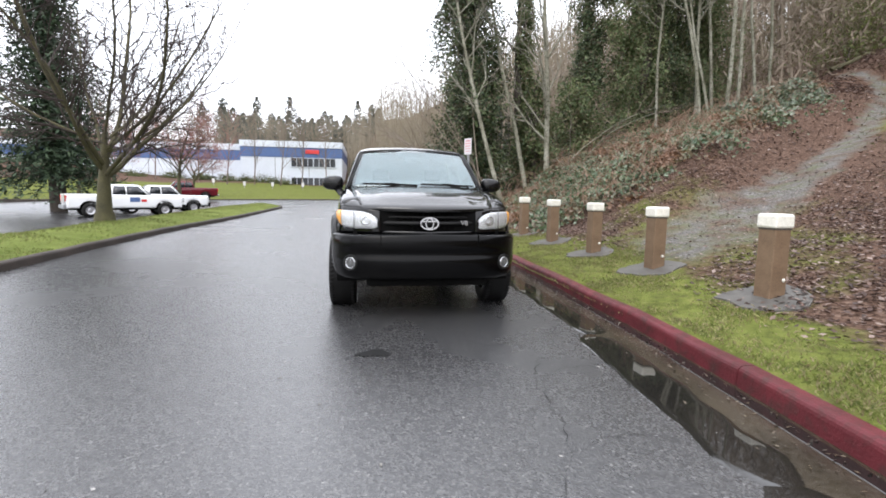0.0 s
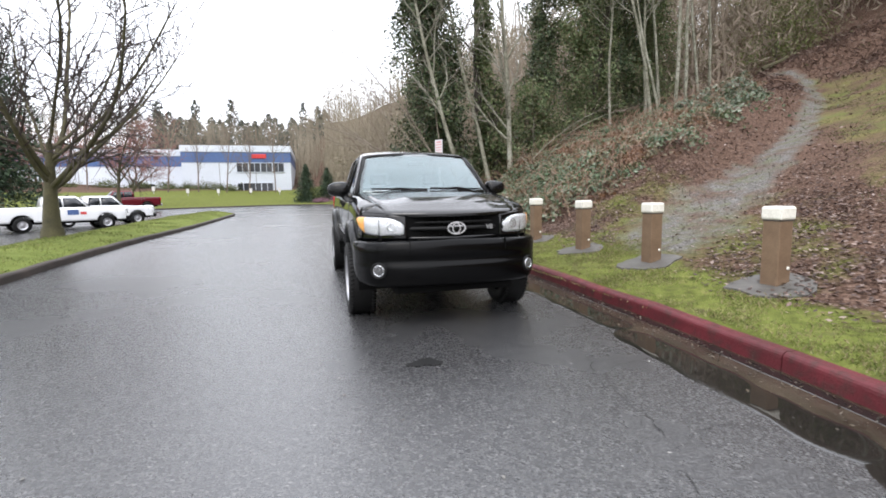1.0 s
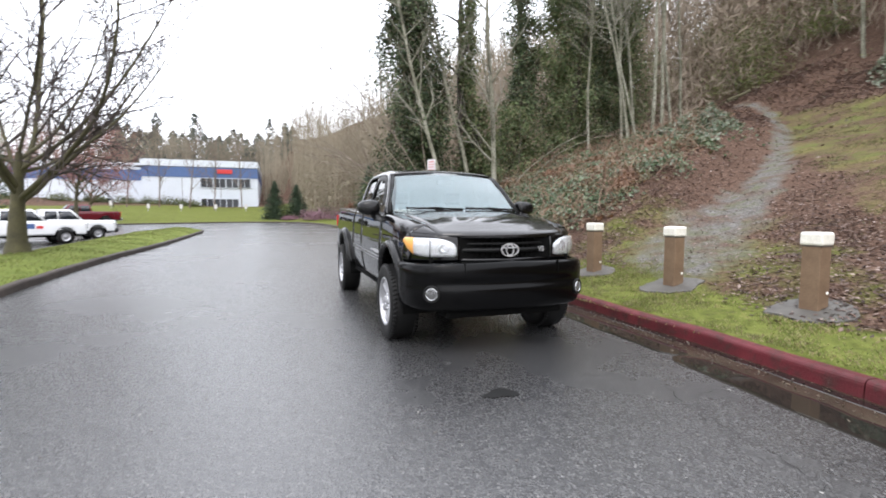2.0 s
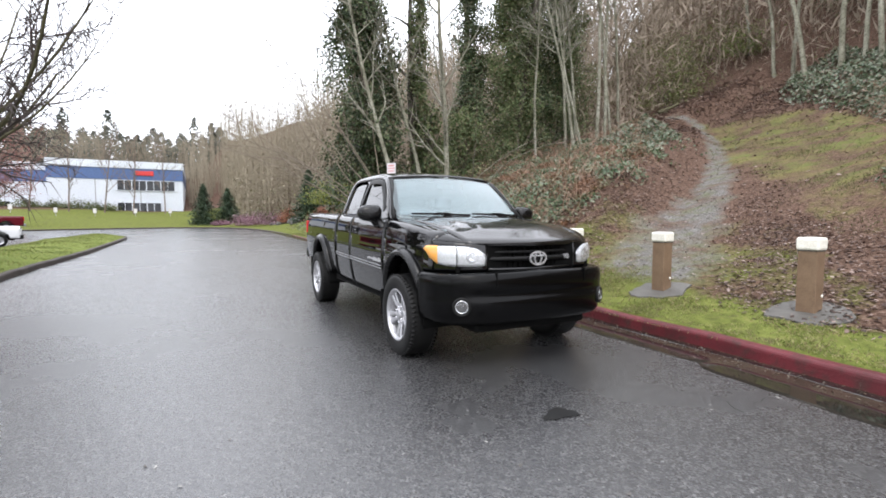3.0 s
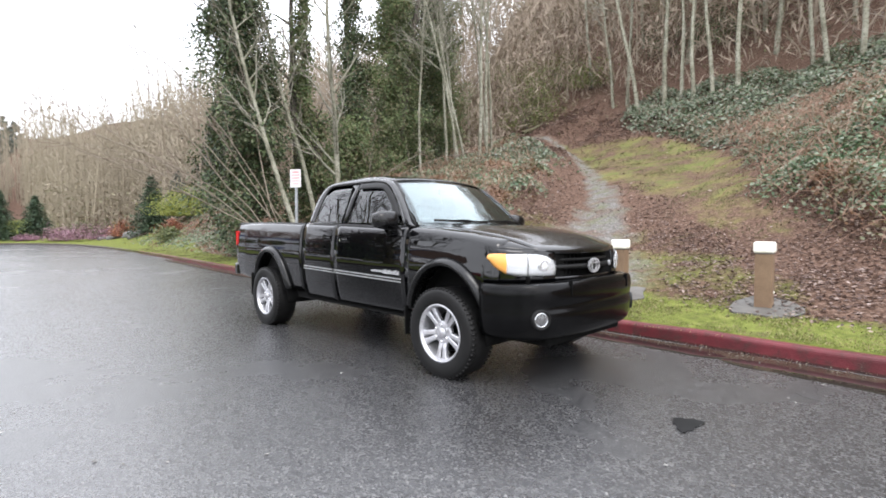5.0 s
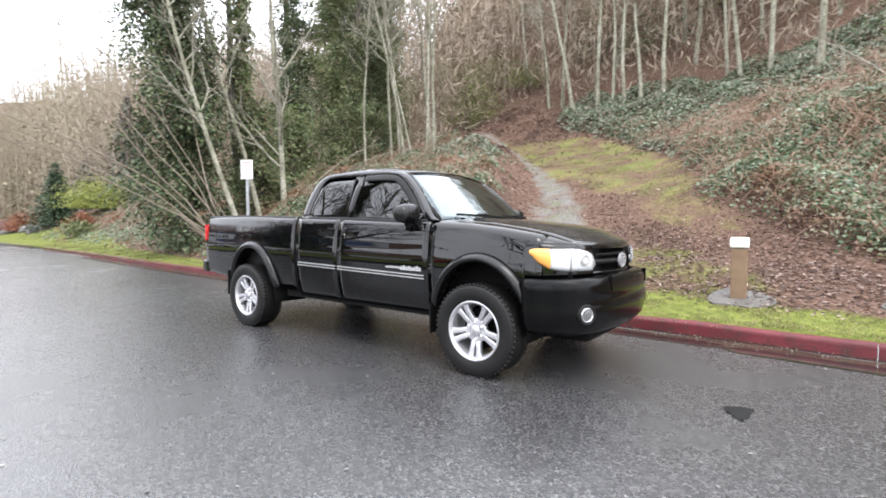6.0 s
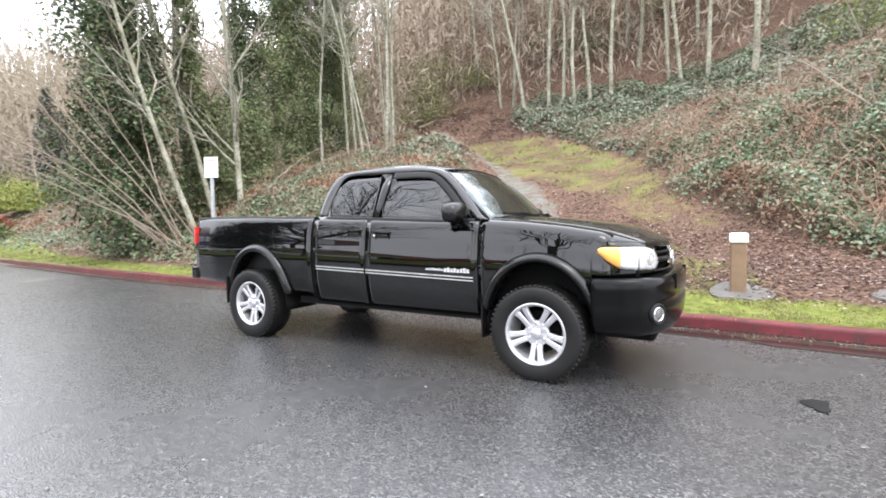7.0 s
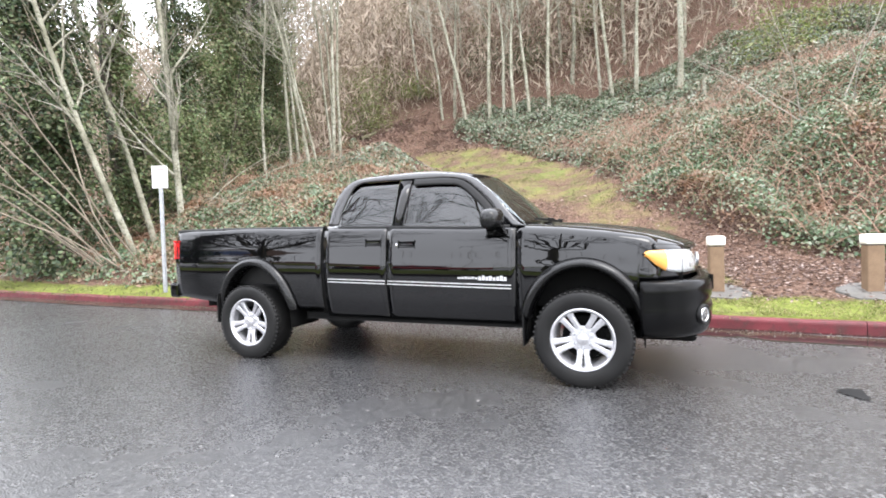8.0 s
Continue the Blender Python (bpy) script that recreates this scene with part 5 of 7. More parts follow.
RIDGE = [(27.7, 12.7, -0.10), (28.2, 12.0, -0.05), (26.5, 10.4, -0.14), (26.2, 8.8, -0.03), (26.2, 7.8, 0.02), (26.2, 6.1, -0.04), (26.1, 4.9, 0.02), (29.7, 3.9, -0.03), (28.0, 1.9, -0.06),
         (26.8, 1.1, -0.05), (26.5, -0.2, 0.0), (22.0, -2.2, 0.01), (29.7, 15.3, -0.12), (25.8, 7.0, -0.02), (32.1, 5.0, 0.02), (31.0, 9.2, 0.03), (33.0, 13.0, -0.05), (30.5, 0.5, 0.0), (29.5, -3.0, 0.03), (31.0, -6.0, 0.0)]
for i, (x, y, lean) in enumerate(RIDGE):
    birch(on_bank(x, y), 12 + (i * 37 % 5), 0.115 + 0.012 * (i % 4), (-0.5 * lean, -lean, 0), 100 + i, "slender pale alder trunk with bare grey twigs on the hill")
GROUP = [(13.2, 13.1, -0.10, 0.14, 0.085), (13.35, 12.85, -0.09, 0.12, 0.06), (13.5, 12.3, -0.02, 0.01, 0.085), (13.9, 12.1, 0.0, -0.02, 0.075), (14.5, 15.4, -0.03, 0.03, 0.09), (15.6, 15.8, 0.0, 0.02, 0.09),
         (16.8, 14.6, -0.02, 0.04, 0.075), (18.3, 15.5, 0.02, 0.0, 0.08), (12.3, 15.0, -0.06, 0.05, 0.07)]
for i, (x, y, lx, ly, r) in enumerate(GROUP):
    birch(on_bank(x, y), 11 + i % 4, r, (lx, ly, 0), 140 + i, "clustered pale alder stem with fine bare branches")
birch(on_bank(6.55, 13.3), 14, 0.115, (-0.02, 0.05, 0), 171, "tall pale alder with arching bare side branches", 0.12)
birch(on_bank(4.7, 12.7), 13, 0.098, (-0.22, 0.20, 0), 172, "leaning pale alder trunk near the sign post", 0.3)
birch(on_bank(5.9, 13.6), 12, 0.10, (-0.15, 0.22, 0), 173, "dark slim trunk leaning among ivy", 0.4)


def arching_shrub(at, ways, seed, label, bark=M_GREYTWIG):
    """Long bare limbs that spring from one foot and arch over."""
    ob = empty("bare_shrub", at, label, "shrub")
    w = Wood(seed)
    rng = w.rng
    for dx, dy, dz, length, sag, r in ways:
        n = 10
        way = unit(np.array([dx, dy, dz], float))
        pts = [np.array([rng.uniform(-0.45, 0.45), rng.uniform(-0.4, 0.6), -0.3])]
        for k in range(n):
            way = unit(way + np.array([0, 0, -sag]) + rng.normal(size=3) * 0.075)
            pts.append(pts[-1] + way * length / n)
        w.add(pts, 0.55 * r * np.linspace(1, 0.2, n + 1), 5, True)
        for k in range(7):
            q = rng.uniform(0.35, 0.98) * n
            i = min(int(q), n - 1)
            at2 = pts[i] + (pts[i + 1] - pts[i]) * (q - i)
            side = unit(np.cross(pts[i + 1] - pts[i], rng.normal(size=3)))
            d = unit(unit(pts[i + 1] - pts[i]) * 0.8 + side * 0.6 + np.array([0, 0, 0.15]))
            w.grow(at2, d, length * rng.uniform(0.12, 0.26), r * 0.28, 2, [None, None, (4, 0.5, 38, 0.14, 0.05, 4, 3, 0.2), (3, 0.5, 38, 0.16, 0.03, 3, 3, 0.2)])
    w.link(ob, bark, M_TWIG, "stem", "crown")
    return ob


arching_shrub(on_bank(4.35, 12.4), [(-0.7, 0.7, 1.2, 10.0, 0.012, 0.05), (-0.75, 0.6, 1.0, 10.2, 0.014, 0.048), (-0.55, 0.7, 1.4, 10.2, 0.006, 0.052), (-0.75, 0.85, 1.05, 10.4, 0.012, 0.048),
                                   (-0.35, 0.4, 1.5, 8.0, 0.0, 0.045), (-0.6, 0.4, 1.35, 9.6, 0.014, 0.05), (-0.6, 0.95, 1.2, 10.4, 0.014, 0.048), (-0.8, 0.75, 0.85, 9.6, 0.0, 0.044),
                                   (-0.85, 0.65, 0.95, 10.6, 0.008, 0.046), (-0.65, 1.0, 0.9, 10.0, 0.004, 0.046), (-0.5, 0.55, 1.1, 10.8, 0.012, 0.05)], 181,
              "fan of long bare brown branches leaning over the verge", M_FANTWIG)
arching_shrub(on_bank(7.2, 12.7), [(0.75, -0.35, 1.3, 5.0, 0.13, 0.05), (0.6, -0.55, 0.95, 4.6, 0.13, 0.045), (0.9, 0.0, 0.7, 4.2, 0.11, 0.04), (0.5, -0.2, 1.3, 5.4, 0.13, 0.05), (0.3, -0.7, 0.9, 3.8, 0.13, 0.04), (-0.4, -0.6, 1.1, 4.4, 0.12, 0.04), (0.9, -0.3, 0.9, 3.4, 0.14, 0.035), (-0.2, -0.6, 0.9, 3.6, 0.12, 0.035)], 182,
              "arching bare branches drooping toward the bank", M_BIRCH)
arching_shrub(on_bank(8.9, -4.6), [(-0.35, 0.3, 1.0, 4.2, 0.03, 0.03), (0.3, 0.5, 0.9, 4.4, 0.05, 0.03), (-0.6, 0.1, 0.8, 4.0, 0.06, 0.026), (0.1, -0.5, 1.0, 4.6, 0.03, 0.03), (-0.2, 0.7, 0.7, 3.8, 0.06, 0.026)], 183,
              "tangled bare grey shrub among the brambles")
for x, y, h, r, s, leaf, dense in ((4.3, 15.5, 12.5, 1.75, 11, M_IVY, 1.35), (10.0, 17.5, 14.0, 0.9, 12, M_IVY, 1.1), (12.3, 17.2, 13.5, 1.6, 13, M_PALEIVY, 1.0), (14.8, 18.8, 13.0, 1.75, 14, M_IVY, 1.0), (6.3, 15.6, 10.0, 0.42, 15, M_PALEIVY, 1.3),
                                   (16.9, 18.6, 13.0, 1.6, 16, M_PALEIVY, 0.95), (6.6, 15.0, 4.2, 0.8, 17, M_PALEIVY, 1.0), (8.6, 15.6, 3.4, 1.3, 18, M_PALEIVY, 1.0)):
    ivy_tree(on_bank(x, y, -0.1), h, r, s, ("tall trunk wrapped in dense dark green ivy" if leaf is M_IVY else "tall trunk clad in pale green ivy") if h > 6 else "short stump smothered in green ivy", leaf, dense, (-0.7, 0.7) if y == 15.5 else (0.0, 0.0))


# ---- ground cover on the bank ----
def scatter(rng, n, x0, x1, y0, y1, weight):
    x, y = rng.uniform(x0, x1, n), rng.uniform(y0, y1, n)
    keep = rng.uniform(0, 1, n) < weight(x, y)
    return x[keep], y[keep]


def bank_points(x, y):
    return bank_z(x, y, kerb_distance(x, y))


def brambles(name, seed, n, x0, x1, y0, y1, size, tall, label, material, weight=None):
    rng = np.random.default_rng(seed)
    weight = weight or thicket_amount
    x, y = scatter(rng, n, x0, x1, y0, y1, lambda a, b: weight(a, b) * (0.62 + 0.38 * wave(a, b, 2.3, 8)))
    h = tall * weight(x, y) * (0.55 + 0.45 * wave(x, y, 1.9, 4)) * rng.uniform(0.15, 1.0, len(x)) ** 0.5
    P = np.stack([x, y, bank_points(x, y) + h + 0.02], 1)
    V = leaves(rng, P, rng.uniform(0.6, 1.3, len(P)) * size, np.array([-0.35, -0.15, 0.8]), 0.65, 0.68)
    return tagged(link(name, quads(name, V, material)), label, "undergrowth", kind="stuff")


brambles("bramble_thicket", 31, 260000, 4.2, 15, -9, 4.5, 0.039, 0.95, "dense green bramble thicket with brown stems on the bank", M_BRAMBLE)
brambles("bramble_thicket_upper", 32, 215000, 11.5, 28, -14, 12, 0.072, 0.9, "dense dark green bramble cover up the hill", M_HILLBRAMBLE)
brambles("bramble_thicket_lower", 33, 200000, 2.6, 21, 3.6, 18, 0.052, 0.62, "low green brambles and ferns under the trees", M_BRAMBLE)
ivy_floor = lambda x, y: step01(0.9, 2.2, kerb_distance(x, y)) * step01(6.5, 8.5, y) * step01(40, 30, y) * step01(16, 10, x)
brambles("ground_ivy", 34, 90000, 2.5, 16, 6.5, 40, 0.055, 0.22, "carpet of dark green ivy beside the road", M_BRAMBLE, ivy_floor)


def canes(seed, n, x0, x1, y0, y1, label):
    rng = np.random.default_rng(seed)
    w = Wood(seed)
    x, y = scatter(rng, n, x0, x1, y0, y1, thicket_amount)
    for a, b, z in zip(x, y, bank_points(x, y)):
        L, t = rng.uniform(0.5, 1.6), rng.uniform(0, 2 * np.pi)
        k = np.linspace(0, 1, 6)
        up = rng.uniform(0.35, 1.0)
        pts = np.stack([a + np.cos(t) * L * k, b + np.sin(t) * L * k, z + up * np.sin(np.pi * (0.12 + 0.83 * k))], 1) + rng.normal(size=(6, 3)) * 0.03
        w.add(pts, np.linspace(0.007, 0.003, 6), 3, False)
    v, f = w.arrays(False)
    return tagged(link("bramble_canes", quads("bramble_canes", v[f], M_CANE)), label, "undergrowth", kind="stuff")


canes(41, 3600, 4.2, 20, -9, 6, "arching reddish brown bramble stems")
canes(42, 900, 3, 17, 5, 17, "thin brown bramble stems under the trees")


def litter():
    rng = np.random.default_rng(51)

    def w(x, y):
        d = kerb_distance(x, y)
        verge = np.interp(y, [-6, -1, 1, 6, 12], [0.9, 1.1, 1.6, 1.3, 0.9])
        near = step01(verge - 0.5, verge + 0.4, d)
        track = step01(0.55, 1.2, path_distance(x, y) / (1.1 * np.interp(x, *PATH_WIDTH)))
        open_grass = clearing(x, y)
        return near * (0.12 + 0.88 * track) * (1 - 0.93 * open_grass) * (0.7 + 0.3 * wave(x, y, 2.9, 9))

    x, y = scatter(rng, 105000, 2.4, 10, -7, 9, lambda a, b: w(a, b) * step01(10, 6, a))
    x2, y2 = scatter(rng, 45000, 8, 27, -3, 18, w)
    x3, y3 = scatter(rng, 18000, 16, 28, 3, 16, lambda a, b: w(a, b) * step01(16, 18, a))
    x, y = np.r_[x, x2, x3], np.r_[y, y2, y3]
    P = np.stack([x, y, bank_points(x, y) + rng.uniform(0.006, 0.035, len(x))], 1)
    V = leaves(rng, P, rng.uniform(0.014, 0.036, len(P)) * np.where(x > 9, np.where(x > 16, 2.2, 1.5), 1.0), np.array([0, 0, 1.0]), 0.24, 0.62)
    tagged(link("leaf_litter", quads("leaf_litter", V, M_LITTER)), "scattered wet brown dead leaves on the slope", "leaves", kind="stuff")


litter()


def grass_blades(name, seed, n, x0, x1, y0, y1, weight, height, label, z_of, material=M_BLADE, width=0.005):
    rng = np.random.default_rng(seed)
    x, y = scatter(rng, n, x0, x1, y0, y1, weight)
    z = z_of(x, y)
    a = rng.uniform(0, 2 * np.pi, len(x))
    h = height * rng.uniform(0.4, 1.25, len(x)) * (0.75 + 0.5 * wave(x, y, 3.1, 7))
    h = np.maximum(h, height * 0.25)
    lean = rng.normal(size=(len(x), 2)) * 0.6
    base = np.stack([x, y, z - 0.005], 1)
    side = np.stack([np.cos(a), np.sin(a), np.zeros_like(a)], 1) * width
    tip = base + np.stack([lean[:, 0] * h, lean[:, 1] * h, h], 1)
    mid = base + np.stack([lean[:, 0] * h * 0.35, lean[:, 1] * h * 0.35, h * 0.6], 1)
    V = np.stack([base - side, base + side, mid + side * 0.7, tip], 1)
    return tagged(link(name, quads(name, V, material)), label, "grass", kind="stuff")


def verge_weight(x, y):
    d = kerb_distance(x, y)
    e = np.interp(y, [-6, -1, 1, 6, 12, 20, 30], [0.9, 1.1, 1.7, 1.3, 0.8, 1.2, 3])
    return step01(0.13, 0.2, d) * step01(e + 0.4, e - 0.4, d + 0.35 * wave(x, y, 2.7, 11)) * np.clip(0.5 + 0.5 * wave(x, y, 3.7, 12) + 0.4 * wave(x, y, 9.1, 5), 0.05, 1)


def clearing_weight(x, y):
    return clearing(x, y) * np.clip(0.45 + 0.5 * wave(x, y, 1.9, 13) + 0.4 * wave(x, y, 5.3, 2), 0.05, 1)


grass_blades("verge_grass", 61, 200000, 1.7, 4.2, -6.5, 6, verge_weight, 0.032, "short mossy green grass along the red kerb", bank_points)
grass_blades("verge_grass_far", 62, 26000, 1.7, 4.5, 6, 30, verge_weight, 0.05, "short green grass strip along the kerb", bank_points, M_DRYBLADE, 0.009)
grass_blades("clearing_grass", 63, 170000, 5.5, 22.3, -2, 13, clearing_weight, 0.04, "short dry yellow green grass in the clearing", bank_points, M_DRYBLADE, 0.007)


def island_z(x, y):
    line = smooth_line(ISLAND, 0.5)
    tip = int(np.argmax(line[:, 1]))
    a, b = line[:tip + 1], line[tip:][::-1]
    left, right = np.interp(y, b[:, 1], b[:, 0]) + 0.1, np.interp(y, a[:, 1], a[:, 0]) - 0.1
    u = np.clip((x - left) / (right - left), 0, 1)
    return road_z(y) + KERB_TOP - 0.01 + 0.16 * np.sin(np.pi * u) + 0.03 * wave(x, y, 1.1, 3)


def island_weight(x, y):
    line = smooth_line(ISLAND, 0.5)
    tip = int(np.argmax(line[:, 1]))
    a, b = line[:tip + 1], line[tip:][::-1]
    return ((x > np.interp(y, b[:, 1], b[:, 0]) + 0.12) & (x < np.interp(y, a[:, 1], a[:, 0]) - 0.14)) * 1.0


grass_blades("island_grass", 64, 42000, -9.8, -5.6, 0, 29, island_weight, 0.045, "mown green grass on the island", island_z, M_MOWN, 0.009)


# ---- trees on the island and beyond ----
def spreading_tree(at, height, r, seed, label, twig, spec=SPREAD):
    ob = empty("bare_tree", at, label, "tree", "bare street trees")
    w = Wood(seed, 0.0115, 0.98)
    w.grow((0, 0, -0.2), (0.03, 0.02, 1), height * 0.27, r, 0, spec)
    v, f = tube([(0, 0, -0.15), (0, 0, 0.02), (0.01, 0, 0.25)], [r * 1.3, r * 1.15, r * 1.01], 12)
    link("root_flare", mesh("root_flare", v, f, M_BARK, True), ob)
    w.link(ob, M_BARK, twig)
    return ob


def lawn_top(x, y):
    return (x, y, float(island_z(np.array([x]), np.array([y]))[0]))


spreading_tree(lawn_top(-7.75, 9.5), 9.6, 0.235, 203, "bare spreading street tree with a mossy trunk on the lawn", M_DARKTWIG)
spreading_tree(lawn_top(-8.7, 1.6), 10.5, 0.24, 208, "bare spreading street tree with a mossy trunk on the lawn", M_DARKTWIG, SPREAD_LIGHT)
# the next two stand out of view, added for reflections in the truck
spreading_tree(lawn_top(-8.0, -4.4), 9.0, 0.26, 206, "bare spreading street tree with a mossy trunk on the lawn", M_DARKTWIG, SPREAD_LIGHT)
spreading_tree(lawn_top(-7.8, -11.2), 9.5, 0.26, 207, "bare spreading street tree with a mossy trunk on the lawn", M_DARKTWIG, SPREAD_LIGHT)
for x, y, h, s in ((-14.7, 35.0, 10.0, 211), (-20.0, 36.5, 9.0, 212), (-17.5, 46.5, 9.0, 213), (-25.0, 41.0, 9.0, 214)):
    ob = empty("budding_tree", (x, y, float(road_z(y))), "small street tree with reddish budding twigs", "tree", "red-budded trees")
    w = Wood(s, 0.017)
    w.grow((0, 0, -0.2), (0.02, 0.03, 1), h * 0.34, 0.2, 0, [(9, 1.75, 40, 0.05, 0.02, 4, 8, 0.6), (8, 0.5, 38, 0.1, 0.06, 6, 5, 0.25), (6, 0.5, 40, 0.15, 0.05, 4, 3, 0.25), (4, 0.5, 40, 0.18, 0.04, 3, 3, 0.25)])
    w.link(ob, M_BARK, M_REDTWIG)
    tips = np.repeat(np.array(w.tips), 6, 0)
    tips = tips[tips[:, 2] > h * 0.3]
    link("blossom", quads("blossom", leaves(w.rng, tips + w.rng.normal(size=tips.shape) * 0.14, w.rng.uniform(0.034, 0.068, len(tips))), M_BUD), ob, "reddish opening buds")
for i, x in enumerate((-33.0, -27.5, -22.5, -18.5, -15.2, -12.0, -9.0, -5.8)):
    y = 62.5 + (i % 3) * 0.8
    ob = empty("sapling", (x, y, ground_at(x, y)), "slim bare young tree before the office wall", "tree", "young trees by the offices")
    w = Wood(230 + i, 0.022, 1.0, 1)
    w.grow((0, 0, -0.2), (0.02, 0.0, 1), 9.0 + i % 3, 0.09, 0, SAPLING)
    w.link(ob, M_TWIG, M_REDTWIG if i < 4 else M_TWIG)
conifer("cedar_tree", (-19.4, 28.3, 0.0), 22, 4.3, 241, "tall dark green cedar with a reddish trunk by the car park", M_FIR, 52, 44, 0.10, 0.5, 0.18)
conifer("small_conifer", on_bank(-1.8, 54.0), 4.2, 2.0, 242, "small dark green conifer in a planted bed", M_FIR, 26, 24, 0.03, 0.3, 0.13)
conifer("small_conifer", on_bank(0.6, 54.0), 3.7, 2.0500000000000003, 243, "small dark green conifer in a planted bed", M_FIR, 24, 24, 0.03, 0.3, 0.13)
conifer("small_conifer", on_bank(6.3, 39.0), 4.2, 2.0500000000000003, 244, "small green conifer above the rocky bed", M_FIR, 26, 24, 0.03, 0.3, 0.13)

M_SPRUCE = leafy("grey_spruce_needles", (0.05, 0.062, 0.05), (0.08, 0.095, 0.078), (0.12, 0.13, 0.11), (0.15, 0.13, 0.11), rough=0.8)
for x, y, h, i in ((11.3, 40.5, 8.5, 1), (13.6, 44.0, 8.0, 2), (10.5, 47.5, 5.5, 3)):
    conifer("spruce_tree", on_bank(x, y), h, 2.6, 245 + i, "grey green spruce behind the planted bed", M_SPRUCE, 34, 24, 0.05, 0.45, 0.15)

M_HEATHER = leafy("purple_heather", (0.14, 0.065, 0.09), (0.22, 0.11, 0.145), (0.30, 0.17, 0.20))
M_RUST = leafy("rust_red_foliage", (0.14, 0.04, 0.02), (0.22, 0.07, 0.03), (0.26, 0.11, 0.04))
M_OLIVE = leafy("olive_green_foliage", (0.05, 0.07, 0.02), (0.09, 0.11, 0.03), (0.14, 0.15, 0.05))
for i, (x, y, sx, sy, sz, m, what) in enumerate((
        (2.3, 50.2, 2.0, 1.2, 1.25, M_HEATHER, "purple heather mound in the planted bed"), (4.2, 47.4, 2.1, 1.3, 1.35, M_HEATHER, "purple heather mound in the planted bed"), (-0.2, 52.2, 0.9, 0.6, 0.45, M_HEATHER, "small purple heather mound"),
        (5.6, 44.5, 1.2, 1.0, 1.3, M_RUST, "dark red shrub in the planted bed"), (7.8, 34.5, 2.7, 1.7, 2.0, M_HEDGE, "bright yellow green clipped shrub"), (5.9, 32.5, 0.9, 0.8, 0.8, M_RUST, "orange red leafy shrub"),
        (5.2, 30.5, 1.0, 0.9, 0.8, M_OLIVE, "olive green shrub on the slope"), (9.3, 33.0, 1.5, 1.2, 1.9, M_OLIVE, "dark olive clipped shrub"), (3.6, 52.0, 1.3, 1.1, 1.6, M_OLIVE, "brown green shrub behind the heather"), (5.2, 48.5, 1.3, 1.1, 1.5, M_OLIVE, "brown green shrub behind the heather"), (24.5, 17.5, 2.0, 2.0, 3.4, M_FRESH, "fresh green spring bush under bare trees"),
        (27.5, 18.5, 2.4, 2.0, 3.6, M_FRESH, "fresh green spring bush under bare trees"), (20.6, -5.8, 2.6, 2.2, 3.4, M_FRESH, "fresh green leafy bush above the brambles"), (24.0, -9.5, 2.6, 2.6, 3.6, M_FRESH, "fresh green leafy bush above the brambles"), (29.5, 15.5, 1.8, 2.0, 2.6, M_FRESH, "fresh green spring bush under bare trees"), (31.0, 19.0, 2.2, 2.2, 3.0, M_FRESH, "fresh green spring bush under bare trees"), (34.0, 3.0, 2.2, 2.2, 3.2, M_FRESH, "fresh green spring bush under bare trees"), (31.5, 6.5, 2.4, 3.0, 3.6, M_IVY, "dark green evergreen bush behind bare trunks"), (32.0, 10.5, 2.6, 3.0, 3.8, M_IVY, "dark green evergreen bush behind bare trunks"))):
    shrub("shrub", on_bank(x, y), (sx, sy, sz), m, 260 + i, what, 0.06 if sz < 2.5 else 0.065, 7500 if m is M_HEDGE else 2600 if sz < 2.5 else 2300)


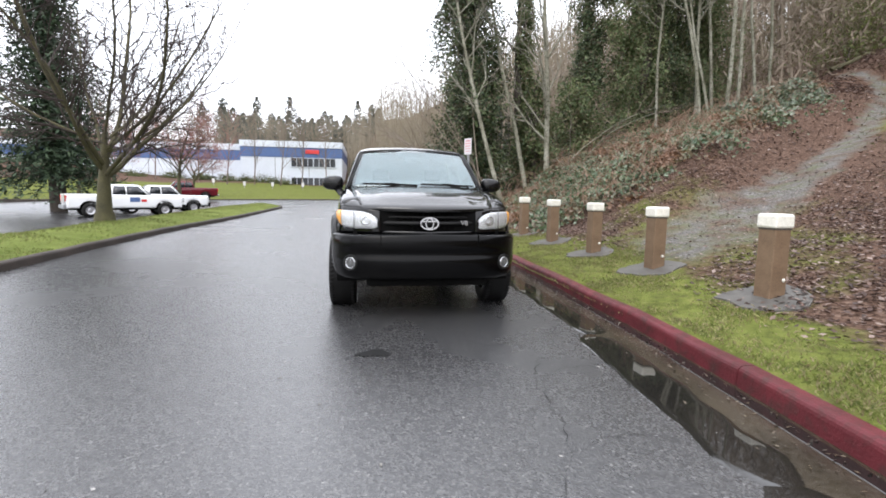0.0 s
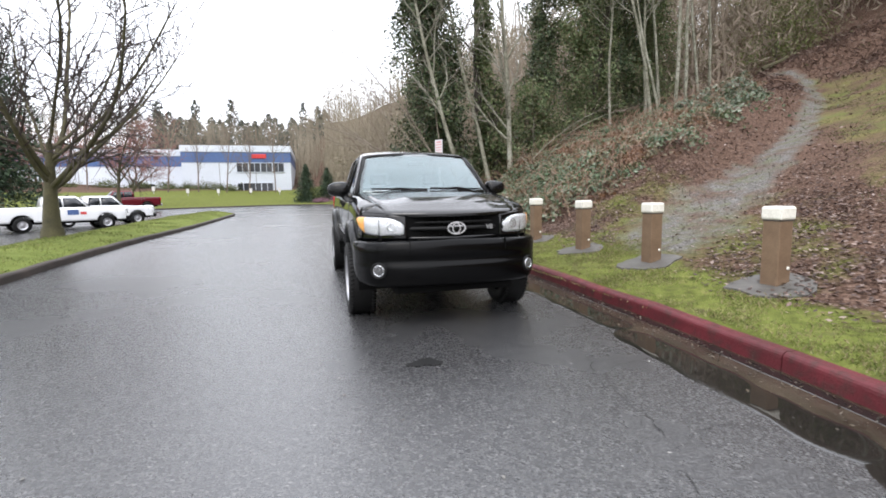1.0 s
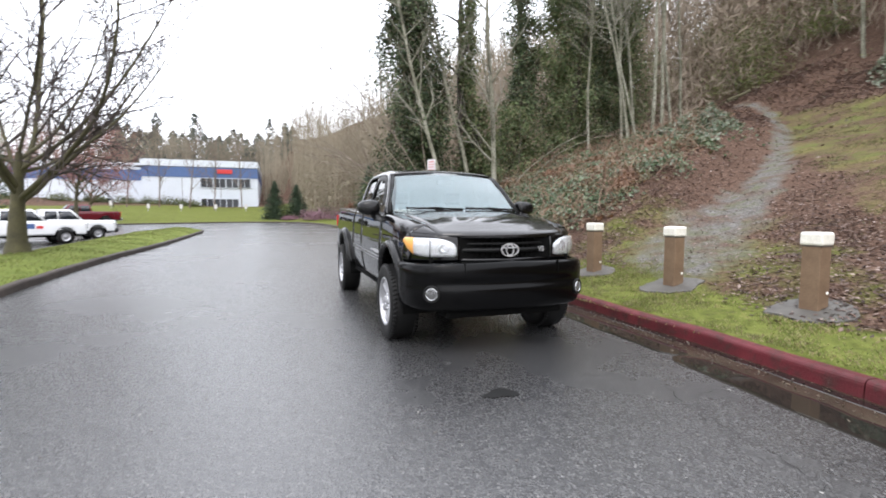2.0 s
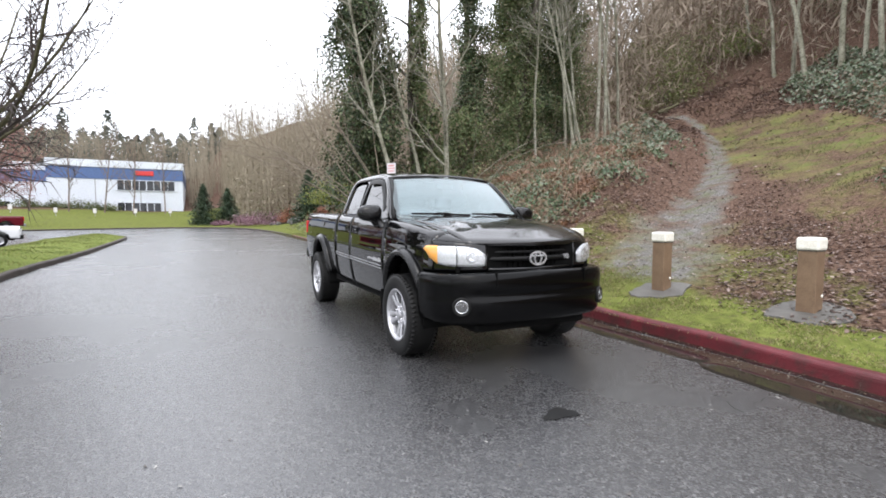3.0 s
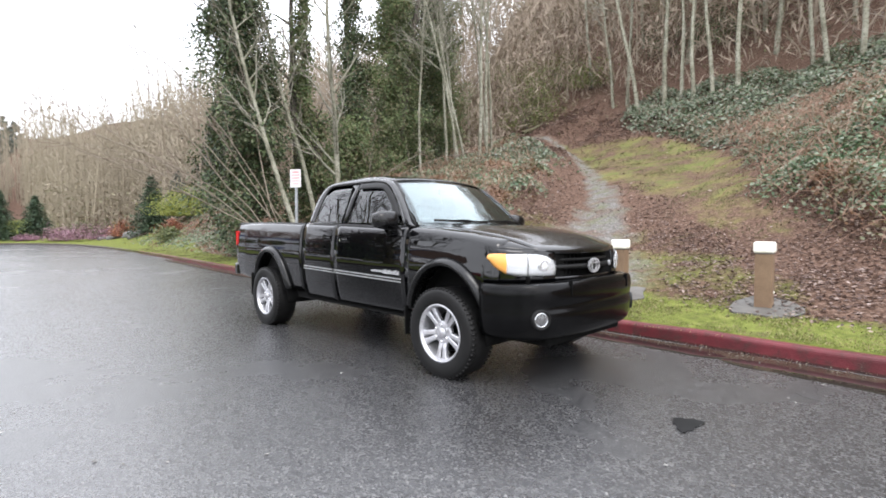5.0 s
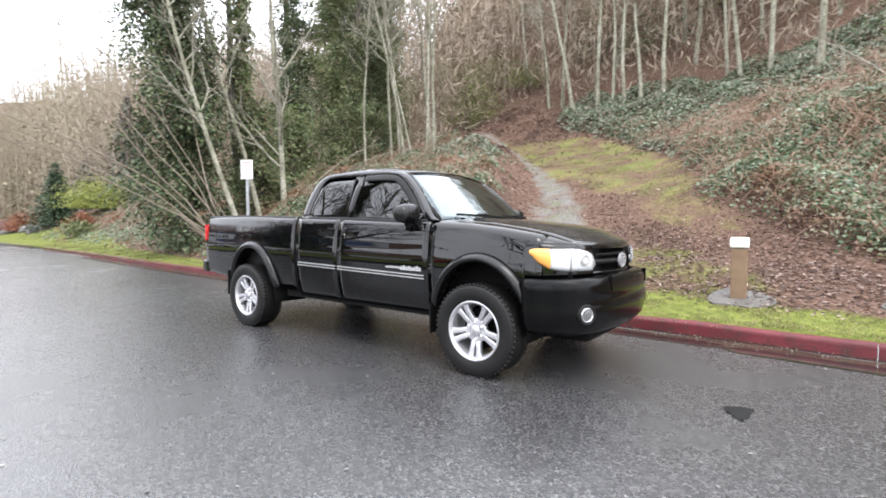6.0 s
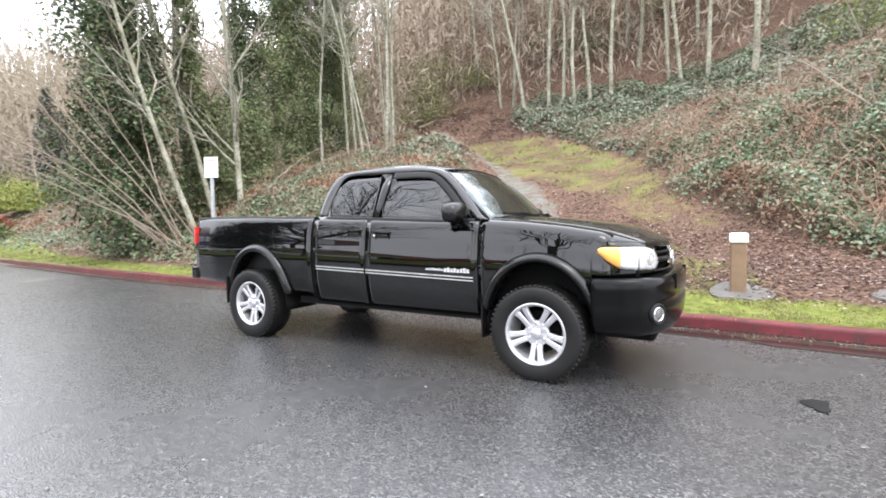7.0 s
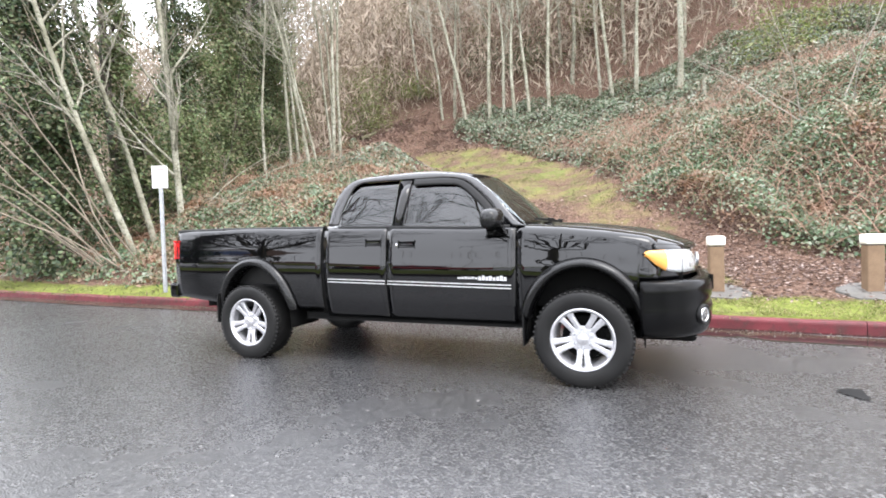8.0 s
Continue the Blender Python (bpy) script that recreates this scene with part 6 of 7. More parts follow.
def woods():
    rng = np.random.default_rng(71)
    thin = []
    for k in range(6):
        w = Wood(300 + k, 0.014)
        w.grow((0, 0, -0.5), (rng.normal() * 0.05, rng.normal() * 0.05, 1), 14, 0.085, 0, THIN if k < 3 else WIDE)
        thin.append(w)
    places = []
    for _ in range(2500):
        x, y = rng.uniform(17, 50), rng.uniform(-22, 58)
        d = float(kerb_distance(x, y))
        if d < 14 or (x < 29 and -14 < y < 15.5) or (x < 24 and y < 17) or d > 44:
            continue
        places.append((x, y, ground_at(x, y) - 0.2, rng.uniform(0.6, 1.05), rng.uniform(0, 6.28), int(rng.integers(0, 6))))
        if len(places) > 170:
            break
    for _ in range(42):
        x, y = rng.uniform(9, 23), rng.uniform(33, 54)
        places.append((x, y, ground_at(x, y) - 0.2, rng.uniform(0.6, 0.95), rng.uniform(0, 6.28), int(rng.integers(0, 6))))
    joined_wood("hill_woods", M_HILLTWIG, thin, places, "bare brown alder woods covering the hillside", "woods")
    places = []
    while len(places) < 160:
        y = rng.uniform(57, 96)
        x = rng.uniform(-3 + 0.05 * (y - 56), 48)
        if (x < 1 and y < 78) or x > 20 + 0.55 * (y - 40):
            continue
        places.append((x, y, ground_at(x, y) - 0.3, rng.uniform(0.8, 1.2) * (0.8 + 0.2 * math.sin(x * 0.4)), rng.uniform(0, 6.28), int(rng.integers(0, 3))))
    for k in range(48):
        x, y = rng.uniform(9, 34), rng.uniform(47, 64)
        places.append((x, y, ground_at(x, y) - 0.3, rng.uniform(1.1, 1.5), rng.uniform(0, 6.28), int(rng.integers(0, 3))))
    for k in range(120):
        x, y = rng.uniform(-60, 3), rng.uniform(97, 110)
        places.append((x, y, ground_at(x, y) - 0.3, rng.uniform(0.6, 0.85), rng.uniform(0, 6.28), int(rng.integers(0, 6))))
    joined_wood("far_woods", M_FARTWIG, thin, places, "pale bare woods beyond the bend", "woods")
    # fine bare twigs of countless saplings, hung through the woods
    def twigs(n, x0, x1, y0, y1, where, low, high, long, wide, seed):
        r2 = np.random.default_rng(seed)
        x, y = r2.uniform(x0, x1, n), r2.uniform(y0, y1, n)
        k = where(x, y)
        x, y = x[k], y[k]
        n = len(x)
        a = np.stack([x, y, bank_points(x, y) + low + (high - low) * r2.uniform(0, 1, n) ** 1.25 * (0.86 + 0.14 * wave(x, y, 0.35, 2))], 1)
        d = unit(r2.normal(size=(n, 3)) * np.array([0.45, 0.45, 0.35]) + np.array([0, 0, 0.62])) * (long * r2.uniform(0.4, 1.3, n))[:, None]
        side = unit(np.cross(d, r2.normal(size=(n, 3)))) * wide
        bend = unit(r2.normal(size=(n, 3))) * 0.1 * long
        return np.stack([a - side, a + side, a + d * 0.55 + bend + side * 0.8, a + d], 1)

    V = twigs(85000, 17, 46, -16, 50, lambda x, y: (kerb_distance(x, y) > 15) & ((x > 27.5) | (y > 16.5)) & (kerb_distance(x, y) < 42), 0.1, 12.5, 1.0, 0.006, 5)
    tagged(link("sapling_twigs", quads("sapling_twigs", V, M_HILLTWIG)), "haze of fine bare twigs through the hillside woods", "woods", kind="stuff")
    r4 = np.random.default_rng(8)
    x, y = r4.uniform(-4, 45, 4200), r4.uniform(57, 92, 4200)
    keep = (x > 1) | (y > 80)
    x, y = x[keep], y[keep]
    foot = np.stack([x, y, bank_points(x, y) - 0.2], 1)
    tall = r4.uniform(4, 13, len(x))
    head = foot + np.stack([r4.normal(size=len(x)) * 0.05 * tall, r4.normal(size=len(x)) * 0.05 * tall, tall], 1)
    wide = np.stack([r4.uniform(0.02, 0.05, len(x)), np.zeros(len(x)), np.zeros(len(x))], 1)
    stems = np.stack([foot - wide, foot + wide, head + wide * 0.3, head - wide * 0.3], 1)
    V = np.concatenate([twigs(46000, 8, 46, 40, 74, lambda x, y: x > 0, 0.1, 13.0, 0.6, 0.026, 12), twigs(36000, -4, 45, 57, 96, lambda x, y: (x > 1) | (y > 97 - 8 * (x + 4) / 5), 0.1, 16.5, 0.6, 0.03, 6), twigs(20000, -55, 0, 97, 110, lambda x, y: x < 10, 0.1, 9.0, 0.6, 0.03, 7), stems])
    tagged(link("far_twigs", quads("far_twigs", V, M_FARTWIG)), "haze of fine pale twigs through the far woods", "woods", kind="stuff")
    # first green leaves in the shrub layer of the woods
    r3 = np.random.default_rng(9)
    V = []
    for _ in range(95):
        x, y = r3.uniform(22, 40), r3.uniform(-14, 40)
        if (x < 30 and y < 16) or float(kerb_distance(x, y)) < 15:
            continue
        n, k = 420, r3.uniform(0.8, 2.0)
        c = np.array([x, y, ground_at(x, y) + r3.uniform(0.6, 5.5)])
        V.append(leaves(r3, c + r3.normal(size=(n, 3)) * np.array([k, k, 0.7 * k]) * 0.6, r3.uniform(0.03, 0.075, n), np.array([-0.3, -0.3, 0.6]), 0.9))
    tagged(link("green_haze", quads("green_haze", np.concatenate(V), leafy("young_woodland_leaves", (0.09, 0.11, 0.04), (0.13, 0.145, 0.05), (0.17, 0.18, 0.065), (0.19, 0.17, 0.09), through_light=0.4))), "first olive green leaves in the woodland shrubs", "woods", kind="stuff")
    # unseen trees added far beyond the car park, to darken the truck's side reflections
    places = [(rng.uniform(-95, -75), y + rng.uniform(-1, 1), -0.3, rng.uniform(0.6, 1.0), rng.uniform(0, 6.28), int(rng.integers(0, 6))) for y in np.linspace(-70, 45, 32)]
    joined_wood("west_woods", M_HILLTWIG, thin, places, "unseen bare trees added beyond the far side of the car park", "woods")
    # under-storey brush in the woods
    brush = leafy("dry_brush", (0.14, 0.105, 0.075), (0.20, 0.15, 0.105), (0.26, 0.20, 0.15), (0.16, 0.165, 0.075), through_light=0.4)
    x, y = rng.uniform(17, 55, 46000), rng.uniform(-15, 55, 46000)
    keep = (kerb_distance(x, y) > 13) & ((x > 27) | (y > 15) | ((x > 20.5) & (y > 9.5) & (rng.uniform(0, 1, 46000) < 0.25)))
    x, y = x[keep], y[keep]
    h = rng.uniform(0.05, 1.0, len(x)) ** 2 * (2.2 + 1.4 * wave(x, y, 0.8, 3))
    P = np.stack([x, y, bank_points(x, y) + h], 1)
    V = leaves(rng, P, rng.uniform(0.05, 0.13, len(P)), np.array([-0.4, -0.2, 0.5]), 0.9, 0.4)
    tagged(link("brush", quads("brush", V, brush)), "dry brown brush under the hillside trees", "undergrowth", kind="stuff")
    x, y = rng.uniform(2, 45, 18000), rng.uniform(55, 95, 18000)
    h = rng.uniform(0.0, 1.0, len(x)) ** 1.5 * 5.0
    P = np.stack([x, y, bank_points(x, y) + h], 1)
    V = leaves(rng, P, rng.uniform(0.12, 0.3, len(P)), np.array([-0.2, -0.6, 0.3]), 0.9, 0.35)
    tagged(link("brush_far", quads("brush_far", V, leafy("pale_dry_brush", (0.14, 0.115, 0.075), (0.20, 0.165, 0.11), (0.24, 0.20, 0.13), (0.17, 0.17, 0.09)))), "pale dry brush below the far woods", "undergrowth", kind="stuff")


woods()


def fir_row():
    rng = np.random.default_rng(81)
    V = []
    for i in range(46):
        x = -37 + i * 0.88 + rng.uniform(-0.8, 0.8)
        y = 113 + rng.uniform(-2, 16)
        h, r = rng.uniform(7, 11) + (4.0 if i % 9 == 4 else 0) - 2.0 * (x > -2), rng.uniform(2.6, 4.2)
        z0 = ground_at(x, y) - 1.0
        n = 520
        q = rng.uniform(0, 1, n) ** 1.2
        a = rng.uniform(0, 2 * np.pi, n)
        rr = r * (1 - q) ** 0.6 * rng.uniform(0.1, 1.0, n) ** 0.6 * (1 + 0.35 * np.sin(q * 30 + i) + 0.25 * np.sin(3 * a + 9 * q + i))
        P = np.stack([x + np.cos(a) * rr, y + np.sin(a) * rr, z0 + q * h - rr * 0.3], 1)
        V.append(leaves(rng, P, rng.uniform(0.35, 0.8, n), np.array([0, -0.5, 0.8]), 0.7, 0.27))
    tagged(link("fir_skyline", quads("fir_skyline", np.concatenate(V), M_FARFIR)), "distant fir trees along the skyline, haze greyed into their dark green", "trees", kind="stuff")


fir_row()


# ---- office building across the bend ----
def build_offices():
    ob = empty("office_building", (-4.0, 70.0, 1.6), "white two-storey office building with a blue band and dark windows", "building")
    at = Matrix.Translation((4.0, -70.0, -1.6))
    # the front block stands a little forward of the long wing
    for name, x0, x1, y0, top in (("wall", -18.5, -4.0, 70.0, 8.5), ("wing_wall", -75.0, -18.5, 71.5, 8.0)):
        part(name, box(bmesh.new(), x0, x1, y0, 95.0, 0.8, top - 0.9, 0.0, at), M_WHITE, ob)
        part("cornice", box(bmesh.new(), x0 - 0.1, x1 + 0.1, y0 - 0.15, 95.0, top - 0.9, top, 0.03, at), M_WHITE, ob)
        part("blue_band", box(bmesh.new(), x0 - 0.02, x1 + 0.02, y0 - 0.06, 95.0, top - 2.35, top - 0.92, 0.0, at), M_BLUE, ob, "painted blue band")
        part("roof", box(bmesh.new(), x0, x1, y0 + 0.2, 95.0, top - 0.2, top - 0.1, 0.0, at), M_KERB, ob)
        n = int((x1 - x0) / 4.2)
        for i in range(1, n):
            x = x0 + (x1 - x0) * i / n
            part("wall_joint", box(bmesh.new(), x - 0.03, x + 0.03, y0 - 0.012, y0 + 0.02, 1.6, top - 2.4, 0.0, at), M_CONC, ob)
    for z0, z1 in ((4.75, 6.1), (1.95, 3.25)):
        for i in range(4):
            x0 = -11.4 + i * 1.62
            if z0 < 3 and i == 3:
                continue
            win = part("window", box(bmesh.new(), x0 + 0.06, x0 + 1.56, 69.93, 70.1, z0 + 0.06, z1 - 0.06, 0.0, at), M_WINDOW, ob, "dark office window")
            fr = bmesh.new()
            for a in ((x0, x0 + 0.06, z0, z1), (x0 + 1.56, x0 + 1.62, z0, z1), (x0, x0 + 1.62, z0, z0 + 0.06), (x0, x0 + 1.62, z1 - 0.06, z1), (x0 + 0.78, x0 + 0.84, z0, z1)):
                box(fr, a[0], a[1], 69.88, 70.05, a[2], a[3], 0.0, at)
            part("window_frame", fr, M_WHITE, win)
    part("wall_sign", box(bmesh.new(), -9.3, -7.3, 69.80, 69.92, 6.72, 7.32, 0.05, at), M_REDSIGN, ob, "plain red sign panel")
    for x in (-24.0, -31.0, -38.0, -45.0):
        win = part("window", box(bmesh.new(), x - 1.6, x + 1.6, 71.42, 71.6, 2.0, 3.2, 0.0, at), M_WINDOW, ob, "dark office window")
    return ob


build_offices()
for i, x in enumerate((-36.0, -31.5, -27.0, -23.5, -20.0, -17.0, -14.6, -12.4)):
    shrub("hedge", (x, 67.5, ground_at(x, 67.5)), (1.9, 0.8, 1.0), M_OLIVE, 400 + i, "clipped green hedge along the office wall", 0.09, 900)
for x, y in ((-19.0, 58.5), (-15.5, 59.0), (-12.3, 60.0), (-8.6, 60.5), (-5.2, 61.0)):
    z = ground_at(x, y)
    ob = empty("bay_marker", (x, y, z), "small white marker board on a stake", "sign", "marker boards on the far lawn")
    part("stake", box(bmesh.new(), -0.03, 0.03, -0.03, 0.03, -0.1, 0.5), M_STEEL, ob)
    part("board", box(bmesh.new(), -0.16, 0.16, -0.045, -0.03, 0.35, 0.85, 0.004), M_SIGN, ob)


# ---- street sign behind the truck ----
def street_sign():
    x, y = 2.40, 8.80
    z = ground_at(x, y)
    ob = empty("parking_sign", (x, y, z), "white parking sign with faded red print on a steel post", "sign")
    ob.rotation_euler = (0, 0, radians(-60))
    h = 2.82 - z
    bm = bmesh.new()
    box(bm, -0.022, 0.022, -0.018, -0.012, -0.3, h - 0.02)
    for s in (-1, 1):
        box(bm, s * 0.022 - 0.003, s * 0.022 + 0.003, -0.018, 0.010, -0.3, h - 0.02)
        box(bm, s * 0.032 - 0.010, s * 0.032 + 0.010, 0.006, 0.010, -0.3, h - 0.02)
    part("post", bm, M_STEEL, ob, "galvanised steel channel post")
    plate = part("plate", box(bmesh.new(), -0.155, 0.155, -0.024, -0.018, h - 0.46, h, 0.002), M_SIGN, ob, "white enamel plate")
    for k, (w, t) in enumerate(((0.10, 0.045), (0.12, 0.03), (0.11, 0.03), (0.12, 0.02), (0.09, 0.02))):
        zc = h - 0.07 - k * 0.075
        part("print_bar", box(bmesh.new(), -w, w, -0.0265, -0.0245, zc - t / 2, zc + t / 2), M_SIGNRED, plate)
    for zc in (h - 0.03, h - 0.43):
        part("bolt", revolve(bmesh.new(), [(0.009, 0.0), (0.009, 0.006), (0.0, 0.007)], 8, Matrix.Translation((0, -0.024, zc)) @ pose(0, 0, 0, 0, 0, -90)), M_STEEL, plate)


street_sign()


# ---- road details ----
def gutter():
    line = smooth_line(KERB_RIGHT, 0.3)
    line = line[(line[:, 1] > -9) & (line[:, 1] < 20) & (line[:, 0] > 0)]
    nn = normals_of(line)
    o = np.array([0.02, -0.1, -0.25, -0.45])
    X, Y = line[:, 0, None] + nn[:, 0, None] * o, line[:, 1, None] + nn[:, 1, None] * o
    Z = road_z(Y) - 0.016 + np.array([0.0, 0.001, 0.004, 0.008]) + 0.002 * wave(X, Y, 3.0, 2)
    tagged(link("gutter", mesh("gutter", np.stack([X, Y, Z], -1).reshape(-1, 3), grid_faces(*X.shape), M_GUTTER, True)), "wet stained concrete gutter strip beside the kerb", "gutter", kind="structure")


M_WATER = Nodes("standing_water").done((0.012, 0.011, 0.010), 0.03, Specular_IOR_Level=0.6)
M_PATCH = varied("dark_tar_patch", (0.010, 0.010, 0.010), (0.02, 0.02, 0.02), 9, 70, 0.8, 0.5, 0.004, Specular_IOR_Level=0.08)
M_CRACK = varied("crack_shadow_grit", (0.016, 0.016, 0.016), (0.03, 0.03, 0.03), 9, 70, 0.7, 0.3, 0.002, Specular_IOR_Level=0.3)
M_DEBRIS = leafy("wet_gutter_debris", (0.03, 0.022, 0.015), (0.07, 0.05, 0.03), (0.12, 0.09, 0.055), rough=0.4)


def kerb_x(y):
    return float(np.interp(y, LINE_R[:110, 1], LINE_R[:110, 0]))


def blob(name, outline, z_of, material, label, category, thick=0.0):
    """A thin sheet with a ragged outline on the road."""
    pts = smooth_line([*outline, outline[0]], 0.03)
    rng = np.random.default_rng(len(pts))
    pts = pts + rng.normal(size=pts.shape) * 0.006
    c = pts.mean(0)
    v = [(c[0], c[1], z_of(*c) + thick)] + [(x, y, z_of(x, y) + thick) for x, y in pts]
    n = len(pts)
    f = [(0, 1 + i, 1 + (i + 1) % n) for i in range(n)]
    return tagged(link(name, mesh(name, v, f, material)), label, category)


def gutter_z(x, y):
    d = kerb_x(y) - x
    return float(road_z(y)) - 0.016 + float(np.interp(d, [-0.05, 0.1, 0.25, 0.45, 0.9], [0.0, 0.001, 0.004, 0.008, 0.016]))


def road_surface(x, y):
    return float(road_z(y)) - 0.02 * float(step01(0.9, 1.75, np.array(x - kerb_x(y) + 1.85)))


gutter()
for y0, y1, at, wide in ((-7.5, -3.4, 0.50, 0.17), (-3.9, -1.2, 0.47, 0.15), (-1.7, 1.9, 0.42, 0.13), (1.4, 7.5, 0.34, 0.12), (-5.5, 3.0, 0.06, 0.05)):
    ys, off = np.arange(y0, y1, 0.045), np.linspace(max(0.025, at - 2.2 * wide), at + 2.2 * wide, 26)
    Y, D = np.meshgrid(ys, off, indexing="ij")
    X = np.interp(Y, LINE_R[:110, 1], LINE_R[:110, 0]) - D
    fill = 1 - ((D - at - 0.25 * wide * wave(X * 0, Y, 1.6, 4)) / wide) ** 2 + 0.35 + 0.3 * wave(X, Y, 5.5, 6) + 0.2 * wave(X, Y, 13.0, 7) - 2.5 * step01(0.5, 0.0, np.minimum(Y - y0, y1 - Y))
    base = np.array([[max(gutter_z(p, q), road_surface(p, q)) for p, q in zip(r, t)] for r, t in zip(X, Y)])
    Z = base + np.clip(0.012 * fill, -0.02, 0.0028)
    me = mesh("puddle", np.stack([X, Y, Z], -1).reshape(-1, 3), grid_faces(*X.shape), M_WATER, True)
    tagged(link("puddle", me), "shallow dark puddle lying in the gutter", "puddle", group="puddles in the gutter")
blob("tar_patch", [(-0.68, -1.79), (-0.60, -1.72), (-0.50, -1.675), (-0.44, -1.72), (-0.41, -1.84), (-0.50, -1.83), (-0.60, -1.83)], road_surface, M_PATCH, "small dark wedge-shaped patch in the asphalt", "patch", 0.006)


def road_cracks():
    rng = np.random.default_rng(91)
    V = []
    lines = [[(-4.6, 1.75), (-3.79, 2.08), (-3.35, 2.15), (-2.77, 2.42), (-2.2, 2.5)], [(0.2, -3.6), (0.45, -3.0), (0.5, -2.4), (0.7, -1.9), (0.72, -1.2)], [(0.35, -3.3), (0.7, -3.15), (1.0, -3.3)],
             [(0.5, -2.4), (0.85, -2.2), (1.1, -2.3)], [(-0.3, -4.1), (0.1, -3.9), (0.2, -3.6)], [(-5.4, 6.5), (-3.0, 7.2), (-0.5, 7.6), (1.4, 8.2)], [(0.9, -1.7), (1.1, -1.2), (1.12, -0.4)]]
    for pts in lines:
        p = smooth_line(pts, 0.05)
        p = p + rng.normal(size=p.shape) * 0.012
        n = normals_of(p)
        w = (0.0008 + 0.0026 * rng.random(len(p))) * (0.35 + 0.65 * (np.sin(np.arange(len(p)) * 0.7 + len(p)) > -0.2))
        for i in range(len(p) - 1):
            q = [p[i] - n[i] * w[i], p[i] + n[i] * w[i], p[i + 1] + n[i + 1] * w[i + 1], p[i + 1] - n[i + 1] * w[i + 1]]
            V.append([(x, y, road_surface(x, y) + 0.004) for x, y in q])
    tagged(link("road_crack", quads("road_crack", np.array(V), M_CRACK)), "fine dark cracks in the worn asphalt", "crack", kind="stuff")
    # grit, twigs and leaf scraps washed against the kerb, and a few pale flecks on the road
    n = 1500
    y = rng.uniform(-7, 12, n)
    off = np.abs(rng.normal(size=n)) * 0.16 + 0.03
    x = np.interp(y, LINE_R[:110, 1], LINE_R[:110, 0]) - off
    P = np.stack([x, y, [max(gutter_z(a, b), road_surface(a, b)) + 0.008 for a, b in zip(x, y)]], 1)
    V = leaves(rng, P, rng.uniform(0.005, 0.018, n), np.array([0, 0, 1.0]), 0.3, 0.4)
    tagged(link("gutter_debris", quads("gutter_debris", V, M_DEBRIS)), "wet leaf scraps and grit washed along the kerb", "debris", kind="stuff")
    n = 260
    x, y = rng.uniform(-5.2, 1.2, n), rng.uniform(-5, 9, n)
    P = np.stack([x, y, [road_surface(a, b) + 0.005 for a, b in zip(x, y)]], 1)
    V = leaves(rng, P, rng.uniform(0.004, 0.016, n), np.array([0, 0, 1.0]), 0.15, 0.6)
    tagged(link("road_grit", quads("road_grit", V, leafy("pale_grit", (0.10, 0.09, 0.08), (0.25, 0.24, 0.22), (0.4, 0.39, 0.37)))), "loose pale grit and scraps on the road", "grit", kind="stuff")


road_cracks()


# ---- fallen log and stump on the bank ----
def fallen_log(a, b, r, seed, label):
    ob = empty("fallen_log", on_bank(*a), label, "log")
    za, zb = 0.12, ground_at(*b) - ground_at(*a) + r * 0.7
    t = np.linspace(0, 1, 8)
    rng = np.random.default_rng(seed)
    pts = np.stack([(b[0] - a[0]) * t, (b[1] - a[1]) * t, za + (zb - za) * t], 1) + rng.normal(size=(8, 3)) * 0.03
    v, f = tube(pts, r * np.linspace(1, 0.75, 8) * rng.uniform(0.9, 1.1, 8), 10)
    link("log", mesh("log", v, f, M_BARK, True), ob)
    return ob


fallen_log((22.3, 16.2), (23.5, 15.8), 0.12, 1, "fallen mossy log lying at the top of the path")
fallen_log((22.0, 15.4), (23.2, 16.9), 0.06, 2, "broken grey branch lying among leaves")
ob = empty("tree_stump", on_bank(18.1, -2.9), "thin pale broken stump above the brambles", "stump")
v, f = tube([(0, 0, -0.2), (-0.1, 0.05, 0.8), (-0.3, 0.1, 1.5)], [0.07, 0.06, 0.04], 7)
link("trunk", mesh("trunk", v, f, M_BIRCH, True), ob)
for i, (x, y, r) in enumerate(((4.9, 45.2, 0.5), (5.6, 42.6, 0.6), (6.0, 41.0, 0.45), (5.2, 40.0, 0.35), (4.3, 46.4, 0.35), (6.8, 43.4, 0.55))):
    ob = empty("rock", on_bank(x, y), "grey weathered boulder in the planted bed", "rock", "boulders in the planted bed")
    bm = bmesh.new()
    bmesh.ops.create_icosphere(bm, subdivisions=3, radius=r)
    for w in bm.verts:
        w.co *= 1 + 0.28 * noise.noise(w.co * 2.2 / r + Vector((i * 3.1, 0, 0)))
        w.co.z *= 0.7
    part("boulder", bm, M_CONC, ob, "", True)


# ---- vehicles in the car park ----
M_WHITECAR = car_paint("white_car_paint", (0.78, 0.79, 0.80))
M_MAROON = car_paint("maroon_car_paint", (0.12, 0.012, 0.018))
M_REDCAR = car_paint("red_car_paint", (0.35, 0.015, 0.02))


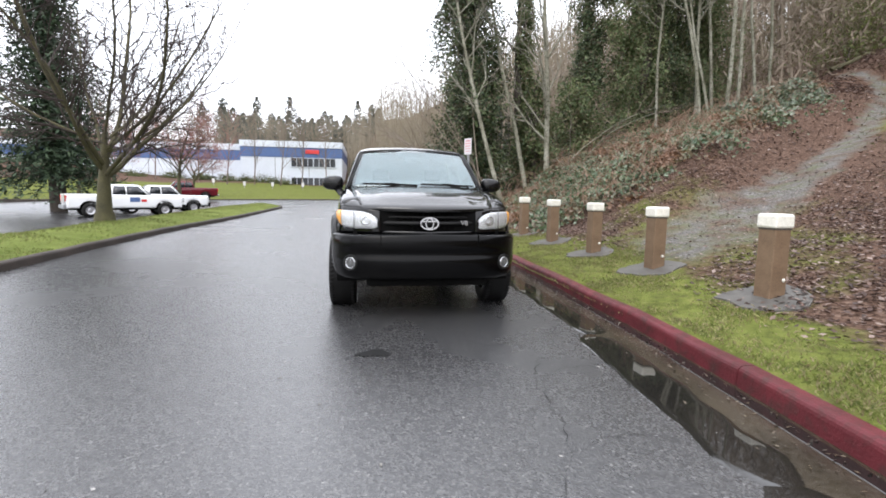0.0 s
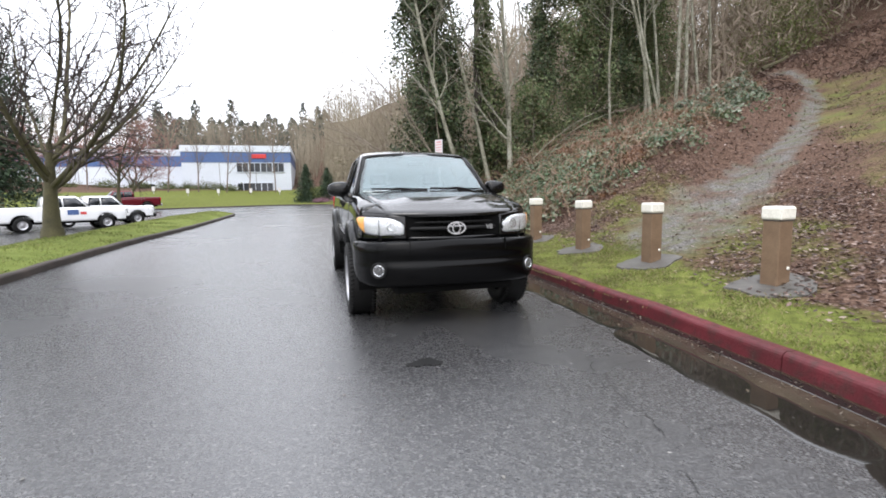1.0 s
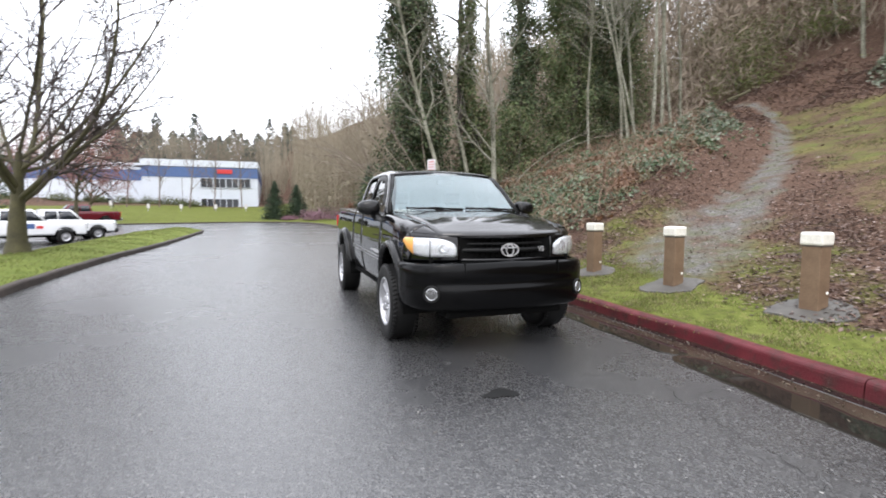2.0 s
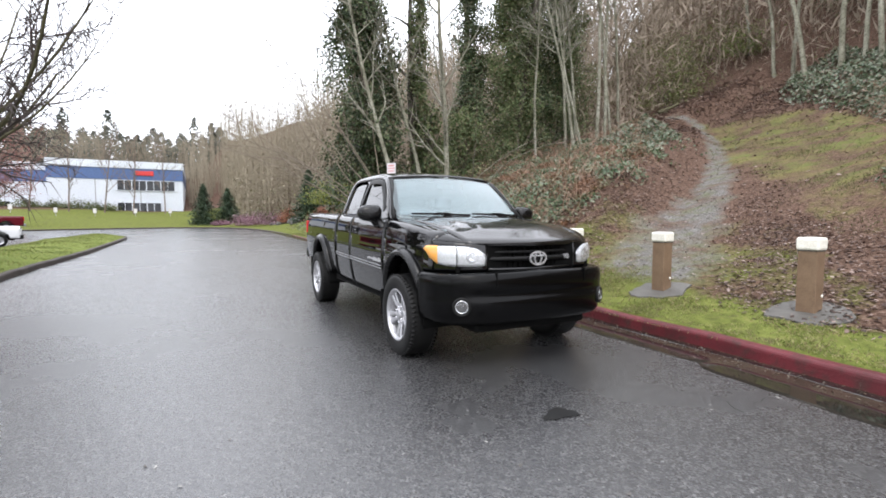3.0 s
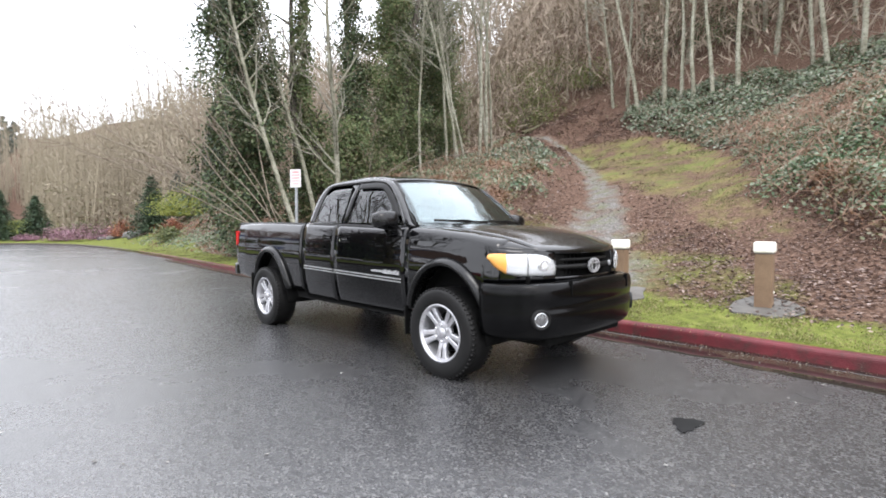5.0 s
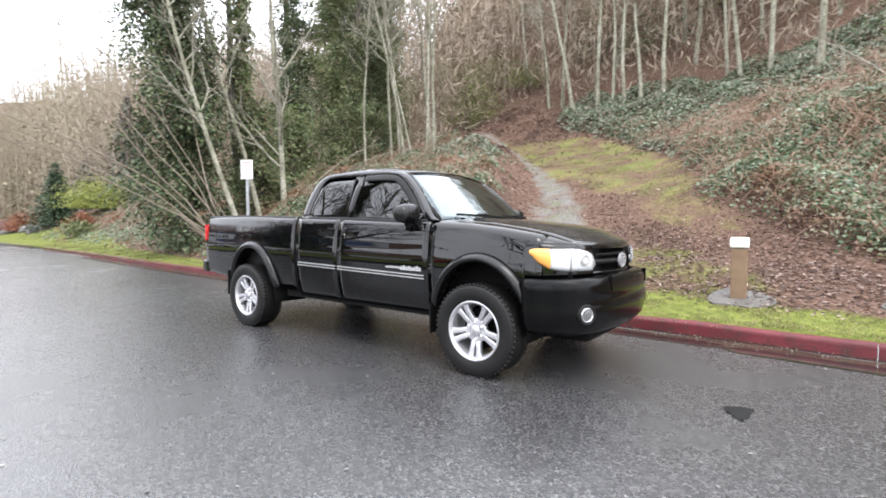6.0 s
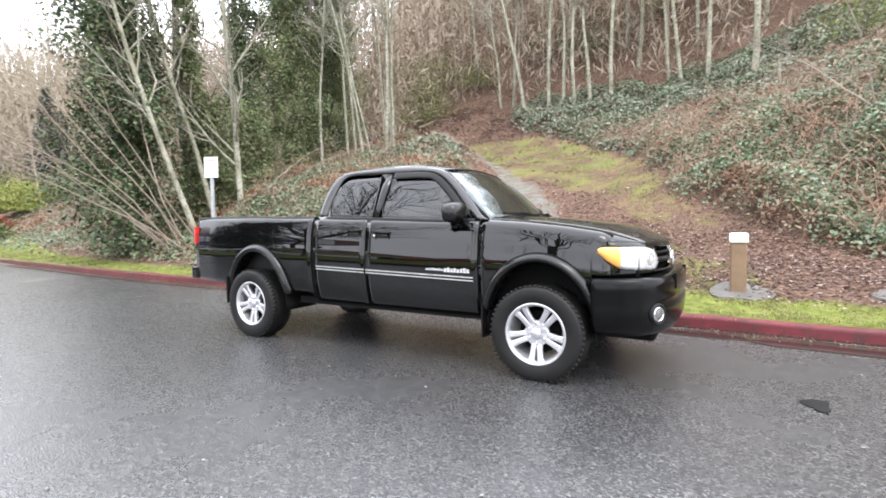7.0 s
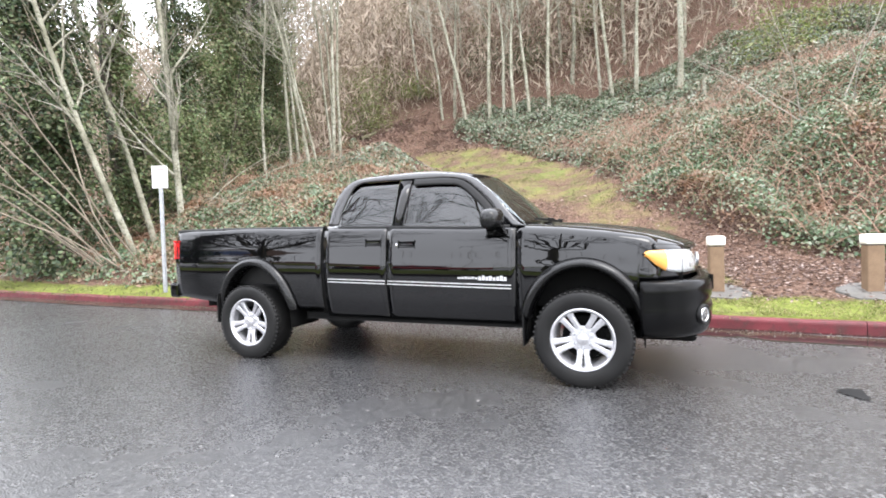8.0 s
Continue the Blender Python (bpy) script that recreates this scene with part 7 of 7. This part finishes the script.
def parked_pickup(at, turn, paint, label, decal=False):
    """A simpler full-size pickup: nose along +x."""
    ob = empty("parked_pickup", at, label, "truck", "pickups in the car park")
    ob.rotation_euler = (0, 0, radians(turn))
    ob.scale = (0.95, 0.95, 0.95)
    half = 0.98
    for s in (-1, 1):
        rows = []
        xs = np.unique(np.r_[np.linspace(-2.9, 2.9, 40), 1.85 + 0.5 * np.cos(np.linspace(0, np.pi, 16)), -1.85 + 0.5 * np.cos(np.linspace(0, np.pi, 16))].round(4))
        for x in xs:
            lo = 0.52
            for c in (1.85, -1.85):
                if abs(x - c) < 0.5:
                    lo = max(lo, 0.42 + 0.5 * math.sqrt(1 - ((x - c) / 0.5) ** 2))
            top = np.interp(x, [-2.9, -0.9, 1.0, 2.5, 2.9], [1.28, 1.28, 1.24, 1.16, 1.05])
            w = half * np.interp(x, [-2.9, 2.3, 2.75, 2.9], [1, 1, 0.96, 0.86])
            rows.append([(x, s * (w - 0.05 * e ** 4), lo + (top - lo) * e) for e in np.linspace(0, 1, 8)])
        sheet("side_panel", rows, paint, ob, thick=0.02)
    bm = box(bmesh.new(), 0.95, 2.88, -0.86, 0.86, 0.98, 1.20, 0.06)
    part("hood", bm, paint, ob)
    bm = box(bmesh.new(), -2.88, -0.95, -0.9, 0.9, 0.80, 0.9)
    part("bed_floor", bm, M_TRIM, ob)
    part("tailgate", box(bmesh.new(), -2.93, -2.87, -0.9, 0.9, 0.72, 1.27, 0.015), paint, ob)
    cab = bmesh.new()
    bmesh.ops.create_cube(cab, size=1.0)
    for v in cab.verts:
        up = v.co.z > 0
        v.co = ((0.62 if up else 1.15) if v.co.x > 0 else (-0.78 if up else -0.95), v.co.y * (1.42 if up else 1.84), 1.86 if up else 1.2)
    bmesh.ops.bevel(cab, geom=cab.edges[:], offset=0.07, segments=3, affect="EDGES")
    part("cab", cab, paint, ob, "", True)
    for s in (-1, 1):
        for x0, x1, x2, x3 in ((-0.78, -0.14, -0.68, -0.14), (-0.06, 0.92, -0.06, 0.54)):
            P = [[(a + (b - a) * q, s * (0.935 - 0.19 * (z - 1.24) / 0.62 * 1.05), z) for q in (0, 0.5, 1)] for a, b, z in ((x0, x1, 1.27), ((x0 + x2) / 2, (x1 + x3) / 2, 1.52), (x2, x3, 1.76))]
            sheet("side_window", P, M_WINDOW, ob, thick=0.02)
        part("headlight", box(bmesh.new(), 2.72, 2.91, s * 0.55, s * 0.90, 0.86, 1.05, 0.03), M_LENS, ob)
        part("tail_lamp", box(bmesh.new(), -2.95, -2.86, s * 0.82, s * 0.97, 0.9, 1.22, 0.02), M_TAIL, ob)
        for c in (1.85, -1.85):
            wh = empty("wheel", (c, s * 0.86, 0.40))
            wh.parent = ob
            m = pose(0, 0, 0, 0, 0, 90 * s)
            part("tyre", revolve(bmesh.new(), [(0.22, -0.11), (0.36, -0.12), (0.395, -0.09), (0.395, 0.09), (0.36, 0.12), (0.22, 0.11)], 28, m), M_TYRE, wh, "", True)
            part("rim", revolve(bmesh.new(), [(0.225, 0.10), (0.20, 0.08), (0.12, 0.06), (0.07, 0.09), (0.0, 0.09)], 20, m), M_ALLOY, wh, "", True)
    P = [[(1.17 - 0.50 * q, y, 1.24 + 0.54 * q) for y in np.linspace(-0.80 + 0.12 * q, 0.80 - 0.12 * q, 7)] for q in (0.04, 0.5, 0.96)]
    sheet("windscreen", P, M_WINDOW, ob, thick=0.03)
    part("front_bumper", box(bmesh.new(), 2.80, 2.99, -0.95, 0.95, 0.45, 0.70, 0.04), M_TRIM, ob)
    part("grille", box(bmesh.new(), 2.86, 2.92, -0.52, 0.52, 0.78, 1.04, 0.02), M_TRIM, ob)
    part("rear_bumper", box(bmesh.new(), -3.05, -2.9, -0.92, 0.92, 0.48, 0.68, 0.03), M_STEEL, ob)
    part("chassis", box(bmesh.new(), -2.7, 2.7, -0.6, 0.6, 0.40, 0.62), M_UNDER, ob)
    if decal:
        part("door_decal", box(bmesh.new(), 0.05, 0.55, -0.995, -0.988, 0.86, 1.12), M_BLUE, ob, "plain blue door decal")
        part("door_mark", box(bmesh.new(), 0.62, 0.9, -0.995, -0.988, 0.86, 1.0), M_REDSIGN, ob, "plain red door decal")
    return ob


parked_pickup((-13.9, 24.5, float(road_z(24)) - 0.4), 35, M_WHITECAR, "white parked work pickup with blue and red door decals", True)
parked_pickup((-13.7, 28.6, float(road_z(28)) - 0.4), 35, M_WHITECAR, "plain white parked pickup in the car park")
parked_pickup((-16.9, 42.0, float(road_z(41))), 205, M_MAROON, "dark maroon parked pickup seen from behind")
parked_pickup((-12.4, 6.9, float(road_z(7)) - 0.4), 28, M_REDCAR, "red parked pickup at the car park edge")
